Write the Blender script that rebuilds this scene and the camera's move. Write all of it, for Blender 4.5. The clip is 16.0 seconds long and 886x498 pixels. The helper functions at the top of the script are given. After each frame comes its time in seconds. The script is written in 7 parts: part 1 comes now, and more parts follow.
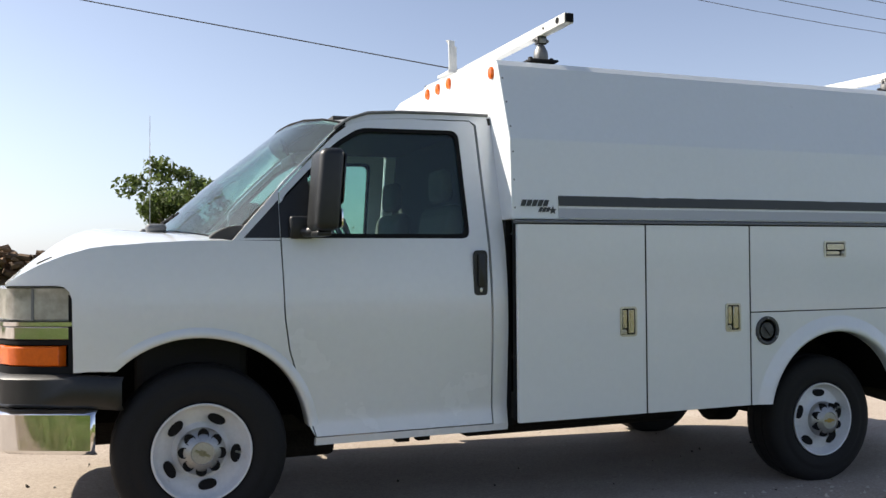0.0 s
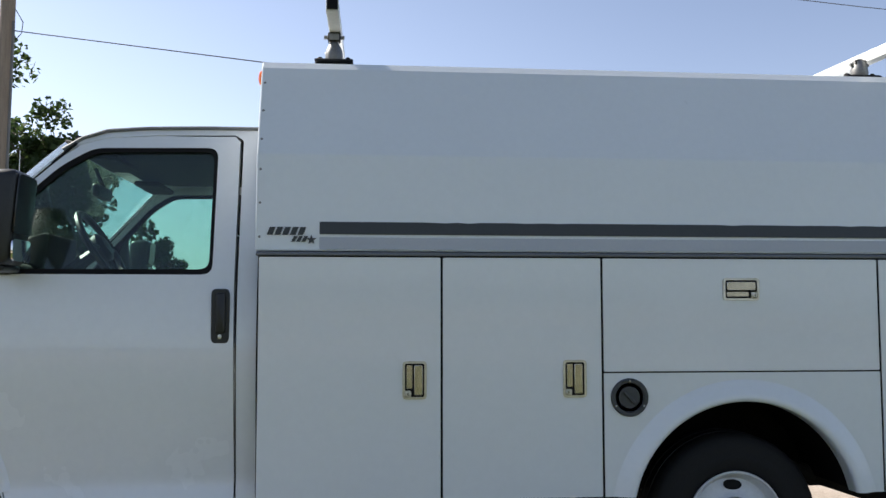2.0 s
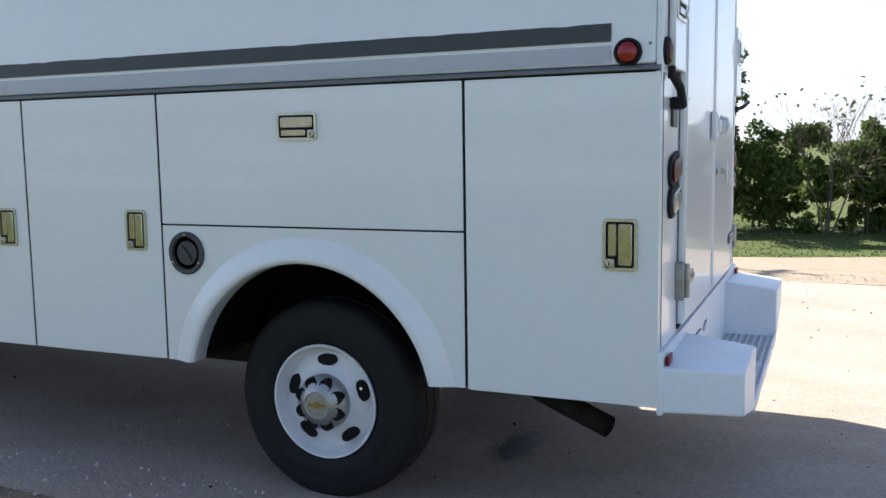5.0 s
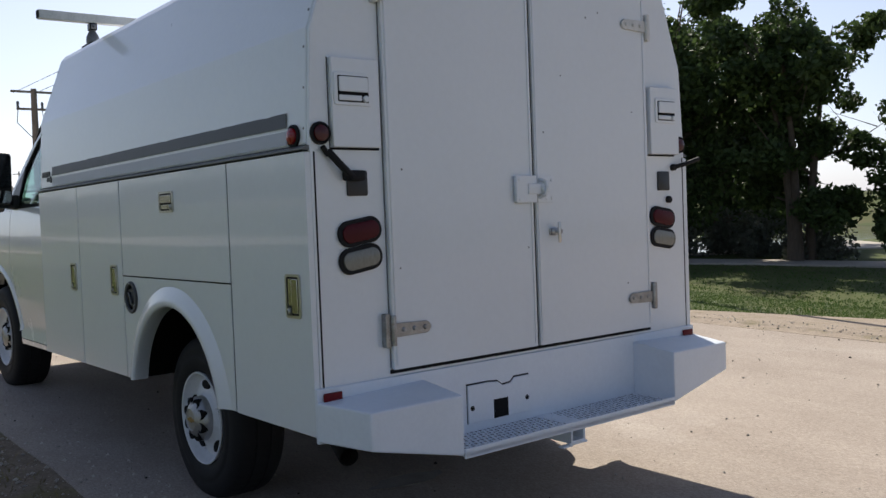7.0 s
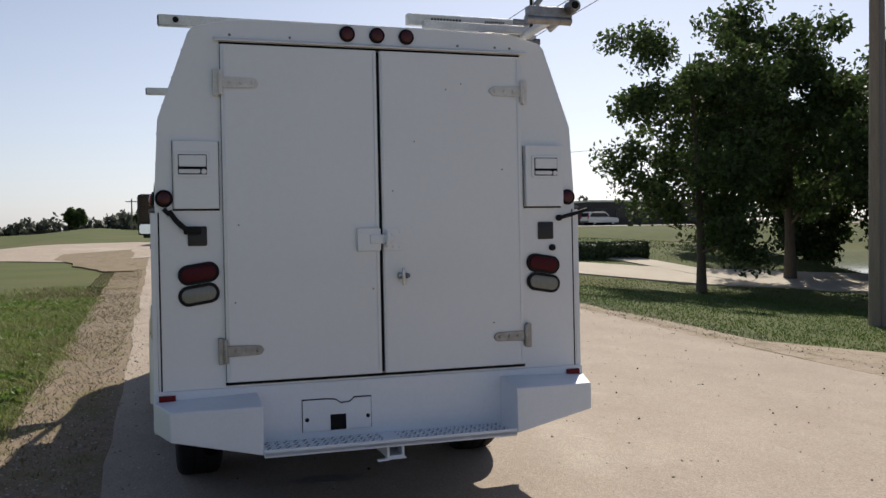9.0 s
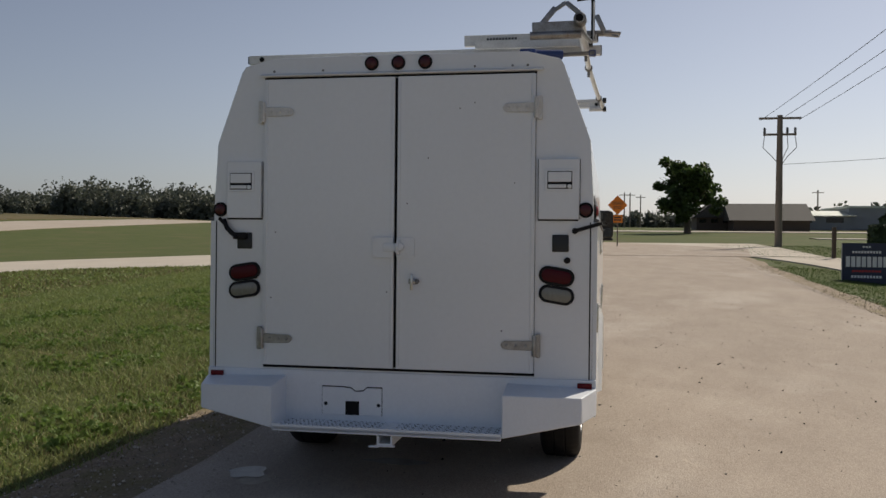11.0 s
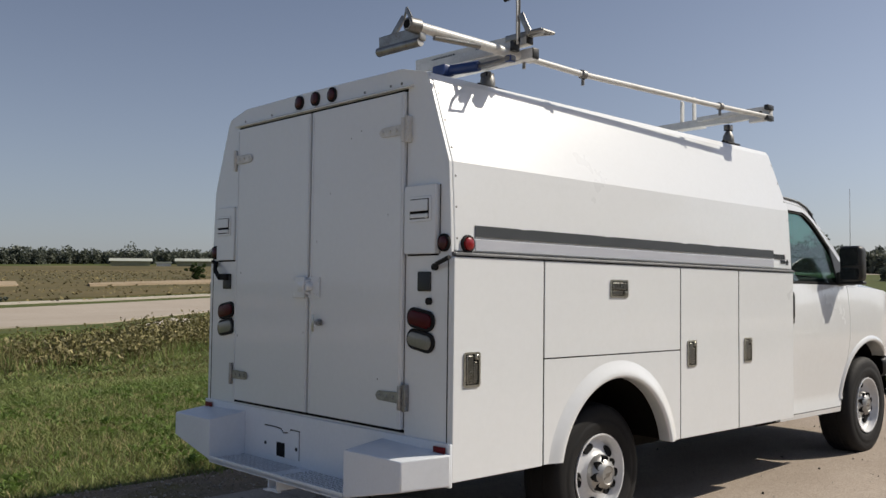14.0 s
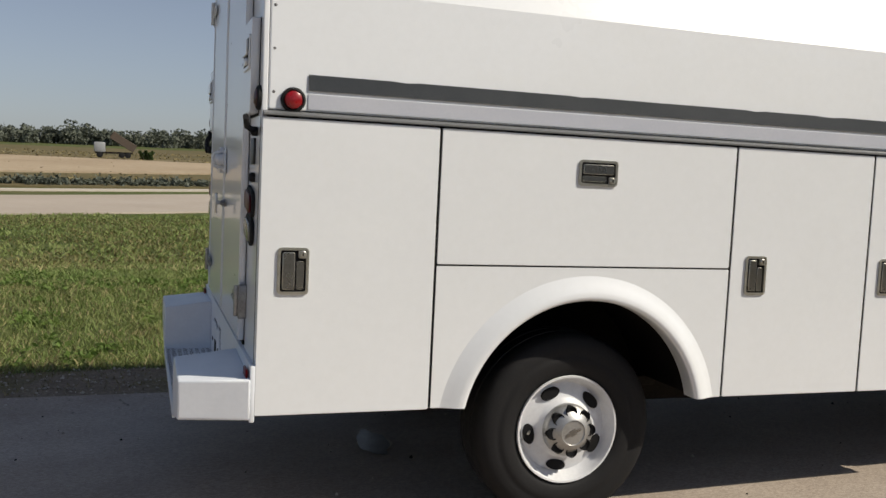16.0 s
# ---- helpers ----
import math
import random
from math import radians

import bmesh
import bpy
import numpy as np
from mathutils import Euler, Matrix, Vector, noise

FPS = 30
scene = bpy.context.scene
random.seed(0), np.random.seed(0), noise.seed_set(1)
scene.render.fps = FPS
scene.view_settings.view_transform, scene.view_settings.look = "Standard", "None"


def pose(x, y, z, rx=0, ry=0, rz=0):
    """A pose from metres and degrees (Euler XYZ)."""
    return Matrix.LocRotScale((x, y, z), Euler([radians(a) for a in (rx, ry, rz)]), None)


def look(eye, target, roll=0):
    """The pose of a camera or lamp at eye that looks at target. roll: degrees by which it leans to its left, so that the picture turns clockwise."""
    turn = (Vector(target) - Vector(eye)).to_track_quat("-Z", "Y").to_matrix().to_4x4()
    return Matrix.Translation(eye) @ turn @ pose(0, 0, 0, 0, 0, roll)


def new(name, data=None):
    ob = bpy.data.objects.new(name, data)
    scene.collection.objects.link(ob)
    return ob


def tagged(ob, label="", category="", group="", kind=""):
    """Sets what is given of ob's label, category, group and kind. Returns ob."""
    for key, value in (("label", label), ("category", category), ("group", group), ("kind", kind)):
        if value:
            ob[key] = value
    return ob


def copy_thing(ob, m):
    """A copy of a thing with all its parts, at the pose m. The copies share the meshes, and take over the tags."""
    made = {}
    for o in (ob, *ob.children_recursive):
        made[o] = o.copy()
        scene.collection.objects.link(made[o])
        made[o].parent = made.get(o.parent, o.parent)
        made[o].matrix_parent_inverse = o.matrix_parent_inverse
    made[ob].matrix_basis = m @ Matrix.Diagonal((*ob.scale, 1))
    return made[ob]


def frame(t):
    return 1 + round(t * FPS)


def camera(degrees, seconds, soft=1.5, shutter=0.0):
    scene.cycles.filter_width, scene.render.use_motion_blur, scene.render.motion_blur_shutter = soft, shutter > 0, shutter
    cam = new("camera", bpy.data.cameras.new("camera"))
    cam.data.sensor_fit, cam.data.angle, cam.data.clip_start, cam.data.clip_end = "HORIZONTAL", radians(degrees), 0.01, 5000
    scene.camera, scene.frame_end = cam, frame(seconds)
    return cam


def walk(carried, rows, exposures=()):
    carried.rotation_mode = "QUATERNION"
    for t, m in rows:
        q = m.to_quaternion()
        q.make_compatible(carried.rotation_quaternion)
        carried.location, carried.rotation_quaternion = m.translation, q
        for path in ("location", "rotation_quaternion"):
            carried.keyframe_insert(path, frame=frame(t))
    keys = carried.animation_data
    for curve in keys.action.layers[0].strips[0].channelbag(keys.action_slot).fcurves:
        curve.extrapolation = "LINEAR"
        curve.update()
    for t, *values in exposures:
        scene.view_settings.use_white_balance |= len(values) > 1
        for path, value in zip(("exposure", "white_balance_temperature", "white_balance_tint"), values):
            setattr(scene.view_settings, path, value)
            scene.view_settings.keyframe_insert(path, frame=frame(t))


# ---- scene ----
cam = camera(52.4, 16.0)
PATH = [
    (0, (-0.42, -5.082, 1.238), (0.297, -3.215, 1.281), 0.3),
    (0.5, (0.097, -5.067, 1.176), (0.721, -3.168, 1.238), 0.3),
    (1, (0.7, -5.023, 1.192), (1.209, -3.091, 1.281), -0.4),
    (1.5, (1.317, -4.958, 1.216), (1.66, -2.993, 1.355), -0.2),
    (2, (1.929, -4.751, 1.238), (2.107, -2.764, 1.382), 0.8),
    (2.5, (2.49, -4.591, 1.283), (2.587, -2.594, 1.313), 1.5),
    (3, (2.938, -4.323, 1.255), (2.908, -2.327, 1.142), 1.3),
    (3.5, (3.452, -4.153, 1.244), (3.265, -2.171, 1.056), 0.6),
    (4, (4.001, -3.976, 1.25), (3.679, -2.01, 1.065), 0.2),
    (4.5, (4.6, -3.781, 1.307), (4.059, -1.868, 1.094), 0.5),
    (5, (5.203, -3.705, 1.308), (4.416, -1.882, 1.071), -0.1),
    (5.2, (5.425, -3.622, 1.279), (4.541, -1.844, 1.038), -0.5),
    (7.3, (7.669, -2.422, 1.318), (6.017, -1.297, 1.229), -1.4),
    (7.5, (7.808, -2.257, 1.359), (6.095, -1.229, 1.263), -1.3),
    (8, (8.205, -1.822, 1.361), (6.399, -0.968, 1.263), -1.7),
    (8.2, (8.397, -1.685, 1.377), (6.575, -0.864, 1.303), -1.2),
    (10.3, (9.502, 0.305, 1.413), (7.502, 0.338, 1.371), -1.0),
    (10.5, (9.505, 0.53, 1.418), (7.507, 0.462, 1.379), -0.4),
    (11, (9.471, 1.137, 1.449), (7.505, 0.771, 1.412), 0.4),
    (11.5, (9.237, 1.643, 1.43), (7.341, 1.005, 1.419), 0.5),
    (12, (8.967, 2.161, 1.416), (7.173, 1.278, 1.432), -0.8),
    (12.5, (8.68, 2.636, 1.42), (6.972, 1.606, 1.57), -0.6),
    (13, (8.323, 3.106, 1.416), (6.734, 1.901, 1.565), -0.9),
    (13.5, (7.96, 3.592, 1.4), (6.485, 2.248, 1.533), -1.0),
    (14, (7.493, 3.907, 1.392), (6.12, 2.454, 1.466), 0.1),
    (14.5, (6.939, 4.141, 1.391), (5.722, 2.554, 1.419), 0.4),
    (15, (6.337, 4.108, 1.379), (5.31, 2.392, 1.379), 1.3),
    (15.5, (5.714, 4.148, 1.364), (4.898, 2.323, 1.283), 0.8),
    (16, (5.115, 4.028, 1.344), (4.477, 2.14, 1.175), 1.9),
]
walk(cam, [(t, look(eye, target, roll)) for t, eye, target, roll in PATH],
     exposures=[(0.0, 1.32, 6400, 9), (1.5, 1.46, 6280, 9), (2.5, 1.3, 6130, 8), (3.0, 1.9, 6050, 8), (3.5, 2.24, 6030, 8), (4.2, 2.04, 6030, 8), (5.2, 1.8, 6050, 8), (7.3, 0.72, 6250, 10), (8.2, 0.76, 6300, 10), (10.3, 0.06, 6700, 9), (11.5, 0.26, 6680, 9), (12.5, 0.66, 6650, 9), (13.0, 0.42, 6550, 9), (15.0, 0.28, 6450, 9), (15.6, 0.28, 6500, 8), (16.0, 0.36, 6550, 8)])

# ---- world, sun ----
SUN = Vector((-0.39, 0.235, 0.405)).normalized()
world = bpy.data.worlds.new("world")
scene.world = world
world.use_nodes = True
wn = world.node_tree
sky = wn.nodes.new("ShaderNodeTexSky")
sky.sky_type = "NISHITA"
sky.sun_disc = False
sky.sun_elevation = math.asin(SUN.z)
sky.sun_rotation = math.atan2(SUN.x, SUN.y)
sky.air_density, sky.dust_density, sky.ozone_density, sky.altitude = 1.0, 1.5, 1.2, 200
bg = wn.nodes["Background"]
bg.inputs["Strength"].default_value = 0.1
haze = wn.nodes.new("ShaderNodeMix")
haze.data_type, haze.blend_type = "RGBA", "ADD"
haze.inputs[7].default_value = (1.34, 1.36, 1.44, 1)
view = wn.nodes.new("ShaderNodeTexCoord")
split = wn.nodes.new("ShaderNodeSeparateXYZ")
wn.links.new(view.outputs["Generated"], split.inputs[0])
low = wn.nodes.new("ShaderNodeMapRange")
low.inputs["From Min"].default_value, low.inputs["From Max"].default_value = 0.0, 0.75
low.inputs["To Min"].default_value, low.inputs["To Max"].default_value = 1.0, 0.0
wn.links.new(split.outputs["Z"], low.inputs["Value"])
bend = wn.nodes.new("ShaderNodeMath")
bend.operation = "POWER"
bend.inputs[1].default_value = 2.5
wn.links.new(low.outputs["Result"], bend.inputs[0])
# the haze glows towards the sun
aim = wn.nodes.new("ShaderNodeVectorMath")
aim.operation = "DOT_PRODUCT"
aim.inputs[1].default_value = SUN
wn.links.new(view.outputs["Generated"], aim.inputs[0])
glow = wn.nodes.new("ShaderNodeMapRange")
glow.interpolation_type = "SMOOTHSTEP"
glow.inputs["From Min"].default_value, glow.inputs["From Max"].default_value = 0.25, 1.0
glow.inputs["To Min"].default_value, glow.inputs["To Max"].default_value = 0.95, 2.5
wn.links.new(aim.outputs["Value"], glow.inputs["Value"])
amount = wn.nodes.new("ShaderNodeMath")
amount.operation = "MULTIPLY"
wn.links.new(bend.outputs[0], amount.inputs[0])
wn.links.new(glow.outputs["Result"], amount.inputs[1])
haze.clamp_factor = False
wn.links.new(amount.outputs[0], haze.inputs[0])
thin = wn.nodes.new("ShaderNodeMix")
thin.data_type, thin.blend_type = "RGBA", "MULTIPLY"
thin.inputs[0].default_value = 1.0
thin.inputs[7].default_value = (0.43, 0.455, 0.53, 1)
pale = wn.nodes.new("ShaderNodeHueSaturation")
pale.inputs["Saturation"].default_value = 0.74
wn.links.new(sky.outputs["Color"], pale.inputs["Color"])
wn.links.new(pale.outputs["Color"], thin.inputs[6])
wn.links.new(thin.outputs[2], haze.inputs[6])
wn.links.new(haze.outputs[2], bg.inputs["Color"])

lamp = bpy.data.lights.new("sun", "SUN")
lamp.energy, lamp.angle, lamp.color = 3.7, radians(0.6), (1.0, 0.91, 0.78)
sun = new("sun", lamp)
sun.matrix_world = look((0, 0, 30), Vector((0, 0, 30)) - SUN)


# ---- materials ----
def node(nt, kind, **values):
    n = nt.nodes.new(kind)
    for key, value in values.items():
        n.inputs[key].default_value = value
    return n


def material(name, a, b=None, rough=0.5, metal=0.0, scale=8.0, fine=120.0, bump=0.0, spread=0.12, coat=0.0,
             island=0.0, speckle=0.0, patch=None, patch_at=(0.55, 0.68), patch_scale=1.0, spec=0.5, stretch=(1, 1, 1)):
    """Two-scale noise between colours a and b, patches of a third colour, grain in roughness and bump."""
    m = bpy.data.materials.new(name)
    m.use_nodes = True
    nt = m.node_tree
    p = nt.nodes["Principled BSDF"]
    b = b or tuple(c * (1 - spread) for c in a)
    geo = node(nt, "ShaderNodeNewGeometry")
    tex = node(nt, "ShaderNodeTexCoord")
    mp = node(nt, "ShaderNodeMapping")
    mp.inputs["Scale"].default_value = stretch
    nt.links.new(tex.outputs["Object"], mp.inputs["Vector"])
    n1 = node(nt, "ShaderNodeTexNoise", Scale=scale, Detail=5.0, Roughness=0.6)
    n2 = node(nt, "ShaderNodeTexNoise", Scale=fine, Detail=3.0, Roughness=0.6)
    for n in (n1, n2):
        nt.links.new(mp.outputs["Vector"], n.inputs["Vector"])
    mixn = node(nt, "ShaderNodeMix")
    mixn.data_type = "FLOAT"
    mixn.inputs[0].default_value = 0.45
    nt.links.new(n1.outputs["Fac"], mixn.inputs[2])
    nt.links.new(n2.outputs["Fac"], mixn.inputs[3])
    ramp = node(nt, "ShaderNodeValToRGB")
    ramp.color_ramp.elements[0].position, ramp.color_ramp.elements[1].position = 0.36, 0.64
    ramp.color_ramp.elements[0].color, ramp.color_ramp.elements[1].color = (*a, 1), (*b, 1)
    nt.links.new(mixn.outputs[0], ramp.inputs["Fac"])
    out = ramp.outputs["Color"]
    if patch:
        n3 = node(nt, "ShaderNodeTexNoise", Scale=patch_scale, Detail=4.0, Roughness=0.65)
        nt.links.new(mp.outputs["Vector"], n3.inputs["Vector"])
        r3 = node(nt, "ShaderNodeValToRGB")
        r3.color_ramp.elements[0].position, r3.color_ramp.elements[1].position = patch_at
        nt.links.new(n3.outputs["Fac"], r3.inputs["Fac"])
        mx = node(nt, "ShaderNodeMix")
        mx.data_type = "RGBA"
        mx.inputs[7].default_value = (*patch, 1)
        nt.links.new(r3.outputs["Color"], mx.inputs[0])
        nt.links.new(out, mx.inputs[6])
        out = mx.outputs[2]
    if speckle:
        vo = node(nt, "ShaderNodeTexVoronoi", Scale=speckle)
        nt.links.new(mp.outputs["Vector"], vo.inputs["Vector"])
        sp = node(nt, "ShaderNodeMapRange")
        sp.inputs["To Min"].default_value, sp.inputs["To Max"].default_value = 0.84, 1.16
        sx = node(nt, "ShaderNodeSeparateColor")
        nt.links.new(vo.outputs["Color"], sx.inputs["Color"])
        nt.links.new(sx.outputs["Red"], sp.inputs["Value"])
        hv = node(nt, "ShaderNodeHueSaturation")
        nt.links.new(sp.outputs["Result"], hv.inputs["Value"])
        nt.links.new(out, hv.inputs["Color"])
        out = hv.outputs["Color"]
    if island:
        hs = node(nt, "ShaderNodeHueSaturation")
        mr = node(nt, "ShaderNodeMapRange")
        mr.inputs["To Min"].default_value, mr.inputs["To Max"].default_value = 1 - island, 1 + island
        nt.links.new(geo.outputs["Random Per Island"], mr.inputs["Value"])
        nt.links.new(mr.outputs["Result"], hs.inputs["Value"])
        nt.links.new(out, hs.inputs["Color"])
        out = hs.outputs["Color"]
    nt.links.new(out, p.inputs["Base Color"])
    rr = node(nt, "ShaderNodeMapRange")
    rr.inputs["To Min"].default_value, rr.inputs["To Max"].default_value = max(0.02, rough * 0.8), min(1, rough * 1.2)
    nt.links.new(n1.outputs["Fac"], rr.inputs["Value"])
    nt.links.new(rr.outputs["Result"], p.inputs["Roughness"])
    p.inputs["Metallic"].default_value = metal
    p.inputs["Specular IOR Level"].default_value = spec
    p.inputs["Coat Weight"].default_value = coat
    p.inputs["Coat Roughness"].default_value = 0.045
    if bump:
        bp = node(nt, "ShaderNodeBump", Strength=min(1.0, bump), Distance=0.01)
        nt.links.new(mixn.outputs[0], bp.inputs["Height"])
        nt.links.new(bp.outputs["Normal"], p.inputs["Normal"])
    return m


def glass_material(name, tint, gloss=0.02, mirror_rough=0.0, haze_film=0.015):
    m = bpy.data.materials.new(name)
    m.use_nodes = True
    nt = m.node_tree
    nt.nodes.remove(nt.nodes["Principled BSDF"])
    tr = node(nt, "ShaderNodeBsdfTransparent", Color=(*tint, 1))
    gl = node(nt, "ShaderNodeBsdfGlossy", Roughness=mirror_rough)
    lw = node(nt, "ShaderNodeLayerWeight", Blend=0.5)
    pw = node(nt, "ShaderNodeMath")
    pw.operation = "POWER"
    pw.inputs[1].default_value = 5.0
    mr = node(nt, "ShaderNodeMapRange")
    mr.inputs["To Min"].default_value, mr.inputs["To Max"].default_value = 0.05 + gloss, 0.95
    mx = node(nt, "ShaderNodeMixShader")
    nt.links.new(lw.outputs["Facing"], pw.inputs[0])
    nt.links.new(pw.outputs[0], mr.inputs["Value"])
    nt.links.new(mr.outputs["Result"], mx.inputs[0])
    nt.links.new(tr.outputs[0], mx.inputs[1])
    nt.links.new(gl.outputs[0], mx.inputs[2])
    # thin pale diffuse film mixed over the glass
    veil = node(nt, "ShaderNodeBsdfDiffuse", Color=(0.6, 0.62, 0.62, 1))
    film = node(nt, "ShaderNodeMixShader")
    film.inputs[0].default_value = haze_film
    nt.links.new(mx.outputs[0], film.inputs[1])
    nt.links.new(veil.outputs[0], film.inputs[2])
    nt.links.new(film.outputs[0], nt.nodes["Material Output"].inputs["Surface"])
    return m


def leaf_material(name, a, b, island=0.45, glow=0.35, scale=1.2, **more):
    """Leaves that let some light through."""
    m = material(name, a, b, rough=0.6, scale=scale, fine=9, island=island, spec=0.3, **more)
    nt = m.node_tree
    p = nt.nodes["Principled BSDF"]
    tl = node(nt, "ShaderNodeBsdfTranslucent")
    nt.links.new(p.inputs["Base Color"].links[0].from_socket, tl.inputs["Color"])
    mx = node(nt, "ShaderNodeMixShader")
    mx.inputs[0].default_value = glow
    nt.links.new(p.outputs[0], mx.inputs[1])
    nt.links.new(tl.outputs[0], mx.inputs[2])
    nt.links.new(mx.outputs[0], nt.nodes["Material Output"].inputs["Surface"])
    return m


PAINT = material("white_paint", (0.765, 0.790, 0.812), (0.735, 0.760, 0.780), rough=0.30, scale=1.3, fine=35, coat=0.55,
                 patch=(0.73, 0.75, 0.765), patch_at=(0.64, 0.88), patch_scale=2.2)
CABPAINT = material("cab_paint", (0.765, 0.785, 0.80), (0.73, 0.75, 0.765), rough=0.26, scale=1.1, fine=30, coat=0.85)
BUMPERPAINT = material("fresh_white_paint", (0.78, 0.815, 0.86), (0.73, 0.765, 0.81), rough=0.38, scale=6, fine=60, bump=0.03)
RUBBER = material("black_rubber", (0.007, 0.007, 0.008), (0.013, 0.013, 0.014), rough=0.72, scale=14, fine=160, bump=0.1, spec=0.3)
SEAL = material("dark_seal", (0.008, 0.008, 0.009), (0.014, 0.014, 0.015), rough=0.8, spec=0.15)
PLASTIC = material("black_plastic", (0.010, 0.0105, 0.011), (0.017, 0.0175, 0.018), rough=0.42, scale=30, fine=400, bump=0.05)
GREYPLASTIC = material("grey_plastic", (0.12, 0.125, 0.13), (0.16, 0.165, 0.17), rough=0.5)
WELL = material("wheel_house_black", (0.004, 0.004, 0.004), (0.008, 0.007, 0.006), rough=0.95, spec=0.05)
FILLER = material("filler_grey", (0.040, 0.042, 0.045), (0.060, 0.062, 0.065), rough=0.55)
DARKSTEEL = material("dark_stainless", (0.33, 0.33, 0.325), (0.22, 0.22, 0.215), rough=0.28, metal=1.0, scale=12, fine=150)
UNDER = material("undercarriage", (0.010, 0.009, 0.008), (0.028, 0.024, 0.020), rough=0.9, bump=0.2, spec=0.15)
CHROME = material("chrome", (0.82, 0.82, 0.83), (0.75, 0.75, 0.76), rough=0.07, metal=1.0, scale=3)
STEEL = material("zinc_steel", (0.50, 0.465, 0.36), (0.36, 0.335, 0.275), rough=0.33, metal=1.0, scale=18, fine=150)
STAINLESS = material("stainless_steel", (0.6, 0.6, 0.59), (0.45, 0.45, 0.44), rough=0.32, metal=1.0, scale=12, fine=150)
GALV = material("dull_zinc", (0.40, 0.40, 0.395), (0.24, 0.23, 0.215), rough=0.45, metal=0.9, scale=22, fine=180, bump=0.05,
                patch=(0.20, 0.12, 0.07), patch_at=(0.6, 0.75), patch_scale=16)
ALU = material("white_aluminium", (0.72, 0.72, 0.70), (0.55, 0.55, 0.53), rough=0.4, scale=9, fine=90,
               patch=(0.32, 0.31, 0.29), patch_at=(0.66, 0.78), patch_scale=11)
CAST = material("cast_metal", (0.27, 0.27, 0.265), (0.17, 0.165, 0.16), rough=0.5, metal=0.8, scale=20, bump=0.1)
RIM = material("white_wheel", (0.72, 0.73, 0.75), (0.62, 0.63, 0.65), rough=0.38, scale=9, fine=60, patch=(0.35, 0.33, 0.30), patch_at=(0.68, 0.86), patch_scale=9)
HUB = material("hub_cap", (0.46, 0.46, 0.455), (0.34, 0.34, 0.335), rough=0.42, metal=0.75, scale=10)
GOLD = material("gold_emblem", (0.5, 0.40, 0.16), (0.42, 0.33, 0.12), rough=0.35, metal=0.7)
REDLENS = material("red_lens", (0.30, 0.006, 0.010), (0.20, 0.004, 0.008), rough=0.28, coat=0.2, scale=60)
DARKRED = material("dark_red_lens", (0.065, 0.002, 0.005), (0.045, 0.0015, 0.004), rough=0.40, coat=0.05, scale=60)
REFLECTOR = material("red_reflector", (0.17, 0.003, 0.008), (0.11, 0.002, 0.006), rough=0.40, coat=0.03, scale=60, spec=0.2)
STOPLENS = material("stop_lens", (0.080, 0.002, 0.007), (0.048, 0.0015, 0.005), rough=0.40, coat=0.03, spec=0.2, scale=60, stretch=(1, 4, 1))
AMBER = material("amber_lens", (0.80, 0.145, 0.010), (0.68, 0.11, 0.008), rough=0.2, coat=0.6, scale=50)
CLEARLENS = material("clear_lens", (0.22, 0.22, 0.19), (0.17, 0.17, 0.145), rough=0.25, coat=0.3, scale=40, stretch=(1, 4, 1))
LAMPGLASS = material("hazed_headlamp", (0.46, 0.45, 0.41), (0.20, 0.19, 0.16), rough=0.12, coat=0.9, scale=5, fine=14)
STRIPE = material("dark_grey_tape", (0.030, 0.035, 0.040), (0.040, 0.045, 0.050), rough=0.45, scale=10)
STRIPE2 = material("light_grey_tape", (0.42, 0.44, 0.50), (0.47, 0.485, 0.53), rough=0.42, scale=3)
BLUE = material("blue_cylinder_paint", (0.03, 0.06, 0.20), (0.02, 0.045, 0.15), rough=0.4)
CLOTH = material("grey_seat_cloth", (0.075, 0.073, 0.068), (0.10, 0.098, 0.092), rough=0.9, scale=40, bump=0.15)
TRIM = material("cab_trim", (0.030, 0.030, 0.031), (0.042, 0.042, 0.042), rough=0.8)
PAPER = material("paper", (0.75, 0.76, 0.74), (0.7, 0.7, 0.69), rough=0.7)
GLASS = glass_material("tinted_glass", (0.72, 0.86, 0.81), gloss=0.0, haze_film=0.006)
WINDSHIELD = glass_material("windshield_glass", (0.64, 0.80, 0.78), gloss=0.03, haze_film=0.03)
MIRROR = material("mirror_glass", (0.85, 0.86, 0.87), (0.83, 0.84, 0.85), rough=0.01, metal=1.0)

ROADMAT = material("dusty_chip_seal", (0.305, 0.252, 0.205), (0.405, 0.345, 0.288), rough=0.95, scale=1.6, fine=110, bump=0.8, speckle=150.0, stretch=(0.55, 1, 1),
                   patch=(0.455, 0.40, 0.345), patch_at=(0.52, 0.75), patch_scale=0.5, spec=0.2)
SHOULDER = material("gravel_shoulder", (0.25, 0.20, 0.15), (0.38, 0.315, 0.245), rough=1.0, scale=9, fine=55, bump=0.5, spec=0.15, speckle=110.0,
                    patch=(0.20, 0.17, 0.09), patch_at=(0.52, 0.70), patch_scale=2.5)
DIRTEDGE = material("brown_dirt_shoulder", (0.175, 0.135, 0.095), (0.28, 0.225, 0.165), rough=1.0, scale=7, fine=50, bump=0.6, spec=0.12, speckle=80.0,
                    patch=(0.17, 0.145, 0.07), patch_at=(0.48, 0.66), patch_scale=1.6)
YARDMAT = material("tan_yard_gravel", (0.36, 0.30, 0.23), (0.27, 0.22, 0.17), rough=1.0, scale=1.2, fine=30, bump=0.7, spec=0.15, speckle=25.0)
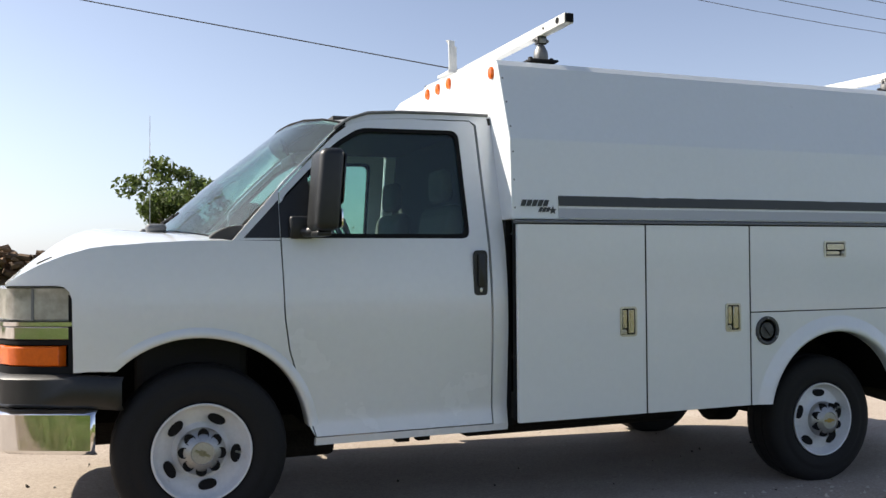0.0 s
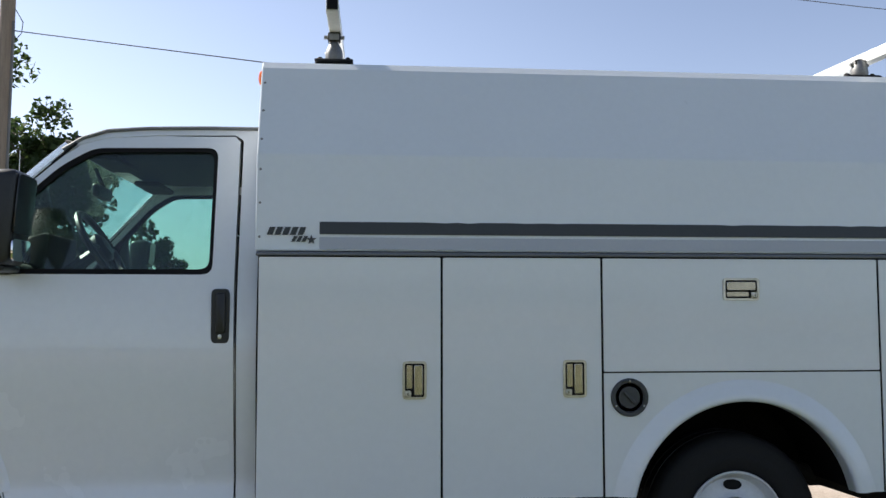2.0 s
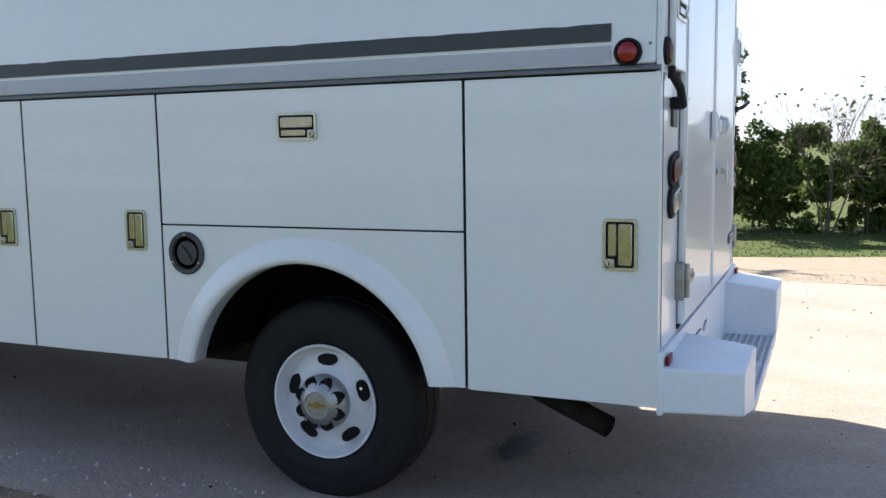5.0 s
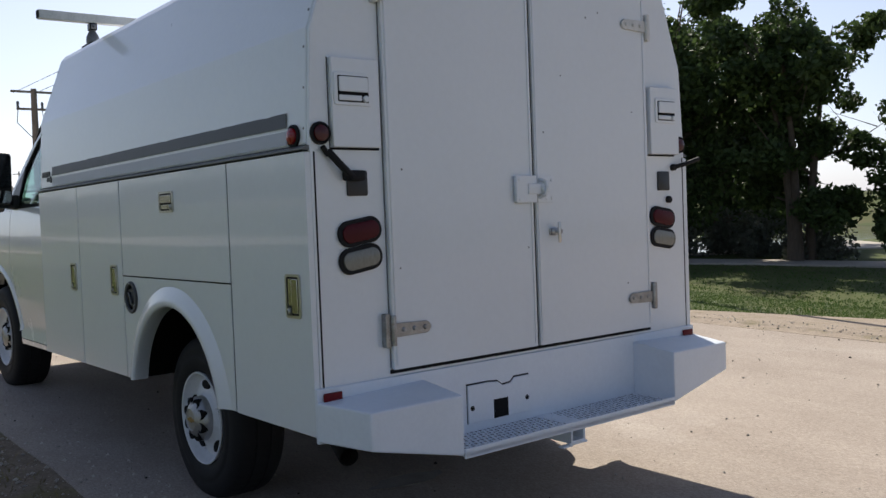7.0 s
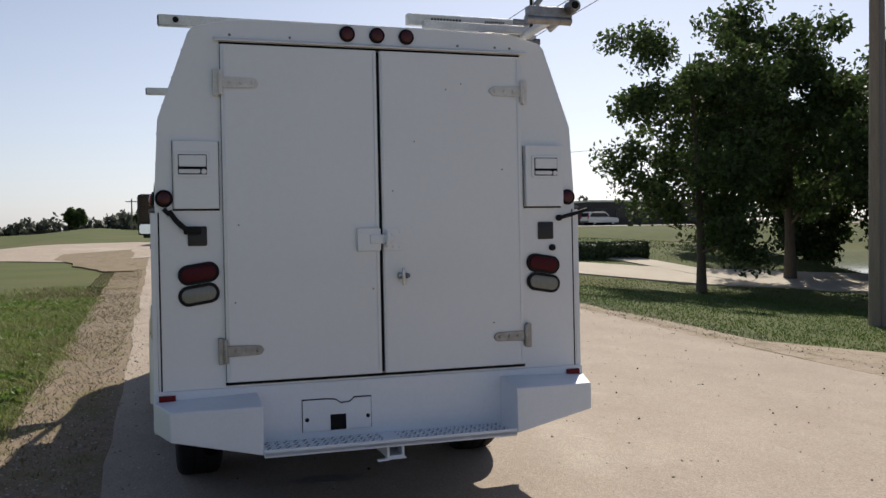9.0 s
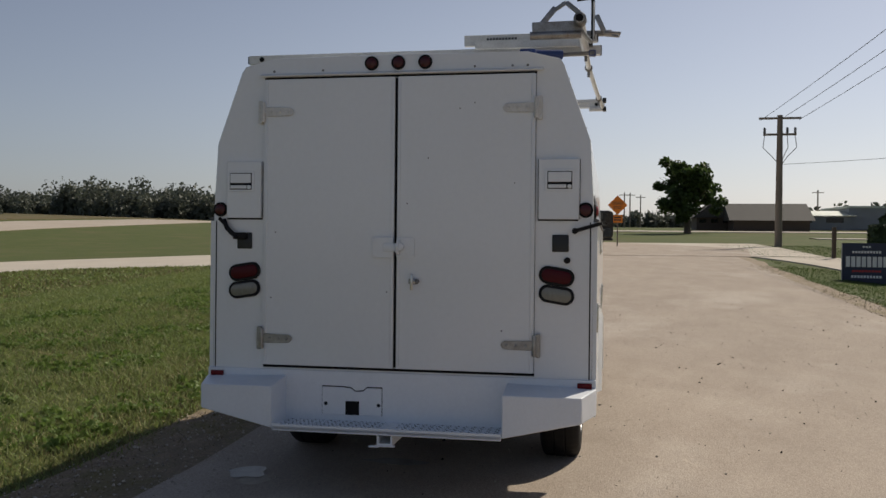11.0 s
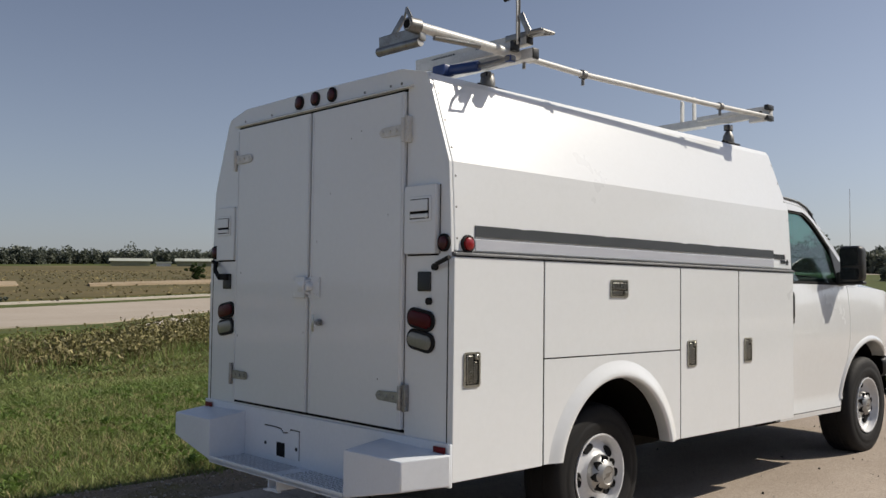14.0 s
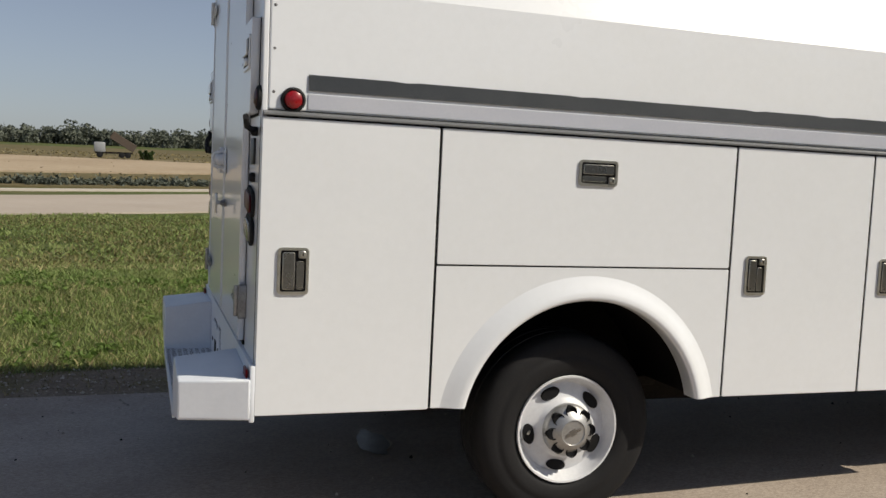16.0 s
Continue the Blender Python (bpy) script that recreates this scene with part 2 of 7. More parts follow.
SCRAPE = material("pale_scrape", (0.50, 0.42, 0.35), (0.40, 0.34, 0.285), rough=0.95, scale=20, fine=120, spec=0.2)
CONCRETE = material("pale_concrete", (0.52, 0.47, 0.40), (0.43, 0.385, 0.325), rough=0.95, scale=0.5, fine=12, spec=0.2)
ASPHALTFAR = material("pale_highway", (0.43, 0.375, 0.315), (0.37, 0.32, 0.265), rough=0.95, scale=0.15, fine=3, spec=0.2)
GRASSLAND = material("grassland", (0.062, 0.085, 0.026), (0.106, 0.120, 0.044), rough=1.0, scale=0.55, fine=14, bump=0.8, spec=0.1,
                     patch=(0.130, 0.115, 0.055), patch_at=(0.50, 0.74), patch_scale=0.16)
BLADES = leaf_material("grass_blades", (0.160, 0.225, 0.062), (0.255, 0.285, 0.105), scale=0.8, island=0.3, glow=0.4,
                  patch=(0.24, 0.21, 0.09), patch_at=(0.58, 0.76), patch_scale=0.55)
LAWN = leaf_material("mown_lawn_blades", (0.062, 0.112, 0.024), (0.090, 0.138, 0.036), scale=0.5, island=0.14, glow=0.35)
SEEDHEAD = material("seed_heads", (0.34, 0.29, 0.15), (0.22, 0.195, 0.085), rough=0.95, scale=2, island=0.4)
DRYWEED = material("dry_weeds", (0.24, 0.19, 0.09), (0.15, 0.13, 0.05), rough=0.9, scale=2, island=0.4)
WEEDLEAF = leaf_material("broad_weed_leaf", (0.12, 0.20, 0.042), (0.18, 0.245, 0.065), scale=3, island=0.25, glow=0.4)
OLIVE = leaf_material("olive_weeds", (0.150, 0.145, 0.055), (0.215, 0.185, 0.080), scale=0.6, island=0.4, glow=0.25)
STONE = material("pale_stones", (0.33, 0.29, 0.24), (0.45, 0.41, 0.35), rough=0.95, island=0.35, bump=0.3, scale=20)
DIRT = material("bare_field_dirt", (0.42, 0.34, 0.24), (0.32, 0.25, 0.17), rough=1.0, scale=0.08, fine=2, spec=0.1)
DRYFIELD = material("dry_field", (0.165, 0.130, 0.068), (0.092, 0.088, 0.045), rough=1.0, scale=0.05, fine=0.9, spec=0.1,
                    patch=(0.30, 0.24, 0.15), patch_at=(0.60, 0.70), patch_scale=0.03, stretch=(0.35, 1, 1))
LEAF = leaf_material("leaves", (0.075, 0.115, 0.028), (0.14, 0.175, 0.055))
LEAFDARK = leaf_material("dark_leaves", (0.046, 0.078, 0.024), (0.080, 0.118, 0.037))
LEAFSHRUB = leaf_material("shrub_leaves", (0.055, 0.095, 0.018), (0.11, 0.155, 0.034), scale=2)
BROWNWALL = material("brown_wall", (0.10, 0.075, 0.055), (0.07, 0.052, 0.04), rough=0.8)
NEEDLE = material("pine_needles", (0.050, 0.080, 0.036), (0.080, 0.115, 0.052), rough=0.7, scale=3, island=0.4)
LATCHRIM = material("latch_rim", (0.60, 0.59, 0.54), (0.42, 0.41, 0.36), rough=0.30, metal=0.85, scale=30)
LATCHFACE = material("latch_face", (0.46, 0.44, 0.36), (0.32, 0.30, 0.24), rough=0.22, metal=0.95, scale=25)
GOLD = material("gold_emblem", (0.42, 0.30, 0.10), (0.30, 0.21, 0.07), rough=0.35, metal=0.7, scale=40)
STAIN = material("dull_grey_patch", (0.21, 0.20, 0.185), (0.13, 0.12, 0.11), rough=0.42, scale=14, fine=160)
# paler and greyer than the near leaves: aerial haze put into the colour
HAZYLEAF = leaf_material("far_woods", (0.098, 0.112, 0.086), (0.135, 0.148, 0.115), scale=0.05, glow=0.25, island=0.16)
BARK = material("bark", (0.075, 0.058, 0.042), (0.13, 0.105, 0.08), rough=0.95, scale=6, fine=40, bump=0.6, stretch=(3, 3, 0.6))
POLEWOOD = material("weathered_pole", (0.20, 0.165, 0.13), (0.29, 0.245, 0.20), rough=0.95, scale=7, fine=60, bump=0.4, stretch=(4, 4, 0.3))
WIRE = material("wire", (0.05, 0.05, 0.052), (0.07, 0.07, 0.07), rough=0.6)
WATER = material("pond_water", (0.03, 0.04, 0.04), (0.04, 0.05, 0.045), rough=0.06, scale=0.8, fine=6, bump=0.02)
STOPRED = material("stop_sign_red", (0.52, 0.02, 0.025), (0.45, 0.018, 0.02), rough=0.4)
YELLOW = material("warning_yellow", (0.82, 0.25, 0.012), (0.74, 0.21, 0.012), rough=0.4)
SIGNWHITE = material("sign_white", (0.78, 0.78, 0.77), (0.72, 0.72, 0.71), rough=0.5)
NAVY = material("navy_sign", (0.016, 0.022, 0.055), (0.02, 0.028, 0.065), rough=0.45)
BLACKSIGN = material("black_sign", (0.02, 0.02, 0.02), (0.03, 0.03, 0.03), rough=0.45)
ORANGE = material("cone_orange", (0.75, 0.10, 0.02), (0.65, 0.08, 0.02), rough=0.5)
WHITESIDING = material("white_siding", (0.70, 0.70, 0.68), (0.62, 0.62, 0.60), rough=0.6, scale=2)
GREYSIDING = material("grey_siding", (0.30, 0.31, 0.32), (0.26, 0.27, 0.28), rough=0.6, scale=1)
ROOFDARK = material("dark_shingles", (0.045, 0.043, 0.042), (0.07, 0.066, 0.062), rough=0.9, scale=3, fine=20)
SHEDWALL = material("shed_wall", (0.30, 0.31, 0.20), (0.25, 0.26, 0.17), rough=0.7)
ROOFPALE = material("pale_metal_roof", (0.62, 0.64, 0.55), (0.55, 0.57, 0.48), rough=0.4, metal=0.2)
DARKGLASS = material("dark_window", (0.008, 0.010, 0.012), (0.014, 0.016, 0.018), rough=0.08)
SILVERCAR = material("silver_car_paint", (0.42, 0.43, 0.44), (0.38, 0.39, 0.40), rough=0.3, metal=0.5, coat=0.5)
WHITECAR = material("white_car_paint", (0.75, 0.75, 0.74), (0.7, 0.7, 0.69), rough=0.3, coat=0.5)
LOGWOOD = material("split_logs", (0.24, 0.15, 0.08), (0.11, 0.07, 0.045), rough=0.95, island=0.5, scale=6)


# ---- mesh building ----
def sm(a, b, v):
    t = min(1.0, max(0.0, (v - a) / (b - a)))
    return t * t * (3 - 2 * t)


def arc(cx, cz, r, a0, a1, n):
    return [(cx + r * math.cos(radians(a0 + (a1 - a0) * i / n)), cz + r * math.sin(radians(a0 + (a1 - a0) * i / n))) for i in range(n + 1)]


def rrect(x0, x1, z0, z1, r, n=5):
    return (arc(x1 - r, z1 - r, r, 0, 90, n) + arc(x0 + r, z1 - r, r, 90, 180, n)
            + arc(x0 + r, z0 + r, r, 180, 270, n) + arc(x1 - r, z0 + r, r, 270, 360, n))


def rounded(points, r, n=4):
    """A closed outline with its corners cut round."""
    out = []
    for i, p in enumerate(points):
        a, b, c = Vector(points[i - 1]), Vector(p), Vector(points[(i + 1) % len(points)])
        ua, uc = (a - b), (c - b)
        k = min(r, ua.length * 0.45, uc.length * 0.45)
        p0, p1 = b + ua.normalized() * k, b + uc.normalized() * k
        for j in range(n + 1):
            t = j / n
            out.append(tuple((1 - t) ** 2 * p0 + 2 * t * (1 - t) * b + t * t * p1))
    return out


class Build:
    """A bmesh under work: each call adds one piece with the material slot mi."""

    def __init__(self):
        self.bm, self.mi = bmesh.new(), 0

    def raw(self, verts, faces):
        vs = [self.bm.verts.new(v) for v in verts]
        made = []
        for f in faces:
            try:
                face = self.bm.faces.new([vs[i] for i in f])
            except ValueError:
                continue
            face.material_index = self.mi
            made.append(face)
        return vs, made

    def bevel(self, faces, size, segments=2, angle=30):
        if size <= 0:
            return
        bmesh.ops.recalc_face_normals(self.bm, faces=faces)
        edges = {e for f in faces for e in f.edges if len(e.link_faces) == 2 and e.calc_face_angle(0) > radians(angle)}
        bmesh.ops.bevel(self.bm, geom=list(edges), offset=size, segments=segments, profile=0.5, affect="EDGES", clamp_overlap=True)

    def box(self, a, b, bevel=0.0, segments=2, m=None):
        x0, y0, z0 = a
        x1, y1, z1 = b
        v = [(x0, y0, z0), (x1, y0, z0), (x1, y1, z0), (x0, y1, z0), (x0, y0, z1), (x1, y0, z1), (x1, y1, z1), (x0, y1, z1)]
        if m:
            v = [m @ Vector(p) for p in v]
        _, f = self.raw(v, [(3, 2, 1, 0), (4, 5, 6, 7), (0, 1, 5, 4), (1, 2, 6, 5), (2, 3, 7, 6), (3, 0, 4, 7)])
        self.bevel(f, bevel, segments)
        return self

    def prism(self, poly, axis, a, b, bevel=0.0, segments=2, m=None):
        """poly in the two other axes (in x, y, z order), pulled from a to b along axis."""
        def put(p, h):
            q = list(p)
            q.insert("xyz".index(axis), h)
            return m @ Vector(q) if m else Vector(q)
        n = len(poly)
        v = [put(p, a) for p in poly] + [put(p, b) for p in poly]
        _, f = self.raw(v, [tuple(range(n))[::-1], tuple(range(n, 2 * n))] + [(i, (i + 1) % n, n + (i + 1) % n, n + i) for i in range(n)])
        self.bevel(f, bevel, segments, 50 if n > 10 else 30)
        return self

    def lathe(self, profile, axis, centre, n=32, closed=False):
        """profile of (radius, height along axis)."""
        i = "xyz".index(axis)
        u, w = [k for k in range(3) if k != i]
        verts = []
        for r, h in profile:
            for k in range(n):
                a = 2 * math.pi * k / n
                p = list(centre)
                p[i] += h
                p[u] += r * math.cos(a)
                p[w] += r * math.sin(a)
                verts.append(p)
        rows = len(profile)
        faces = [(j * n + k, j * n + (k + 1) % n, (j + 1) * n + (k + 1) % n, (j + 1) * n + k) for j in range(rows - 1) for k in range(n)]
        if not closed:
            faces += [tuple(range(n)), tuple(range((rows - 1) * n, rows * n))]
        else:
            faces += [((rows - 1) * n + k, (rows - 1) * n + (k + 1) % n, (k + 1) % n, k) for k in range(n)]
        self.raw(verts, faces)
        return self

    def tube(self, pts, r, n=10, caps=True):
        pts = [Vector(p) for p in pts]
        radii = r if isinstance(r, (list, tuple)) else [r] * len(pts)
        verts, up = [], Vector((0.123, 0.31, 0.94)).normalized()
        for k, p in enumerate(pts):
            d = (pts[min(k + 1, len(pts) - 1)] - pts[max(k - 1, 0)]).normalized()
            s = d.cross(up)
            if s.length < 0.05:
                s = d.cross(Vector((1, 0, 0)))
            s.normalize()
            t = d.cross(s)
            up = -t if k == 0 else -t
            verts += [p + radii[k] * (s * math.cos(2 * math.pi * j / n) + t * math.sin(2 * math.pi * j / n)) for j in range(n)]
        rows = len(pts)
        faces = [(j * n + k, j * n + (k + 1) % n, (j + 1) * n + (k + 1) % n, (j + 1) * n + k) for j in range(rows - 1) for k in range(n)]
        if caps:
            faces += [tuple(range(n))[::-1], tuple(range((rows - 1) * n, rows * n))]
        self.raw(verts, faces)
        return self

    def grid(self, rows, thick=None):
        """Rows of points as a skin; thick: a vector by which the back is set off."""
        nr, nc = len(rows), len(rows[0])
        v = [tuple(p) for row in rows for p in row]
        f = [(i * nc + j, i * nc + j + 1, (i + 1) * nc + j + 1, (i + 1) * nc + j) for i in range(nr - 1) for j in range(nc - 1)]
        if thick:
            k = nr * nc
            v += [tuple(Vector(p) + Vector(thick)) for p in v]
            f += [tuple(k + i for i in q)[::-1] for q in f]
            edge = [i for i in range(nc)] + [i * nc + nc - 1 for i in range(1, nr)] + [(nr - 1) * nc + j for j in range(nc - 2, -1, -1)] + [i * nc for i in range(nr - 2, 0, -1)]
            f += [(edge[i], edge[(i + 1) % len(edge)], k + edge[(i + 1) % len(edge)], k + edge[i]) for i in range(len(edge))]
        self.raw(v, f)
        return self

    def sheet(self, outer, holes=(), y=None, zcuts=(), xcuts=(), thick=0.02, side=-1):
        """A panel outlined in (x, z), bent to the half-width y(x, z) of one side, with thickness."""
        t = bmesh.new()
        edges = []
        for loop in (outer, *holes):
            vs = [t.verts.new((p[0], 0, p[1])) for p in loop]
            edges += [t.edges.new((vs[i], vs[(i + 1) % len(vs)])) for i in range(len(vs))]
        bmesh.ops.triangle_fill(t, edges=edges, use_beauty=True, use_dissolve=False, normal=(0, -1, 0))
        for axis, cuts in ((2, zcuts), (0, xcuts)):
            for c in cuts:
                no = [0, 0, 0]
                no[axis] = 1
                co = [0, 0, 0]
                co[axis] = c
                bmesh.ops.bisect_plane(t, geom=t.verts[:] + t.edges[:] + t.faces[:], dist=1e-5, plane_co=co, plane_no=no)
        t.verts.index_update()
        front = [(v.co.x, side * y(v.co.x, v.co.z), v.co.z) for v in t.verts]
        back = [(x, yy - side * thick, z) for x, yy, z in front]
        n = len(front)
        tri = [tuple(v.index for v in f.verts) for f in t.faces]
        faces = tri + [tuple(n + i for i in f)[::-1] for f in tri]
        faces += [(e.verts[0].index, e.verts[1].index, n + e.verts[1].index, n + e.verts[0].index) for e in t.edges if len(e.link_faces) == 1]
        t.free()
        self.raw(front + back, faces)
        return self


def part(name, b, mats, parent=None, label="", sharp=32, category="", kind="", group="", flat=False):
    bm = b.bm if isinstance(b, Build) else b
    bmesh.ops.recalc_face_normals(bm, faces=bm.faces)
    for f in bm.faces:
        f.smooth = not flat
    for e in bm.edges:
        if len(e.link_faces) != 2 or e.calc_face_angle(0) > radians(sharp):
            e.smooth = False
            continue
        # large flat faces stay flat beside their narrow rounded edges
        a0, a1 = sorted(f.calc_area() for f in e.link_faces)
        if a1 > 0.01 and a0 < 0.08 * a1 and e.calc_face_angle(0) > radians(8):
            e.smooth = False
    me = bpy.data.meshes.new(name)
    bm.to_mesh(me)
    bm.free()
    for m in mats if isinstance(mats, (list, tuple)) else [mats]:
        me.materials.append(m)
    ob = new(name, me)
    ob.parent = parent
    return tagged(ob, label, category, group, kind)


def cloud(name, verts, faces, mat, parent=None, label="", category="", kind="", smooth=False):
    me = bpy.data.meshes.new(name)
    me.from_pydata([tuple(v) for v in verts], [], faces)
    me.materials.append(mat)
    if smooth:
        me.shade_smooth()
    ob = new(name, me)
    ob.parent = parent
    return tagged(ob, label, category, "", kind)


def thing(name, m, label, category, group=""):
    ob = new(name)
    ob.empty_display_size = 0.2
    ob.matrix_world = m
    return tagged(ob, label, category, group)


def text_part(name, words, size, mat, m, parent, thick=0.002, label=""):
    """Words as a flat mesh in the xy plane of the pose m."""
    cu = bpy.data.curves.new(name, "FONT")
    cu.body, cu.size, cu.align_x, cu.align_y, cu.extrude, cu.resolution_u = words, size, "CENTER", "CENTER", thick, 3
    tmp = bpy.data.objects.new(name, cu)
    scene.collection.objects.link(tmp)
    bpy.context.view_layer.update()
    me = bpy.data.meshes.new_from_object(tmp.evaluated_get(bpy.context.evaluated_depsgraph_get()))
    bpy.data.objects.remove(tmp)
    me.materials.clear()
    me.materials.append(mat)
    me.transform(m)
    ob = new(name, me)
    ob.parent = parent
    return tagged(ob, label)


# ---- the lie of the land ----
def land(x, y):
    z = (0.010 * min(38.5, max(0.0, 3.5 - x)) + 0.0123 * min(110.0, max(0.0, -x))) * (1 - 0.6 * sm(8, 40, -y))
    z -= 0.105 * min(9.5, max(0.0, y - 5.6)) * (1 - sm(13, 26, -x))
    d = max(0.0, -y - 2)
    z -= 0.7 * sm(4, 14, d) * (1 - 0.6 * sm(60, 100, d))
    z += 0.9 * sm(50, 120, -x) * sm(0, 10, -y) * (1 - sm(25, 50, -y))
    z += 0.03 * min(190.0, max(0.0, -y - 50))
    z += 0.011 * min(160.0, max(0.0, -x - 60)) * sm(25, 50, -y)
    z += 0.012 * min(60.0, max(0.0, -x - 75)) * sm(-6, 0, y)
    z -= 2.7 * sm(23.0, 27, y) * (1 - sm(75, 90, y)) * sm(12, 18, -x) * (1 - sm(70, 85, -x))
    return z


def stretch_axis(near, step, far, growth):
    out, s, d = [0.0], step, 0.0
    while d < far:
        d += s
        out.append(d)
        if d > near:
            s *= growth
    return [-v for v in out[:0:-1]] + out


gx = [v - 8 for v in stretch_axis(30, 1.0, 3500, 1.13)]
gy = [v - 4 for v in stretch_axis(34, 1.0, 3500, 1.13)]
rows = [[(x, y, land(x, y) - 0.012 + 0.02 * noise.noise((x * 0.35, y * 0.35, 0)) * sm(2, 5, max(-y, y - 3.5))) for x in gx] for y in gy]
b = Build()
b.grid(rows)
ground = part("ground", b, GRASSLAND, label="rough grassland falling to a ditch and rising to low hills", category="ground", kind="structure", sharp=80)


def strip(name, edge_a, edge_b, mat, lift, label, category, n=5, kind="structure", wobble=0.0, step=2.0):
    """A road between two polylines, laid on the land."""
    def fine(line):
        out = []
        for p, q in zip(line, line[1:]):
            k = max(1, int(max(abs(q[0] - p[0]), abs(q[1] - p[1])) / step))
            out += [(p[0] + (q[0] - p[0]) * i / k, p[1] + (q[1] - p[1]) * i / k) for i in range(k)]
        return out + [line[-1]]

    def along(line, count):
        line = fine(line)
        lens = [0.0]
        for p, q in zip(line, line[1:]):
            lens.append(lens[-1] + math.dist(p, q))
        return [(np.interp(lens[-1] * i / count, lens, [p[0] for p in line]), np.interp(lens[-1] * i / count, lens, [p[1] for p in line])) for i in range(count + 1)]
    count = max(len(fine(edge_a)), len(fine(edge_b)))
    a, c = along(edge_a, count), along(edge_b, count)
    rows = []
    for k in range(n + 1):
        row = []
        for p, q in zip(a, c):
            t = k / n
            x, y = p[0] + (q[0] - p[0]) * t, p[1] + (q[1] - p[1]) * t
            if wobble and k in (0, n):
                w = wobble * noise.noise((x * 0.9, y * 0.9, 3.3)) + 0.5 * wobble * noise.noise((x * 3.1, y * 3.1, 8.0))
                d = Vector((q[0] - p[0], q[1] - p[1])).normalized()
                x, y = x + d.x * w, y + d.y * w
            z = land(x, y) + lift
            row.append((x, y, z))
        rows.append(row)
    first = [(x, y, z - lift - 0.05) for x, y, z in rows[0]]
    last = [(x, y, z - lift - 0.05) for x, y, z in rows[-1]]
    bb = Build()
    bb.grid([first, *rows, last])
    return part(name, bb, mat, label=label, category=category, kind=kind, sharp=70)


strip("road", [(70, -1.42), (-26, -1.35)], [(70, 5.2), (4, 5.2), (0, 5.2), (-3, 5.3), (-10, 5.4), (-18, 5.6), (-26, 5.8)], ROADMAT, 0.014, "dusty tan chip-seal road surface", "road", n=10, wobble=0.06, step=0.6)
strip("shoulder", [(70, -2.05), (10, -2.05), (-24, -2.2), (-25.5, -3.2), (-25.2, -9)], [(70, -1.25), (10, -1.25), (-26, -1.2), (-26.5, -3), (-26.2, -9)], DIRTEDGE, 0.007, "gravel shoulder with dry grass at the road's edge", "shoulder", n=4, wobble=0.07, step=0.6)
strip("verge", [(70, 5.1), (4, 5.1), (-3, 5.2), (-10, 5.3), (-18, 5.5), (-25.5, 5.7)], [(70, 5.9), (4, 5.8), (-3, 5.8), (-10, 5.9), (-18, 6.1), (-25.5, 6.2)], SHOULDER, 0.010, "bare dirt and gravel verge beside the lawn", "verge", n=3, wobble=0.2, step=0.6)
strip("gravel_apron", [(70, 5.25), (8, 5.25), (4, 5.2), (2, 5.2), (0, 5.3)], [(70, 18.9), (9.2, 18.9), (7.2, 16.5), (4, 15), (1.5, 9), (0, 5.95)], SHOULDER, 0.014, "wide gravel apron between road and lawn", "gravel", n=8, step=1.0)
strip("gravel_yard", [(70, 18.5), (9.1, 18.5)], [(70, 62), (9.4, 62)], YARDMAT, 0.016, "tan gravel yard with the trailer", "gravel", n=14, step=2.0)
CROSS_A = [(-26, 9), (-26, -1.4), (-27.3, -9), (-28, -15), (-25.5, -21.5), (-18.6, -25.6), (-13.2, -28), (-9, -33)]
CROSS_B = [(-43, 9), (-43, -6), (-43, -16), (-41, -23.5), (-33, -30.5), (-24, -32), (-18.5, -36), (-15, -41)]
strip("cross_road", CROSS_A, CROSS_B, CONCRETE, 0.020, "pale dusty cross road running to the highway", "road", n=8)
HIGH_A = [(60, -26), (9.7, -31.8), (2, -35.8), (-11, -39), (-14, -42), (-26, -51.5), (-40, -58), (-66, -67.5), (-96, -77), (-290, -118), (-560, -172)]
HIGH_B = [(60, -46), (12, -49.9), (1, -54.5), (-11, -57), (-23.5, -61.5), (-36, -66.5), (-52, -71.5), (-71, -78), (-137, -105), (-320, -150), (-560, -200)]
strip("highway", HIGH_A, HIGH_B, ASPHALTFAR, 0.06, "wide pale concrete highway curving past the field", "road", n=6)
strip("road_end", [(-25.6, 6.3), (-25.4, 1), (-25, -1.4), (-23, -3.8), (-27.2, -10)], [(-33, 7.2), (-43, 1.5), (-49, -2.3), (-46.5, -6.7), (-43, -11)], ROADMAT, 0.026, "dusty tan end of the road at the crossing", "road", n=8, wobble=0.25, step=1.0)
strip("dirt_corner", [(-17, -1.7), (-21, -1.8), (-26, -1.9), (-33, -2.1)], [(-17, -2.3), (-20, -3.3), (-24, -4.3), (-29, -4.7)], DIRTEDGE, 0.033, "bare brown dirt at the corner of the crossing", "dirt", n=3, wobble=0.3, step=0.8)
strip("far_path", [(60, -50), (12, -54.4), (0, -58.4), (-24, -65), (-55, -76)], [(60, -52), (12, -56), (0, -60), (-24, -66.6), (-55, -78)], CONCRETE, 0.08, "pale strip of concrete beyond the highway", "path", n=2)
strip("driveway", [(-25.5, 6.3), (-18, 8.7), (-17.3, 12.8), (-14, 20), (-8, 34)], [(-25.5, 9.2), (-21.7, 9.9), (-20.3, 14), (-17.5, 21), (-12, 36)], CONCRETE, 0.03, "pale concrete driveway joining the road", "driveway", n=4)
strip("far_street", [(-89, -3), (-88, 30), (-86, 90)], [(-94, -3), (-93, 30), (-91, 90)], CONCRETE, 0.05, "pale street crossing beyond the far lawn", "road", n=2)
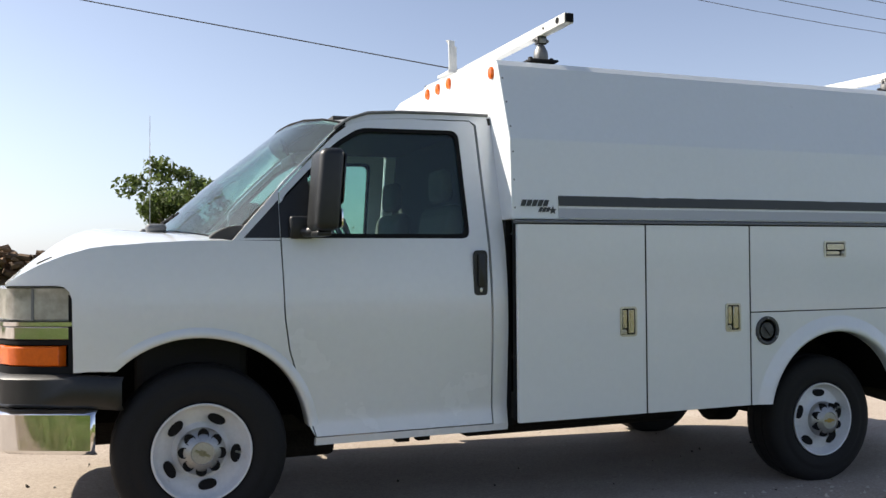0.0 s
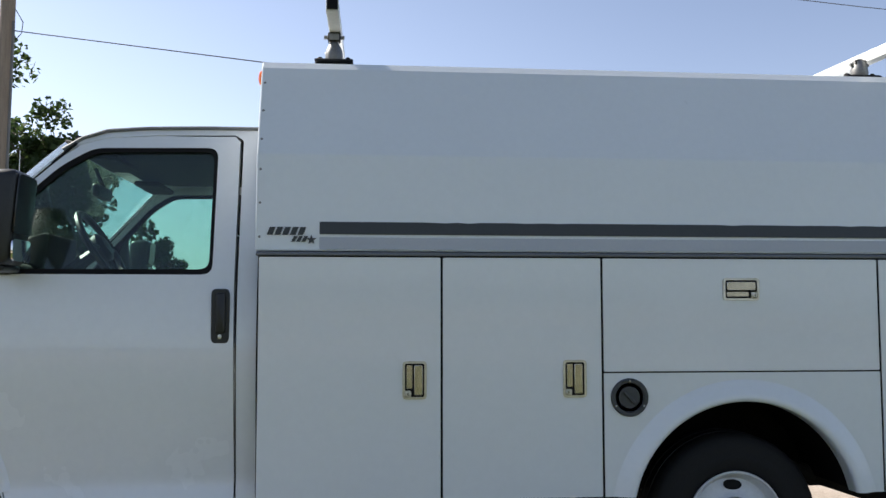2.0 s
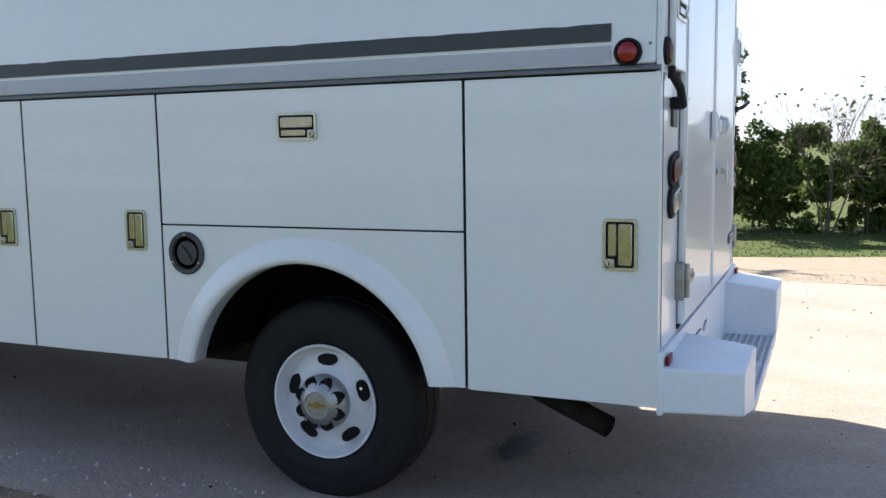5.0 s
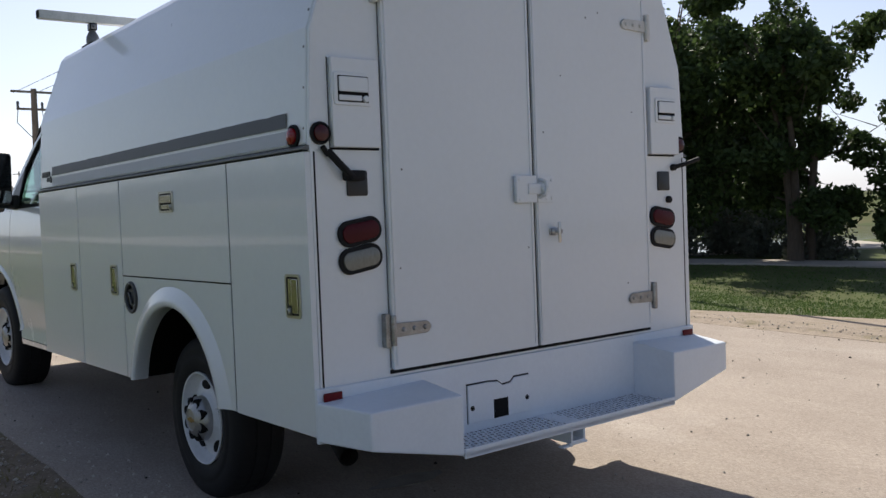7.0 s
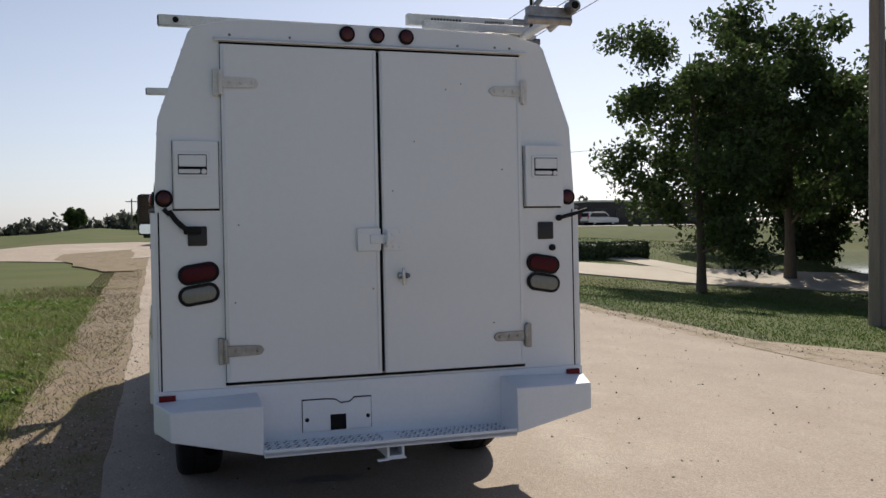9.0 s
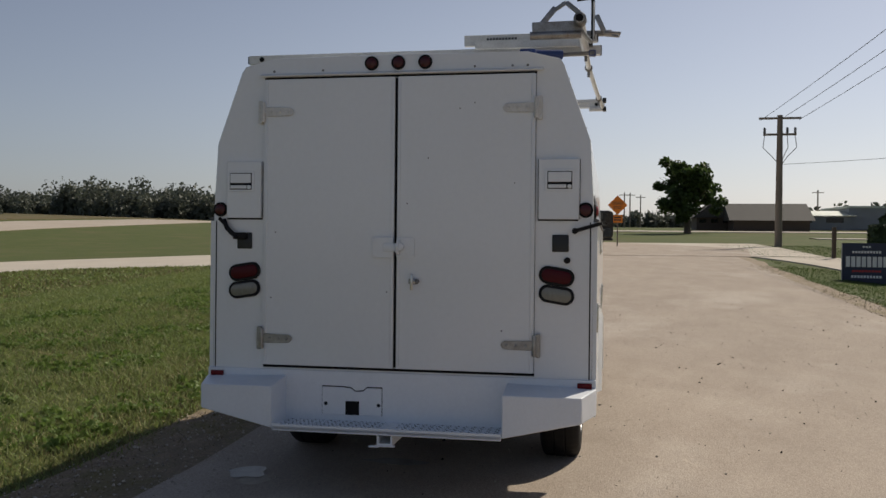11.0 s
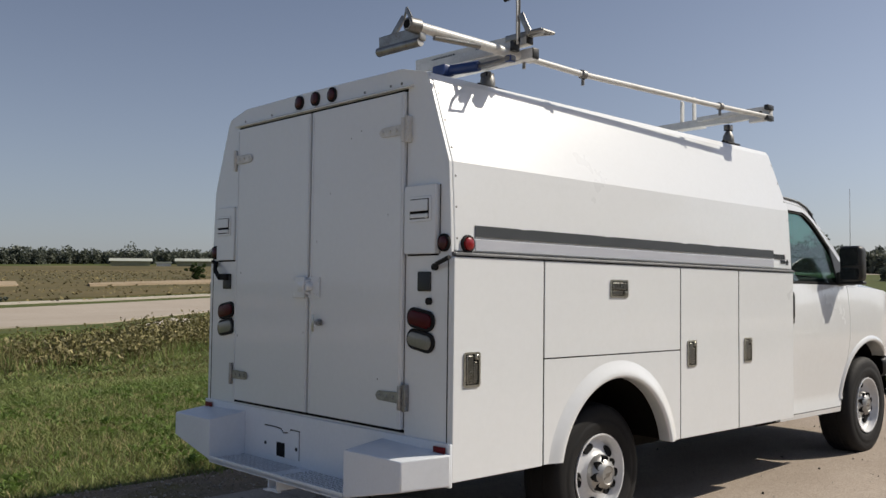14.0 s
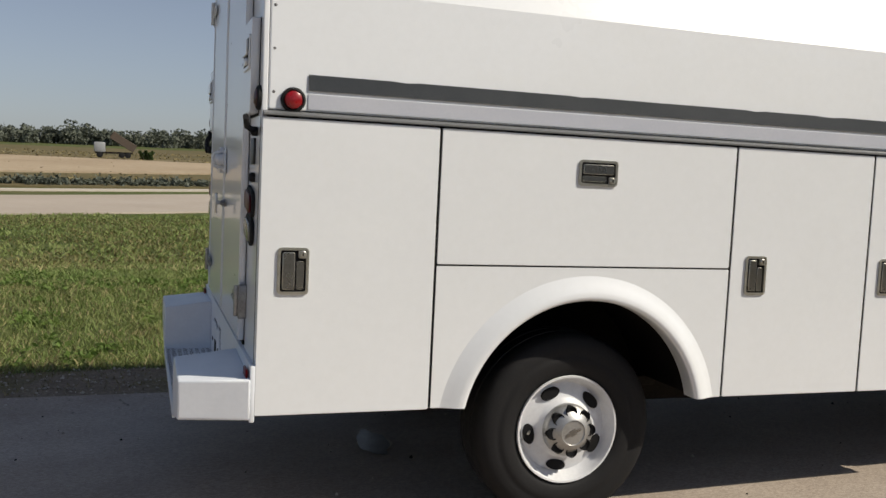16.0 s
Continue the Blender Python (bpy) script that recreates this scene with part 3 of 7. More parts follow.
strip("far_lane", [(-60, 16), (-59, 21), (-47, 27), (-38, 34)], [(-63, 16), (-62.5, 22), (-50, 29.5), (-40, 37)], CONCRETE, 0.05, "far pale lane across the lawn", "path", n=2)
strip("pond_path", [(-30, 12), (-16, 17.2), (-12.4, 19.8), (-8, 22.5), (4, 28)], [(-31, 13), (-17, 18.1), (-13.6, 21), (-9, 24), (3, 30)], CONCRETE, 0.04, "narrow concrete path along the pond", "path", n=2)
strip("dry_field", [(60, -57), (12, -58), (-24, -69), (-55, -80), (-140, -112), (-330, -160)], [(80, -185), (12, -190), (-60, -200), (-150, -215), (-260, -230), (-500, -260)], DRYFIELD, 0.10, "brown dry field with scrub beyond the highway", "field", n=14, step=8)
strip("bare_dirt", [(60, -72), (16, -74.5), (-4, -80), (-22, -86)], [(60, -108), (18, -110), (-6, -99), (-24, -93)], DIRT, 0.25, "bare tan earth of a building site", "dirt", n=5, step=4)
strip("far_dirt", [(-28, -84), (-60, -92), (-95, -112)], [(-29, -87), (-60, -100), (-99, -118)], DIRT, 0.3, "pale bare streak across the field", "dirt", n=3, step=4)
# two small irregular grey patches on the road
for px, py, wide, long in ((4.45, -0.98, 0.125, 0.13), (4.03, -0.16, 0.20, 0.07)):
    b = Build()
    ring = []
    for k in range(28):
        a = k * math.tau / 28
        q = 1 + 0.55 * noise.noise((math.cos(a) * 1.6 + px, math.sin(a) * 1.6 + py, 0.5))
        ring.append((px + long * q * math.cos(a), py + wide * q * math.sin(a), land(px, py) + 0.0205))
    b.raw(ring, [tuple(range(28))])
    part("road_patch", b, STAIN, label="small dull grey patch on the road", category="stain", kind="structure")
b = Build()
b.prism([(-75, 24), (-14, 24), (-14, 85), (-75, 85)], "z", -1.6, -1.45)
part("pond", b, WATER, label="still pond reflecting the bright sky", category="pond", kind="structure")

# ---- the service van ----
RAKE = 0.0145
van = thing("service_van", Matrix.Translation((0.02, 0, 0)) @ Matrix.Rotation(-RAKE, 4, "Y"), "white service van with utility body and roof ladder rack", "van")

X0, XA, XB, XC, XR = 1.51, 2.255, 2.925, 4.135, 4.745
ZB, ZP, ZT = 0.456, 0.963, 1.437
HW = 1.07
ARCH = (3.53, 0.354, 0.485)
FARCH = (-0.05, 0.438, 0.488)


def flat(w):
    return lambda x, z: w


# upper shell: one folded skin from rail to rail, closed at the front
def shell_outline(grow=0.0):
    half = [(1.050, 1.462), (1.047, 1.56), (1.030, 1.865), (0.890, 2.262), (0.868, 2.292), (0.70, 2.334), (0.0, 2.340)]
    return [(-y - grow, z) for y, z in half] + [(y + grow, z) for y, z in half[-2::-1]]


b = Build()
b.prism(shell_outline(), "x", X0 - 0.015, XR - 0.02, bevel=0.006, segments=2)
shell = part("body_shell", b, PAINT, van, "white sheet-metal upper body with folded sides", sharp=8)
# lower body: dark structure behind the cabinet doors, with the wheel openings
for s in (-1, 1):
    b = Build()
    arch = arc(ARCH[0], ARCH[1], ARCH[2] + 0.01, 15, 165, 24)
    b.sheet([(X0, ZB + 0.01), (X0, ZT + 0.02), (XR - 0.01, ZT + 0.02), (XR - 0.01, ZB + 0.01)] + arch, y=flat(1.046), thick=0.03, side=s)
    part("side_structure", b, SEAL, van, "dark seals behind the cabinet doors")
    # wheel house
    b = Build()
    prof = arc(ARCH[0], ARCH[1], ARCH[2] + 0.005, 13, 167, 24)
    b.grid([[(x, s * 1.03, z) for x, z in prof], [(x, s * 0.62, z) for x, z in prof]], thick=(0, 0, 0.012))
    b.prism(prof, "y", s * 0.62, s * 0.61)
    part("wheel_house", b, WELL, van, "near-black wheel house")
    # drip rail
    b = Build()
    b.prism([(s * 1.046, 1.442), (s * 1.078, 1.444), (s * 1.078, 1.450), (s * 1.058, 1.459), (s * 1.046, 1.459)], "x", X0 - 0.008, XR - 0.004)
    part("drip_rail", b, GREYPLASTIC, van, "grey drip rail over the cabinet doors")
    b = Build()
    b.box((X0, s * 1.0455, 1.455), (XR - 0.022, s * 1.054, 1.4615))
    part("rail_seal", b, SEAL, van)


def latch(parent, s, x, z, wide, high, upright, mat):
    """A flush paddle latch: frame, pan, paddle and lock, on the side s with its centre at x, z."""
    b = Build()
    y0 = s * HW
    fr = rrect(x - wide / 2, x + wide / 2, z - high / 2, z + high / 2, 0.014, 4)
    pan = rrect(x - wide / 2 + 0.0095, x + wide / 2 - 0.0095, z - high / 2 + 0.0095, z + high / 2 - 0.0095, 0.008, 4)
    b.sheet(fr, [pan], y=lambda a, c: HW + 0.006, thick=0.010, side=s)
    # near-black pan: the shade round the paddle put into its colour
    b.mi = 1
    b.sheet(pan, y=flat(HW + 0.0012), thick=0.004, side=s)
    b.mi = 0
    x0, x1, z0, z1 = x - wide / 2 + 0.0095, x + wide / 2 - 0.0095, z - high / 2 + 0.0095, z + high / 2 - 0.0095
    g = 0.0068
    split = 0.024 + g
    if upright and s < 0:
        paddle, pull, lx, lz = (x0 + split + g, x1 - g, z0 + g, z1 - g), (x0 + g, x0 + split, z0 + 0.034, z1 - g), x0 + 0.012, z0 + 0.012
    elif upright:
        paddle, pull, lx, lz = (x0 + split + g, x1 - g, z0 + g, z1 - g), (x0 + g, x0 + split, z0 + g, z1 - 0.036), x0 + 0.012, z1 - 0.012
    else:
        lx = x1 - 0.012 if s < 0 else x0 + 0.012
        pull = (x0 + g, x1 - 0.036, z0 + g, z0 + split - 0.004) if s < 0 else (x0 + 0.036, x1 - g, z0 + g, z0 + split - 0.004)
        paddle, lz = (x0 + g, x1 - g, z0 + split + g - 0.004, z1 - g), z0 + 0.012
    b.mi = 2
    px0, px1, pz0, pz1 = paddle
    b.prism(rounded([(px0, pz0), (px1, pz0), (px1, pz1), (px0, pz1)], 0.005, 2), "y", s * (HW - 0.003), s * (HW + 0.008), bevel=0.002, segments=1)
    px0, px1, pz0, pz1 = pull
    b.prism(rounded([(px0, pz0), (px1, pz0), (px1, pz1), (px0, pz1)], 0.004, 2), "y", s * (HW - 0.003), s * (HW + 0.0035), bevel=0.001, segments=1)
    b.mi = 0
    b.prism(rrect(lx - 0.014, lx + 0.014, lz - 0.014, lz + 0.014, 0.006, 3), "y", s * (HW - 0.003), s * (HW + 0.006))
    b.lathe([(0.0115, 0), (0.0115, s * 0.012), (0.009, s * 0.014), (0.002, s * 0.014)], "y", (lx, s * (HW - 0.003), lz), 14)
    b.mi = 1
    b.box((lx - 0.0015, s * (HW + 0.0105), lz - 0.005), (lx + 0.0015, s * (HW + 0.0125), lz + 0.005))
    return part("latch", b, [LATCHRIM, SEAL, LATCHFACE if s < 0 else DARKSTEEL], parent, "metal paddle latch with a key lock")


def cabinet_door(s, outline, name="cabinet_door"):
    b = Build()
    b.sheet(outline, y=flat(HW), thick=0.022, side=s)
    b.bevel(list(b.bm.faces), 0.0028, 2, 60)
    return part(name, b, PAINT, van, "white painted steel cabinet door", sharp=20)


for s in (-1, 1):
    g = 0.0048
    met = STEEL if s < 0 else STAINLESS
    d = cabinet_door(s, rounded([(X0 + 0.004, ZB), (XA - g, ZB), (XA - g, ZT), (X0 + 0.004, ZT)], 0.006, 2))
    latch(d, s, 2.144, 0.937, 0.098, 0.154, True, met)
    d = cabinet_door(s, rounded([(XA + g, ZB), (XB - g, ZB), (XB - g, ZT), (XA + g, ZT)], 0.006, 2))
    latch(d, s, 2.806, 0.939, 0.098, 0.154, True, met)
    d = cabinet_door(s, rounded([(XB + g, ZP + 0.003), (XC - g, ZP + 0.003), (XC - g, ZT), (XB + g, ZT)], 0.006, 2))
    latch(d, s, 3.525, 1.309, 0.158, 0.095, False, met)
    d = cabinet_door(s, rounded([(XC + g, ZB - 0.004), (XR - 0.002, ZB - 0.004), (XR - 0.002, ZT), (XC + g, ZT)], 0.006, 2))
    latch(d, s, 4.630, 0.937, 0.104, 0.156, True, met)
    # black gaskets in the gaps between the doors
    for x, z0 in ((XA, ZB), (XB, ZB), (XC, ZB)):
        b = Build()
        b.box((x - g + 0.0004, min(s * (HW - 0.024), s * (HW - 0.003)), z0 + 0.004), (x + g - 0.0004, max(s * (HW - 0.024), s * (HW - 0.003)), ZT - 0.002))
        part("door_gasket", b, SEAL, van)
    b = Build()
    b.box((XB + g, min(s * (HW - 0.024), s * (HW - 0.003)), ZP - 0.0028), (XC - g, max(s * (HW - 0.024), s * (HW - 0.003)), ZP + 0.0028))
    part("door_gasket", b, SEAL, van)
    # fixed panel over the wheel, with its flare
    b = Build()
    a0 = math.degrees(math.asin((ZB - ARCH[1]) / (ARCH[2] + 0.02)))
    opening = arc(ARCH[0], ARCH[1], ARCH[2] + 0.02, a0, 180 - a0, 30)
    b.sheet([(XC - g, ZB)] + opening + [(XB + g, ZB), (XB + g, ZP - 0.003), (XC - g, ZP - 0.003)], y=flat(HW), thick=0.022, side=s)
    panel = part("wheel_panel", b, PAINT, van, "white fixed panel over the rear wheel")
    b = Build()
    rows = []
    for r, y in ((0.578, 1.0695), (0.564, 1.0735), (0.545, 1.081), (0.520, 1.091), (0.503, 1.095), (0.491, 1.093), (0.485, 1.083), (0.485, 1.02)):
        a0 = math.degrees(math.asin((ZB - ARCH[1]) / r))
        rows.append([(x, s * y, z) for x, z in arc(ARCH[0], ARCH[1], r, a0, 180 - a0, 40)])
    b.grid(rows, thick=(0, -s * 0.004, 0))
    part("wheel_flare", b, PAINT, panel, "rounded white wheel-arch flare", sharp=50)
    # tape stripes on the upper side
    for name, z0, z1, m in (("dark_stripe", 1.531, 1.583, STRIPE), ("grey_stripe", 1.470, 1.519, STRIPE2)):
        b = Build()
        n = 60 if name == "dark_stripe" else 4
        top, bot = [], []
        random.seed(11 if s < 0 else 12)
        for i in range(n + 1):
            x = 1.755 + (4.595 - 1.755) * i / n
            chip = 0.004 * random.random() if name == "dark_stripe" and random.random() < 0.10 else 0
            top.append((x, s * (1.0492 if z1 < 1.56 else 1.0480), z1 - chip))
            bot.append((x, s * 1.0512, z0))
        b.grid([bot, top], thick=(0, s * 0.0022, 0))
        part(name, b, m, van, "dark grey tape stripe" if n > 4 else "light grey tape stripe")
    # maker's badge as plain slanted shapes
    b = Build()
    lean = -s * 0.0 + 0.012
    for i in range(5):
        x = (1.542 + i * 0.031) if s < 0 else (1.712 - i * 0.031)
        b.prism([(x, 1.528), (x + 0.023, 1.528), (x + 0.023 + lean, 1.560), (x + lean, 1.560)], "y", s * 1.047, s * 1.0535)
        part("badge_mark", b, STRIPE, van, "dark slanted badge mark")
        b = Build()
    for i in range(3):
        x = (1.640 + i * 0.021) if s < 0 else (1.628 - i * 0.021)
        b.prism([(x, 1.500), (x + 0.015, 1.500), (x + 0.015 + lean, 1.523), (x + lean, 1.523)], "y", s * 1.0485, s * 1.0545)
        part("badge_mark", b, STRIPE, van, "dark slanted badge mark")
        b = Build()
    star = []
    for i in range(10):
        r = 0.021 if i % 2 == 0 else 0.009
        star.append(((1.722 if s < 0 else 1.560) + r * math.sin(i * math.pi / 5), 1.508 + r * math.cos(i * math.pi / 5)))
    b.prism(star, "y", s * 1.0485, s * 1.0545)
    part("badge_star", b, STRIPE, van, "small dark star beside the badge")
    # side marker
    b = Build()
    b.lathe([(0.041, 0), (0.041, s * 0.012), (0.034, s * 0.016), (0.030, s * 0.012)], "y", (4.645, s * 1.046, 1.497), 28)
    mk = part("side_marker", b, RUBBER, van, "round red marker lamp in a rubber ring")
    b = Build()
    b.lathe([(0.030, 0), (0.028, s * 0.012), (0.018, s * 0.017), (0.004, s * 0.019)], "y", (4.645, s * 1.055, 1.497), 24)
    part("lens", b, REDLENS, mk, "red lens")
    # rivets along the shell's edges
    b = Build()
    for z in (1.52, 1.66, 1.80, 1.93, 2.06, 2.19):
        yy = 1.05 - (0.02 * (z - 1.46) / 0.4 if z < 1.865 else 0.02 + 0.353 * (z - 1.865))
        for x in (1.512, 4.708):
            b.lathe([(0.006, 0), (0.005, s * 0.003), (0.001, s * 0.004)], "y", (x, s * (yy - 0.001), z), 8)
    part("rivet_row", b, CAST, shell, kind="stuff")

# fuel filler on the driver's side
b = Build()
b.lathe([(0.079, 0.0), (0.079, -0.006), (0.074, -0.011), (0.062, -0.010), (0.058, 0.0), (0.056, 0.03), (0.002, 0.034)], "y", (3.036, -1.070, 0.860), 36)
fuel = part("fuel_filler", b, FILLER, van, "round grey fuel filler cup", sharp=40)
b = Build()
b.lathe([(0.050, 0.0), (0.050, -0.008), (0.044, -0.013), (0.002, -0.014)], "y", (3.036, -1.058, 0.860), 24)
b.box((-0.007, -0.006, -0.034), (0.007, 0.006, 0.034), 0.004, m=Matrix.Translation((3.036, -1.077, 0.860)) @ Matrix.Rotation(radians(-40), 4, "Y"))
part("fuel_cap", b, FILLER, fuel, "dark grey screw cap with a slanted grip")
b = Build()
for k in range(3):
    a = radians(90 + k * 120)
    b = Build()
    b.lathe([(0.005, 0), (0.004, -0.003), (0.001, -0.004)], "y", (3.036 + 0.068 * math.cos(a), -1.080, 0.860 + 0.068 * math.sin(a)), 8)
    part("screw", b, STAINLESS, fuel)

# front lamps on the bulkhead
for y in (-0.70, -0.16, 0.0, 0.16, 0.70):
    z = 2.292 if abs(y) < 0.5 else 2.232
    b = Build()
    b.lathe([(0.027, 0), (0.027, -0.008), (0.023, -0.016), (0.012, -0.021), (0.002, -0.022)], "x", (X0 - 0.014, y * 1.12 - 0.04, z), 20)
    for v in b.bm.verts:
        v.co.z = z + (v.co.z - z) * 1.25
    part("clearance_lamp", b, AMBER, van, "amber roof clearance lamp")

# ---- rear end ----
b = Build()
rear = [(-1.046, ZB + 0.008)] + shell_outline(-0.001) + [(1.046, ZB + 0.008)]
b.prism(rear, "x", XR - 0.019, XR, bevel=0.004)
rear_wall = part("rear_wall", b, PAINT, van, "white rear frame of the body", sharp=10)
XD = XR + 0.022
for s in (-1, 1):
    # door leaf with a folded edge
    b = Build()
    y0, y1 = (0.008, 0.746)
    b.prism(rounded([(s * y0, 0.645), (s * y1, 0.645), (s * y1, 2.215), (s * y0, 2.215)], 0.006, 2), "x", XR + 0.003, XD, bevel=0.003)
    for yy in (0.02, 0.73):
        b.box((XD - 0.002, s * yy - 0.006, 0.66), (XD + 0.004, s * yy + 0.006, 2.20), 0.003)
    leaf = part("rear_door", b, PAINT, van, "white hinged rear door")
    for z in (2.035, 0.791):
        b = Build()
        b.prism(rounded([(s * 0.572, z), (s * 0.59, z - 0.022), (s * 0.742, z - 0.026), (s * 0.742, z + 0.026), (s * 0.59, z + 0.022)], 0.010, 3), "x", XD + 0.004, XD + 0.010, bevel=0.0015, segments=1)
        b.prism(rounded([(s * 0.757, z - 0.062), (s * 0.781, z - 0.062), (s * 0.781, z + 0.062), (s * 0.757, z + 0.062)], 0.006, 2), "x", XR, XD + 0.006, bevel=0.002, segments=1)
        b.lathe([(0.010, -0.055), (0.011, -0.05), (0.011, 0.05), (0.010, 0.055)], "z", (XD + 0.010, s * 0.750, z), 12)
        for yy in (0.605, 0.655, 0.705):
            b.lathe([(0.009, 0), (0.009, 0.004), (0.004, 0.007), (0.001, 0.007)], "x", (XD + 0.009, s * yy, z), 10)
        part("strap_hinge", b, ALU if z > 1.5 else GALV, leaf, "white-painted strap hinge" if z > 1.5 else "dull zinc strap hinge with rust stains")
    # small side hatch with its latch
    b = Build()
    ya, yb = 0.765, (0.975 if s > 0 else 0.965)
    b.prism(rounded([(s * ya, 1.452), (s * yb, 1.452), (s * yb, 1.765), (s * ya, 1.765)], 0.006, 2), "x", XR, XR + (0.030 if s > 0 else 0.022), bevel=0.004)
    hatch = part("rear_hatch", b, PAINT, van, "small white rear hatch")
    b = Build()
    yc, zc, xx = s * 0.875, 1.655, XR + (0.030 if s > 0 else 0.022)
    if s < 0:
        yc = -0.880
    b.prism(rrect(yc - 0.078, yc + 0.078, zc - 0.058, zc + 0.058, 0.010, 3), "x", xx, xx + 0.006, bevel=0.002, segments=1)
    # thin black sheet for the shaded gap round the paddle
    b.mi = 1
    b.prism(rrect(yc - 0.064, yc + 0.064, zc - 0.046, zc + 0.046, 0.004, 2), "x", xx + 0.006, xx + 0.0065)
    b.mi = 0
    b.prism(rrect(yc - 0.060, yc + 0.060, zc - 0.010, zc + 0.042, 0.004, 2), "x", xx + 0.006, xx + 0.013, bevel=0.002, segments=1)
    b.box((xx + 0.006, yc - 0.060, zc - 0.041), (xx + 0.010, yc + 0.034, zc - 0.022), 0.002)
    b.lathe([(0.012, 0), (0.012, 0.009), (0.009, 0.012), (0.001, 0.012)], "x", (xx + 0.004, yc + 0.050, zc - 0.033), 14)
    part("latch", b, [PAINT, SEAL], hatch, "white-painted paddle latch")
    # lamps
    b = Build()
    b.lathe([(0.040, 0), (0.040, 0.010), (0.034, 0.014), (0.030, 0.010)], "x", (XR, s * 1.008, 1.500), 26)
    mk = part("rear_marker", b, RUBBER, van, "round red rear marker in a rubber ring")
    b = Build()
    b.lathe([(0.030, 0), (0.028, 0.010), (0.018, 0.015), (0.003, 0.017)], "x", (XR + 0.006, s * 1.008, 1.500), 22)
    part("lens", b, DARKRED, mk, "dark red lens")
    for z, name, m, lab in ((1.155, "stop_lamp", STOPLENS, "dark red oval stop lamp"), (1.058, "reverse_lamp", CLEARLENS, "clear oval reversing lamp")):
        b = Build()
        yc = s * 0.862
        lean = Matrix.Translation((0, yc, z)) @ Matrix.Rotation(radians(-9 * s), 4, "X") @ Matrix.Translation((0, -yc, -z))
        b.prism(rrect(yc - 0.093, yc + 0.093, z - 0.047, z + 0.047, 0.046, 9), "x", XR, XR + 0.012, bevel=0.004, m=lean)
        lampo = part(name, b, RUBBER, van, lab + " in a black grommet")
        b = Build()
        b.prism(rrect(yc - 0.078, yc + 0.078, z - 0.033, z + 0.033, 0.032, 9), "x", XR + 0.010, XR + 0.020, bevel=0.006, m=lean)
        part("lens", b, m, lampo)
    # black square vent with pull handle
    b = Build()
    yc = -0.864 if s < 0 else 0.880
    b.prism(rrect(yc - 0.043, yc + 0.043, 1.282, 1.372, 0.006, 2), "x", XR, XR + 0.008, bevel=0.002)
    part("black_plate", b, PLASTIC, van, "square black rubber plate")
    b = Build()
    if s < 0:
        b.tube([(XR + 0.012, -0.985, 1.440), (XR + 0.035, -0.955, 1.395), (XR + 0.035, -0.90, 1.345)], 0.013, 8)
        b.box((XR, -0.925, 1.335), (XR + 0.035, -0.845, 1.372), 0.008)
        b.tube([(XR + 0.02, -1.01, 1.452), (XR + 0.012, -0.985, 1.425)], 0.010, 8)
    else:
        b.tube([(XR + 0.012, 0.955, 1.392), (XR + 0.040, 1.00, 1.405), (XR + 0.055, 1.095, 1.432)], 0.010, 8)
        b.lathe([(0.016, 0), (0.016, 0.018), (0.010, 0.022)], "x", (XR, 0.955, 1.392), 12)
    part("hold_back", b, RUBBER, van, "black rubber door hold-back")
    # red reflector on the bumper's corner
    b = Build()
    b.box((4.764, s * 1.012 - 0.037, 0.566), (4.772, s * 1.012 + 0.037, 0.604), 0.003)
    part("reflector", b, REFLECTOR, van, "small red reflector")
    # corner seam
    b = Build()
    b.box((XR - 0.004, s * 1.034 - 0.0035, ZB + 0.012), (XR + 0.0012, s * 1.034 + 0.0035, ZT), 0.001)
    part("corner_seal", b, SEAL, van)
b = Build()
b.lathe([(0.017, 0), (0.017, 0.014), (0.012, 0.018), (0.001, 0.018)], "x", (XR, 0.915, 1.238), 14)
part("rubber_button", b, RUBBER, van, "round black rubber button")
b = Build()
b.box((XR - 0.001, -0.0075, 0.65), (XR + 0.010, 0.0075, 2.21))
part("door_seal", b, SEAL, van, "black rubber seal between the doors")
for z0, z1 in ((0.630, 0.644), (2.216, 2.227)):
    b = Build()
    b.box((XR - 0.001, -0.75, z0), (XR + 0.006, 0.75, z1))
    part("door_seal", b, SEAL, van)
for s in (-1, 1):
    b = Build()
    b.box((XR - 0.001, min(s * 0.746, s * 0.7485), 0.65), (XR + 0.002, max(s * 0.746, s * 0.7485), 2.21))
    part("door_seal", b, GREYPLASTIC, van)
    b = Build()
    for ya in (0.760, 0.978 if s > 0 else 0.968):
        b.box((XR - 0.001, min(s * ya, s * (ya + 0.002)), 1.452), (XR + 0.003, max(s * ya, s * (ya + 0.002)), 1.765))
    b.box((XR - 0.001, min(s * 0.762, s * 0.97), 1.444), (XR + 0.003, max(s * 0.762, s * 0.97), 1.452))
    part("hatch_seal", b, SEAL, van)
# top drip lip over the doors
b = Build()
b.prism([(XR, 2.235), (XR + 0.028, 2.229), (XR + 0.030, 2.234), (XR, 2.250)], "y", -0.775, 0.785)
part("rain_lip", b, PAINT, rear_wall)
for y in (-0.148, 0.0, 0.148):
    b = Build()
    b.lathe([(0.038, 0), (0.038, 0.010), (0.033, 0.013), (0.030, 0.009)], "x", (XR, y + 0.004, 2.292), 26)
    mk = part("roof_marker", b, RUBBER, van, "round dark red roof marker")
    b = Build()
    b.lathe([(0.030, 0), (0.028, 0.009), (0.018, 0.014), (0.003, 0.016)], "x", (XR + 0.006, y + 0.004, 2.292), 22)
    part("lens", b, DARKRED, mk)
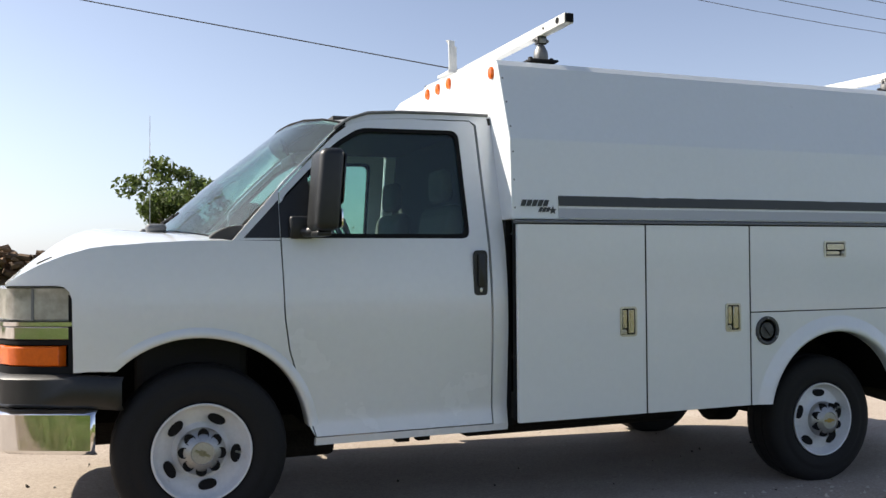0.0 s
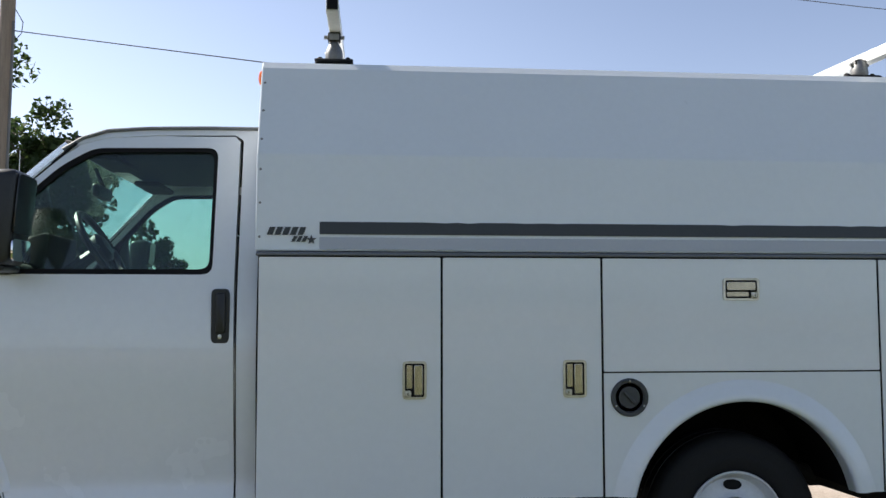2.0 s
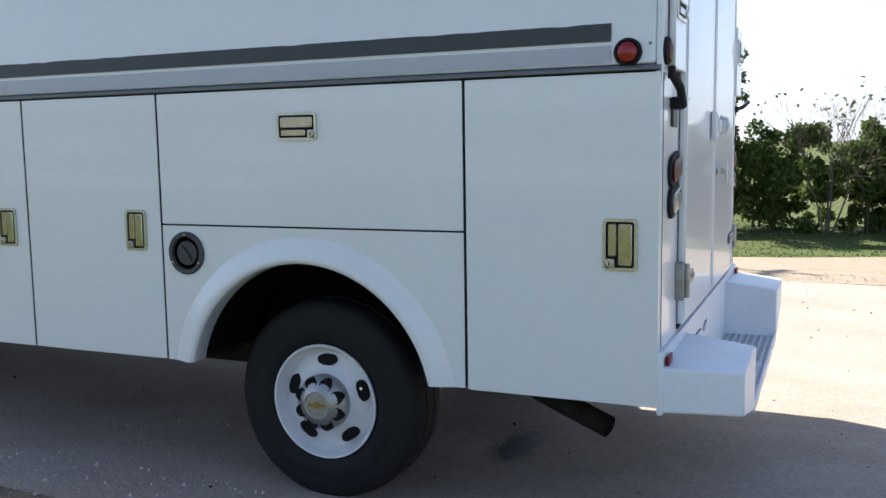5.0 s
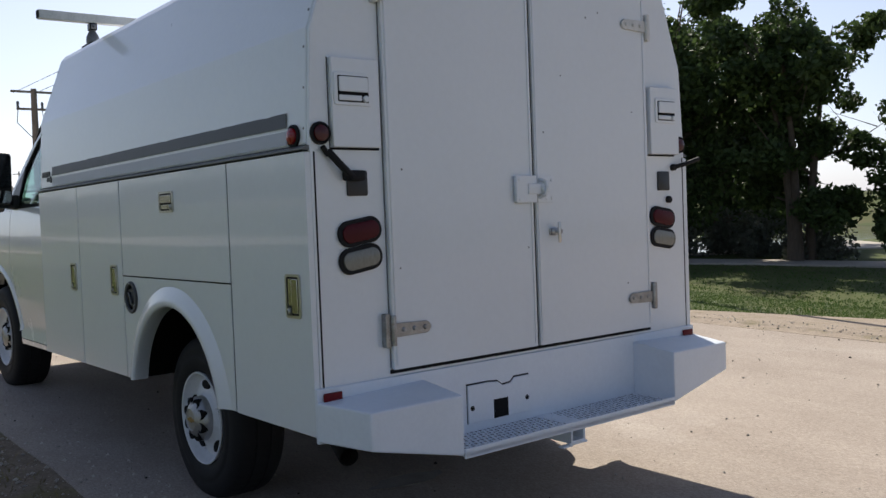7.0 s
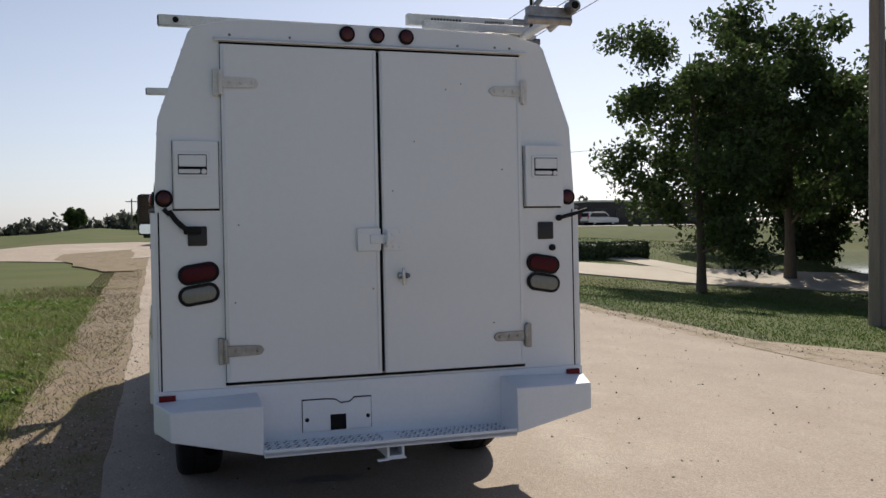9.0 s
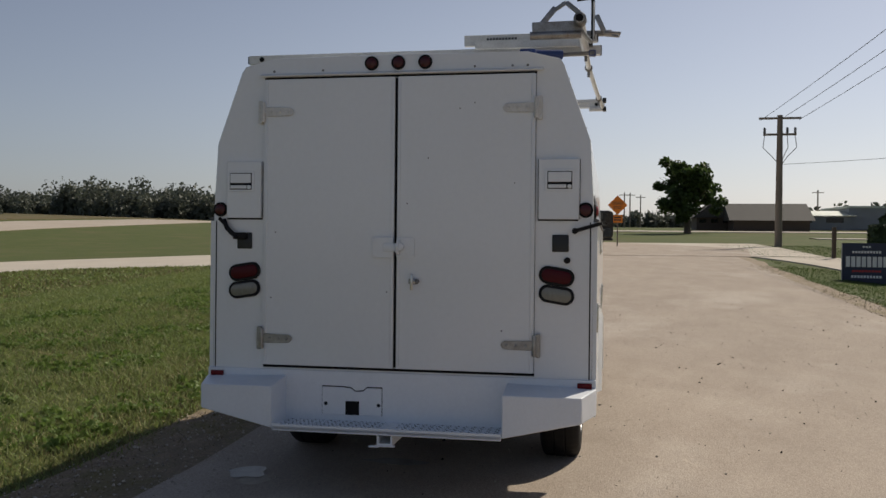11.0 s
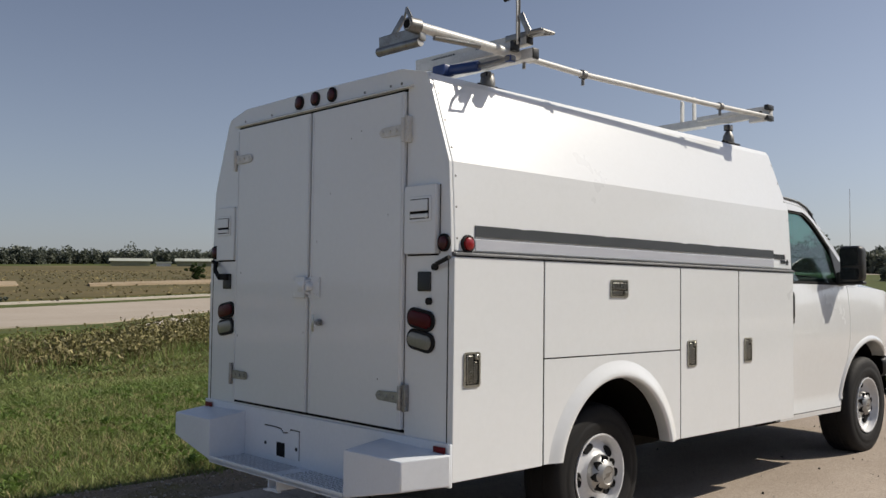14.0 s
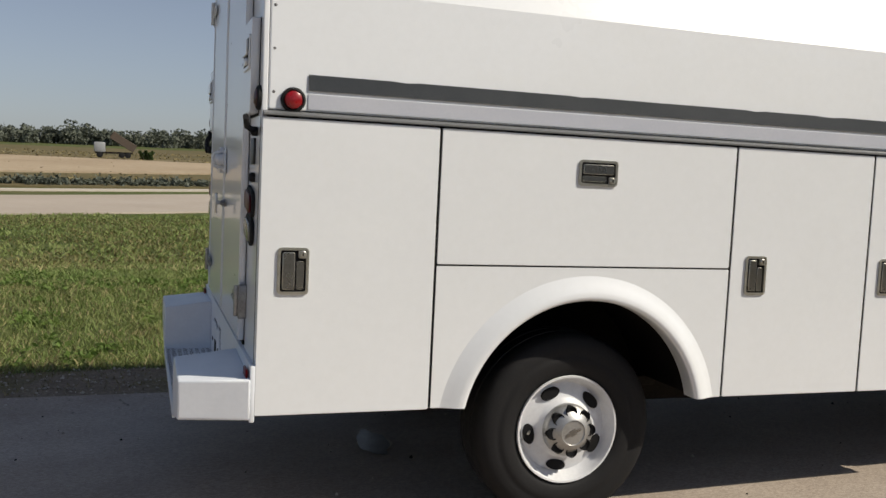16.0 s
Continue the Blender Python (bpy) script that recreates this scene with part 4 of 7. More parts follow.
# hasp with its staple, and the door handle
b = Build()
b.prism(rrect(-0.122, -0.006, 1.240, 1.352, 0.008, 3), "x", XD + 0.003, XD + 0.022, bevel=0.004)
b.box((XD + 0.018, -0.060, 1.275), (XD + 0.030, 0.030, 1.320), 0.004)
b.prism(rrect(0.008, 0.108, 1.240, 1.350, 0.010, 3), "x", XD + 0.003, XD + 0.009, bevel=0.002)
b.tube([(XD + 0.008, 0.020, 1.262), (XD + 0.045, 0.020, 1.272), (XD + 0.052, 0.022, 1.298), (XD + 0.045, 0.024, 1.324), (XD + 0.008, 0.024, 1.336)], 0.008, 8)
b.lathe([(0.022, 0), (0.024, 0.030), (0.018, 0.038), (0.002, 0.040)], "x", (XD + 0.004, 0.030, 1.300), 18)
for y, z in ((-0.105, 1.256), (-0.105, 1.336), (0.092, 1.258), (0.092, 1.332), (0.060, 1.258)):
    b.lathe([(0.008, 0), (0.007, 0.004), (0.001, 0.005)], "x", (XD + (0.021 if y < 0 else 0.008), y, z), 8)
hasp = part("hasp", b, PAINT, van, "white-painted hasp over the door gap")
b = Build()
b.lathe([(0.017, 0), (0.017, 0.010), (0.012, 0.014), (0.008, 0.016), (0.008, 0.036)], "x", (XD + 0.003, 0.100, 1.117), 16)
b.box((XD + 0.034, 0.092, 1.070), (XD + 0.044, 0.108, 1.158), 0.005)
b.mi = 1
b.prism(rrect(0.076, 0.130, 1.102, 1.132, 0.006, 2), "x", XD + 0.002, XD + 0.010, bevel=0.002, segments=1)
b.lathe([(0.011, 0), (0.011, 0.014), (0.007, 0.017), (0.001, 0.017)], "x", (XD + 0.008, 0.126, 1.117), 12)
b.mi = 0
part("door_handle", b, [STAINLESS, CAST], van, "worn bright metal T-handle on a grey lock plate")
b = Build()
random.seed(5)
for _ in range(9):
    y, z = random.uniform(-0.72, 0.72), random.uniform(0.7, 2.15)
    b.lathe([(0.0045, 0), (0.003, 0.0015), (0.0005, 0.002)], "x", (XD, y, z), 6)
for y in (-0.70, -0.42, 0.42, 0.70, 0.62):
    b.lathe([(0.007, 0), (0.006, 0.003), (0.001, 0.004)], "x", (XR, y, 2.262), 8)
part("rivet_row", b, CAST, rear_wall, kind="stuff")

# ---- rear bumper ----
b = Build()
b.prism([(-1.070, 0.430), (-0.64, 0.430), (-0.62, 0.332), (0.62, 0.332), (0.64, 0.430), (1.070, 0.430), (1.070, 0.620), (-1.070, 0.620)], "x", XR - 0.004, XR + 0.014, bevel=0.004)
bumper = part("rear_bumper", b, BUMPERPAINT, van, "white painted steel step bumper")
for s in (-1, 1):
    b = Build()
    out, cut, inn = s * 1.075, s * 1.005, s * 0.608
    x0, x1 = XR + 0.012, 4.985
    v = [(x0, inn, 0.345), (x1, inn, 0.342), (x1, cut, 0.433), (x0, out, 0.440), (x0, inn, 0.592), (x1, inn, 0.562), (x1, cut, 0.562), (x0, out, 0.576)]
    _, f = b.raw(v, [(3, 2, 1, 0), (4, 5, 6, 7), (0, 1, 5, 4), (1, 2, 6, 5), (2, 3, 7, 6), (3, 0, 4, 7)])
    b.bevel(f, 0.007, 2, 20)
    part("bumper_corner", b, BUMPERPAINT, bumper, "white box corner of the bumper")
# serrated step tread
b = Build()
x0, x1 = XR + 0.010, 4.985
b.box((x0, -0.606, 0.338), (x1, 0.606, 0.352))
b.box((x1 - 0.010, -0.606, 0.330), (x1, 0.606, 0.366), 0.003)
for i in range(8):
    for j in range(54):
        cx, cy, h = x0 + 0.018 + i * 0.028, -0.585 + j * 0.0220 + (0.0055 if i % 2 else -0.0055), 0.0095 if (i + j) % 2 else -0.0095
        b.mi = 1
        b.raw([(cx - h, cy - 0.0080, 0.3526), (cx - h, cy + 0.0080, 0.3526), (cx + h, cy, 0.3526)], [(0, 1, 2)])
        b.mi = 0
        b.raw([(cx - h * 1.1, cy - 0.0095, 0.351), (cx - h * 1.1, cy + 0.0095, 0.351), (cx - h, cy, 0.3585)], [(0, 1, 2)])
part("step_tread", b, [BUMPERPAINT, FILLER], bumper, "perforated white grip step")
b = Build()
poly = [(-0.400, 0.385), (-0.068, 0.385), (-0.068, 0.535), (-0.150, 0.535), (-0.170, 0.516), (-0.215, 0.512), (-0.240, 0.530), (-0.290, 0.535), (-0.400, 0.535)]
b.prism([(y, z) for y, z in poly], "x", XR + 0.010, XR + 0.022, bevel=0.002, segments=1)
b.mi = 1
b.box((XR + 0.0205, -0.268, 0.388), (XR + 0.0245, -0.192, 0.462))
for y in (-0.380, -0.084):
    b.lathe([(0.011, 0), (0.009, 0.004), (0.001, 0.005)], "x", (XR + 0.021, y, 0.444), 10)
# dark rim behind the bracket: its shadow outline put in as a solid
b.prism([(y + (-0.003 if y < -0.3 else 0.003 if y < -0.06 and y > -0.07 else 0), z + (0.006 if z > 0.5 else 0.0)) for y, z in poly], "x", XR + 0.0135, XR + 0.0150)
part("plate_bracket", b, [BUMPERPAINT, SEAL], bumper, "empty number-plate bracket with a dark slot")
b = Build()
for a, c in (((4.72, -0.040, 0.275), (4.965, 0.042, 0.285)), ((4.72, -0.040, 0.345), (4.965, 0.042, 0.355)), ((4.72, -0.040, 0.285), (4.965, -0.030, 0.345)), ((4.72, 0.032, 0.285), (4.965, 0.042, 0.345))):
    b.box(a, c)
b.box((4.945, -0.050, 0.268), (4.968, 0.052, 0.276), 0.002)
b.box((4.935, -0.085, 0.262), (4.965, -0.030, 0.270), 0.003)
part("hitch_receiver", b, [BUMPERPAINT], bumper, "white square hitch receiver")

# ---- wheels ----
def wheel(x, y, s, deep=0.0):
    """A wheel with its outer face towards s, built about its own centre."""
    m = Matrix.Translation((x, y, 0.371 - RAKE * x))
    n = 40
    b = Build()
    slots = [math.radians(90 + k * 72) for k in range(5)]
    rim_prof = [(0.203, -0.10), (0.196, -0.03), (0.204, 0.0), (0.212, 0.010), (0.210, 0.016), (0.203, 0.015), (0.196, 0.0), (0.190, -0.022), (0.176, -0.036),
                (0.160, -0.030 - 0.3 * deep), (0.140, -0.022 - 0.7 * deep), (0.122, -0.020 - deep), (0.110, -0.012 - deep), (0.098, 0.004 - deep), (0.088, 0.010 - deep)]
    rows = [[(r * math.cos(2 * math.pi * k / 80), s * h, r * math.sin(2 * math.pi * k / 80)) for k in range(81)] for r, h in rim_prof]
    b.grid(rows)
    b.lathe([(0.090, s * (0.006 - deep)), (0.02, s * (0.006 - deep))], "y", (0, 0, 0), 30)
    w = part("wheel", b, RIM, van, "white five-slot steel wheel", sharp=40)
    w.matrix_basis = m
    for a in slots:
        b = Build()
        ring, cx, cz = [], 0.149 * math.cos(a), 0.149 * math.sin(a)
        for k in range(20):
            t = 2 * math.pi * k / 20
            u, g = 0.0395 * math.copysign(abs(math.cos(t)) ** 0.8, math.cos(t)), 0.0208 * math.sin(t)
            ring.append((cx - u * math.sin(a) + g * math.cos(a), cz + u * math.cos(a) + g * math.sin(a)))
        b.prism(ring, "y", s * (-0.035 - 0.6 * deep), s * (-0.0165 - 0.45 * deep))
        part("slot", b, SEAL, w, "dark hand hole")
    b = Build()
    tyre = [(0.200, -0.22), (0.245, -0.232), (0.31, -0.236), (0.350, -0.222), (0.366, -0.205), (0.3705, -0.18), (0.3715, -0.150), (0.365, -0.147), (0.365, -0.141), (0.372, -0.138), (0.372, -0.082), (0.365, -0.079), (0.365, -0.073), (0.3715, -0.070), (0.3705, -0.04), (0.366, -0.014), (0.352, 0.004),
            (0.325, 0.014), (0.300, 0.017), (0.285, 0.0155), (0.280, 0.0185), (0.262, 0.0185), (0.240, 0.016), (0.220, 0.009), (0.208, -0.002), (0.203, -0.02)]
    nt_ = 180
    rows = []
    for r, h in tyre:
        lug = r > 0.3655
        rows.append([((r - (0.0012 if lug and (k // 2 + int(abs(h) * 60)) % 2 else 0)) * math.cos(2 * math.pi * k / nt_), s * h,
                      (r - (0.0012 if lug and (k // 2 + int(abs(h) * 60)) % 2 else 0)) * math.sin(2 * math.pi * k / nt_)) for k in range(nt_ + 1)])
    b.grid(rows)
    part("tyre", b, RUBBER, w, "black tyre, dusty sidewall", sharp=40)
    b = Build()
    b.lathe([(0.102, s * 0.0), (0.102, s * 0.020), (0.096, s * 0.036), (0.070, s * 0.052), (0.053, s * 0.064), (0.049, s * 0.065), (0.046, s * 0.061), (0.002, s * 0.062)], "y", (0, -s * deep, 0), 40)
    part("hub_cap", b, HUB, w, "silver hub cap with eight nut holes", sharp=40)
    for k in range(8):
        a = math.radians(22.5 + k * 45)
        c, si = 0.0775 * math.cos(a), 0.0775 * math.sin(a)
        b = Build()
        b.lathe([(0.0235, s * 0.012), (0.0235, s * 0.0515), (0.0212, s * 0.0525), (0.019, s * 0.047), (0.001, s * 0.046)], "y", (c, -s * deep, si), 14)
        part("nut_hole", b, SEAL, w, "dark nut hole")
    b = Build()
    b.prism([(u * 1.08, w_ * 0.95) for u, w_ in ((-0.034, -0.006), (-0.013, -0.006), (-0.011, -0.013), (0.011, -0.013), (0.013, -0.006), (0.034, -0.006), (0.030, 0.006), (0.013, 0.006), (0.011, 0.013), (-0.011, 0.013), (-0.013, 0.006), (-0.030, 0.006))], "y", s * (0.061 - deep), s * (0.0635 - deep))
    part("emblem", b, GOLD if x > 1 and s < 0 else DARKSTEEL, w, "plain dull metal emblem")
    b = Build()
    b.tube([(0.135, s * -0.02, 0.055), (0.150, s * 0.004, 0.060)], 0.005, 8)
    part("valve", b, STAINLESS, w)
    return w


for x in (0.0, 3.53):
    for s in (-1, 1):
        w = wheel(x, s * 0.945, s, 0.045 if x < 1 else 0.0)
        if x < 1:
            w.matrix_basis = Matrix.Translation((0.012, s * 0.012, 0.044)) @ w.matrix_basis @ Matrix.Scale(1.035, 4)
        w.matrix_basis = w.matrix_basis @ Matrix.Rotation(radians(26 if (x < 1) == (s < 0) else 0), 4, "Y")

# ---- underneath ----
b = Build()
for s in (-1, 1):
    b.box((-0.75, s * 0.47 - 0.04, 0.40), (4.70, s * 0.47 + 0.04, 0.54), 0.008)
for x in (0.9, 2.0, 2.9, 4.4):
    b.box((x - 0.05, -0.5, 0.42), (x + 0.05, 0.5, 0.50), 0.006)
part("chassis_frame", b, UNDER, van, "dark steel chassis rails")
b = Build()
b.box((X0 + 0.01, -1.03, ZB + 0.012), (2.98, 1.03, 0.60))
b.box((4.08, -1.03, ZB + 0.012), (XR - 0.03, 1.03, 0.60))
b.box((2.98, -0.60, 0.50), (4.08, 0.60, 0.62))
part("body_floor", b, UNDER, van, "dark underside of the utility body")
b = Build()
b.tube([(3.53, -0.80, 0.32), (3.53, -0.25, 0.32), (3.53, 0.25, 0.32), (3.53, 0.80, 0.32)], 0.055, 12)
b.lathe([(0.05, -0.14), (0.15, -0.08), (0.16, 0.06), (0.06, 0.14)], "x", (3.53, 0, 0.32), 16)
part("rear_axle", b, UNDER, van, "rear axle and differential")
b = Build()
b.tube([(0, -0.78, 0.33), (0, 0.78, 0.33)], 0.045, 10)
part("front_axle", b, UNDER, van, "dark front axle")
b = Build()
b.box((-0.35, -0.42, 0.24), (0.75, 0.42, 0.50), 0.03)
part("engine_sump", b, UNDER, van, "dark engine sump")
# tank unseen, its size chosen to cover the sunlit road strip beyond
b = Build()
b.box((1.5, -0.38, 0.262), (2.95, 0.40, 0.47), 0.04)
part("fuel_tank", b, UNDER, van, "dark fuel tank under the body")
b = Build()
b.tube([(1.0, -0.30, 0.33), (2.6, -0.42, 0.34), (3.1, -0.58, 0.52), (3.9, -0.66, 0.50), (4.15, -0.70, 0.42), (4.33, -0.755, 0.362), (4.542, -0.815, 0.297)], 0.038, 14, caps=False)
b.tube([(4.542, -0.815, 0.297), (4.33, -0.755, 0.362)], 0.033, 14, caps=False)
part("exhaust_pipe", b, UNDER, van, "sooty black exhaust tail pipe", sharp=60)
for s in (-1, 1):
    b = Build()
    b.box((2.95, s * 0.60 - 0.035, 0.40), (4.1, s * 0.60 + 0.035, 0.445), 0.008)
    part("leaf_spring", b, UNDER, van, "dark rear leaf spring")
    for x in (1.02, 1.13):
        b = Build()
        b.box((x - 0.035, s * 0.72 - 0.03, 0.345), (x + 0.035, s * 0.72 + 0.03, 0.44), 0.006)
        part("cab_mount", b, UNDER, van, "dark cab mount bracket")

# ---- cab ----
before_cab = set(bpy.data.objects)


def cab_shift(x):
    """How far back each station of the cab stands from its draught."""
    return float(np.interp(x, (-0.9, -0.55, -0.05, 0.30, 0.90, 1.26, 1.32, 1.39, 1.49), (0.055, 0.055, 0.03, 0.06, 0.05, 0.045, 0.03, 0.012, 0.012)))


def cab_lift(x):
    """How far the nose stands above its draught."""
    return float(np.interp(x, (-0.60, -0.50, -0.36, -0.22), (0.024, 0.021, 0.006, 0.0)))


def side_y(x, z):
    """Half-width of the cab's skin."""
    zs = (0.38, 0.45, 0.53, 0.60, 0.78, 0.92, 1.02, 1.15, 1.30, 1.355, 1.40, 1.95, 2.02)
    ys = (0.962, 0.972, 0.957, 0.962, 0.977, 0.988, 0.990, 0.984, 0.968, 0.958, 0.948, 0.803, 0.776)
    w = float(np.interp(z, zs, ys))
    if x < -0.25:
        w -= 0.19 * min(1.2, (-0.25 - x) / 0.62) ** 2.3
    return w


ZC = [0.5, 0.53, 0.56, 0.60, 0.66, 0.72, 0.78, 0.85, 0.92, 0.97, 1.02, 1.08, 1.15, 1.22, 1.30, 1.40, 1.5, 1.6, 1.7, 1.8, 1.9, 1.96]
XN = [-0.8, -0.72, -0.65, -0.58, -0.5, -0.42, -0.35, -0.25]
TOP = [(-0.845, 1.148), (-0.78, 1.190), (-0.70, 1.232), (-0.60, 1.272), (-0.50, 1.303), (-0.40, 1.325), (-0.25, 1.345), (-0.05, 1.356), (0.10, 1.357)]
SEAM = [(0.303, 1.352), (0.316, 1.0), (0.337, 0.853), (0.411, 0.611), (0.462, 0.452)]


def top_z(x):
    return float(np.interp(x, [p[0] for p in TOP], [p[1] for p in TOP]))


for s in (-1, 1):
    # front wing
    b = Build()
    opening = arc(FARCH[0], FARCH[1], FARCH[2], 8, 135, 26)
    outline = SEAM[::-1] + [(0.30, 1.356)] + TOP[::-1] + [(-0.835, 1.140), (-0.640, 1.140), (-0.610, 1.134), (-0.588, 1.114), (-0.577, 1.08), (-0.572, 0.768)] + opening[::-1]
    b.sheet(outline, y=side_y, zcuts=ZC[:15], xcuts=XN, thick=0.025, side=s)
    wing = part("front_wing", b, CABPAINT, van, "white front wing", sharp=40)
    b = Build()
    rows = []
    for r, dy in ((0.534, -0.001), (0.528, 0.004), (0.514, 0.012), (0.502, 0.015), (0.493, 0.012), (0.487, 0.0), (0.487, -0.10)):
        rows.append([(x, s * (side_y(x, z) + (dy * (1 - sm(116, 135, 7 + 128 * k / 32)) if dy > 0 else dy)), z) for k, (x, z) in enumerate(arc(FARCH[0], FARCH[1], r, 7, 135, 32))])
    b.grid(rows, thick=(0, -s * 0.003, 0))
    part("wheel_lip", b, CABPAINT, wing, sharp=50)
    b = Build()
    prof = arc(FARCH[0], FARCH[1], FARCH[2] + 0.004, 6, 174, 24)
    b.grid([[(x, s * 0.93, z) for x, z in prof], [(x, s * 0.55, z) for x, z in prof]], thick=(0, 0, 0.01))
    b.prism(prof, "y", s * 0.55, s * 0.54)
    part("wheel_house", b, WELL, van, "near-black wheel house")
    # door with window opening
    door_line = [(0.469, 0.449), (0.418, 0.611), (0.344, 0.853), (0.323, 1.0), (0.311, 1.30), (0.311, 1.585), (0.45, 1.728), (0.60, 1.874), (0.67, 1.925), (0.78, 1.957), (1.0, 1.973), (1.355, 1.978), (1.384, 1.955), (1.390, 1.33), (1.402, 0.449)]
    window = rounded([(0.3145, 1.368), (0.3145, 1.3685), (1.268, 1.368), (1.262, 1.925), (0.73, 1.917), (0.60, 1.836), (0.3145, 1.550)][1:], 0.05, 5)
    b = Build()
    b.sheet(door_line, [window], y=side_y, zcuts=ZC, thick=0.05, side=s)
    door = part("cab_door", b, CABPAINT, van, "white cab door, closed", sharp=40)
    inner = rounded([(0.395, 1.390), (1.250, 1.390), (1.245, 1.907), (0.745, 1.898), (0.615, 1.818), (0.395, 1.598)], 0.045, 5)
    b = Build()
    b.sheet(window, [inner], y=lambda x, z: side_y(x, z) - 0.006, zcuts=ZC[14:], thick=0.03, side=s)
    part("window_seal", b, SEAL, door, "black rubber window seal")
    b = Build()
    b.sheet(inner, y=lambda x, z: side_y(x, z) - 0.018, zcuts=ZC[14:], thick=0.004, side=s)
    gl = part("window_glass", b, GLASS, door, "greenish tinted side glass", sharp=60)
    gl.visible_shadow = False
    # handle
    b = Build()
    hx, hz, hy = 1.322, 1.197, side_y(1.3, 1.2)
    b.prism(rrect(hx - 0.050, hx + 0.050, hz - 0.112, hz + 0.112, 0.024, 5), "y", s * (hy - 0.004), s * (hy + 0.010), bevel=0.005)
    b.prism(rrect(hx - 0.024, hx + 0.030, hz - 0.070, hz + 0.095, 0.014, 4), "y", s * (hy + 0.008), s * (hy + 0.022), bevel=0.006)
    b.mi = 1
    b.lathe([(0.010, 0), (0.010, s * 0.006), (0.001, s * 0.007)], "y", (hx, s * (hy + 0.009), hz - 0.084), 12)
    part("door_handle", b, [PLASTIC, STAINLESS], door, "black plastic door handle with a key lock")
    # pillar, black quarter, side roof rail
    tri = [(0.150, 1.368), (0.3035, 1.368), (0.3035, 1.548)]
    rail = [(0.105, 1.357), (0.305, 1.360), (0.305, 1.592), (0.445, 1.735), (0.595, 1.881), (0.667, 1.932), (0.778, 1.964), (1.0, 1.980), (1.355, 1.985), (1.40, 1.96), (1.41, 0.43), (1.488, 0.43),
            (1.482, 2.010), (1.0, 2.006), (0.80, 1.995), (0.70, 1.968), (0.62, 1.918), (0.335, 1.640)]
    b = Build()
    b.sheet(rail, [tri], y=side_y, zcuts=ZC, thick=0.05, side=s)
    part("cab_side_frame", b, CABPAINT, van, "white windshield and door pillars", sharp=40)
    b = Build()
    b.sheet(tri, y=lambda x, z: side_y(x, z) - 0.002, zcuts=[1.45], thick=0.02, side=s)
    part("quarter_trim", b, PLASTIC, van, "black triangular quarter trim")
    b = Build()
    b.sheet([(0.3062, 1.3695), (0.452, 1.3695), (0.452, 1.675), (0.3062, 1.528)], y=lambda x, z: side_y(x, z) + 0.003, zcuts=[1.45, 1.55], thick=0.012, side=s)
    part("mirror_sail", b, PLASTIC, door, "black mirror base panel")
    b = Build()
    b.sheet([(0.462, 0.408), (0.465, 0.443), (1.488, 0.443), (1.488, 0.412)], y=side_y, zcuts=[0.43], thick=0.03, side=s)
    part("rocker_panel", b, CABPAINT, van, "white sill panel")
    # gutter along the roof
    b = Build()
    b.tube([(x, s * (side_y(x, z) + 0.004), z + 0.003) for x, z in ((0.60, 1.903), (0.68, 1.958), (0.78, 1.993), (0.95, 2.007), (1.2, 2.013), (1.475, 2.014))], 0.0085, 8)
    part("roof_gutter", b, GREYPLASTIC, van, "dark drip gutter along the cab roof")
    # body-to-cab seal
    b = Build()
    b.box((1.487, s * 0.82, 0.43), (1.512, s * 0.965, 1.46))
    b.prism([(s * 0.80, 1.45), (s * 0.955, 1.45), (s * 0.83, 2.02), (s * 0.70, 2.02)], "x", 1.485, 1.5)
    part("cab_seal", b, SEAL, van, "black rubber seal between cab and body")
    # mirror
    b = Build()
    b.box((0.432, s * (1.205 if s < 0 else 1.160), 1.395), (0.545, s * 0.992, 1.765 if s < 0 else 1.665), 0.035, 4)
    for v in b.bm.verts:
        k = (v.co.z - 1.395) / 0.37
        v.co.x += 0.03 * (k - 0.5) - (0.015 * (1 - ((k - 0.5) * 2) ** 2) if v.co.x < 0.47 else 0)
    b.tube([(0.40, s * 0.945, 1.40), (0.43, s * 1.00, 1.395), (0.46, s * 1.05, 1.40), (0.47, s * 1.10, 1.42)], [0.030, 0.024, 0.022, 0.026], 10)
    b.box((0.345, s * 0.935, 1.365), (0.46, s * 0.985, 1.47), 0.015, 3)
    b.box((0.43, s * 0.98, 1.372), (0.50, s * 1.16, 1.398), 0.01, 2)
    mir = part("door_mirror", b, PLASTIC, van, "large black towing mirror", sharp=50)
    # upper pane in dark glass: a dark reflection put into the colour
    b = Build()
    b.prism(rrect(*sorted((s * 1.006, s * (1.191 if s < 0 else 1.146))), 1.515, 1.745 if s < 0 else 1.648, 0.02, 4), "x", 0.546, 0.552)
    for v in b.bm.verts:
        v.co.x += 0.03 * ((v.co.z - 1.395) / 0.37 - 0.5)
    part("mirror_pane", b, DARKGLASS, mir, "dark upper mirror pane")
    b = Build()
    b.prism(rrect(*sorted((s * 1.006, s * (1.191 if s < 0 else 1.146))), 1.41, 1.495, 0.02, 4), "x", 0.538, 0.545)
    # passenger's lower glass painted dark likewise, the driver's one truly mirrors
    part("mirror_glass", b, MIRROR if s < 0 else DARKGLASS, mir, "small lower mirror glass")


def nose(y):
    """How far forward the front reaches at a half-width."""
    return float(np.interp(abs(y), (0, 0.25, 0.5, 0.66, 0.78, 0.86, 0.918), (-0.945, -0.940, -0.922, -0.890, -0.830, -0.70, -0.560)))


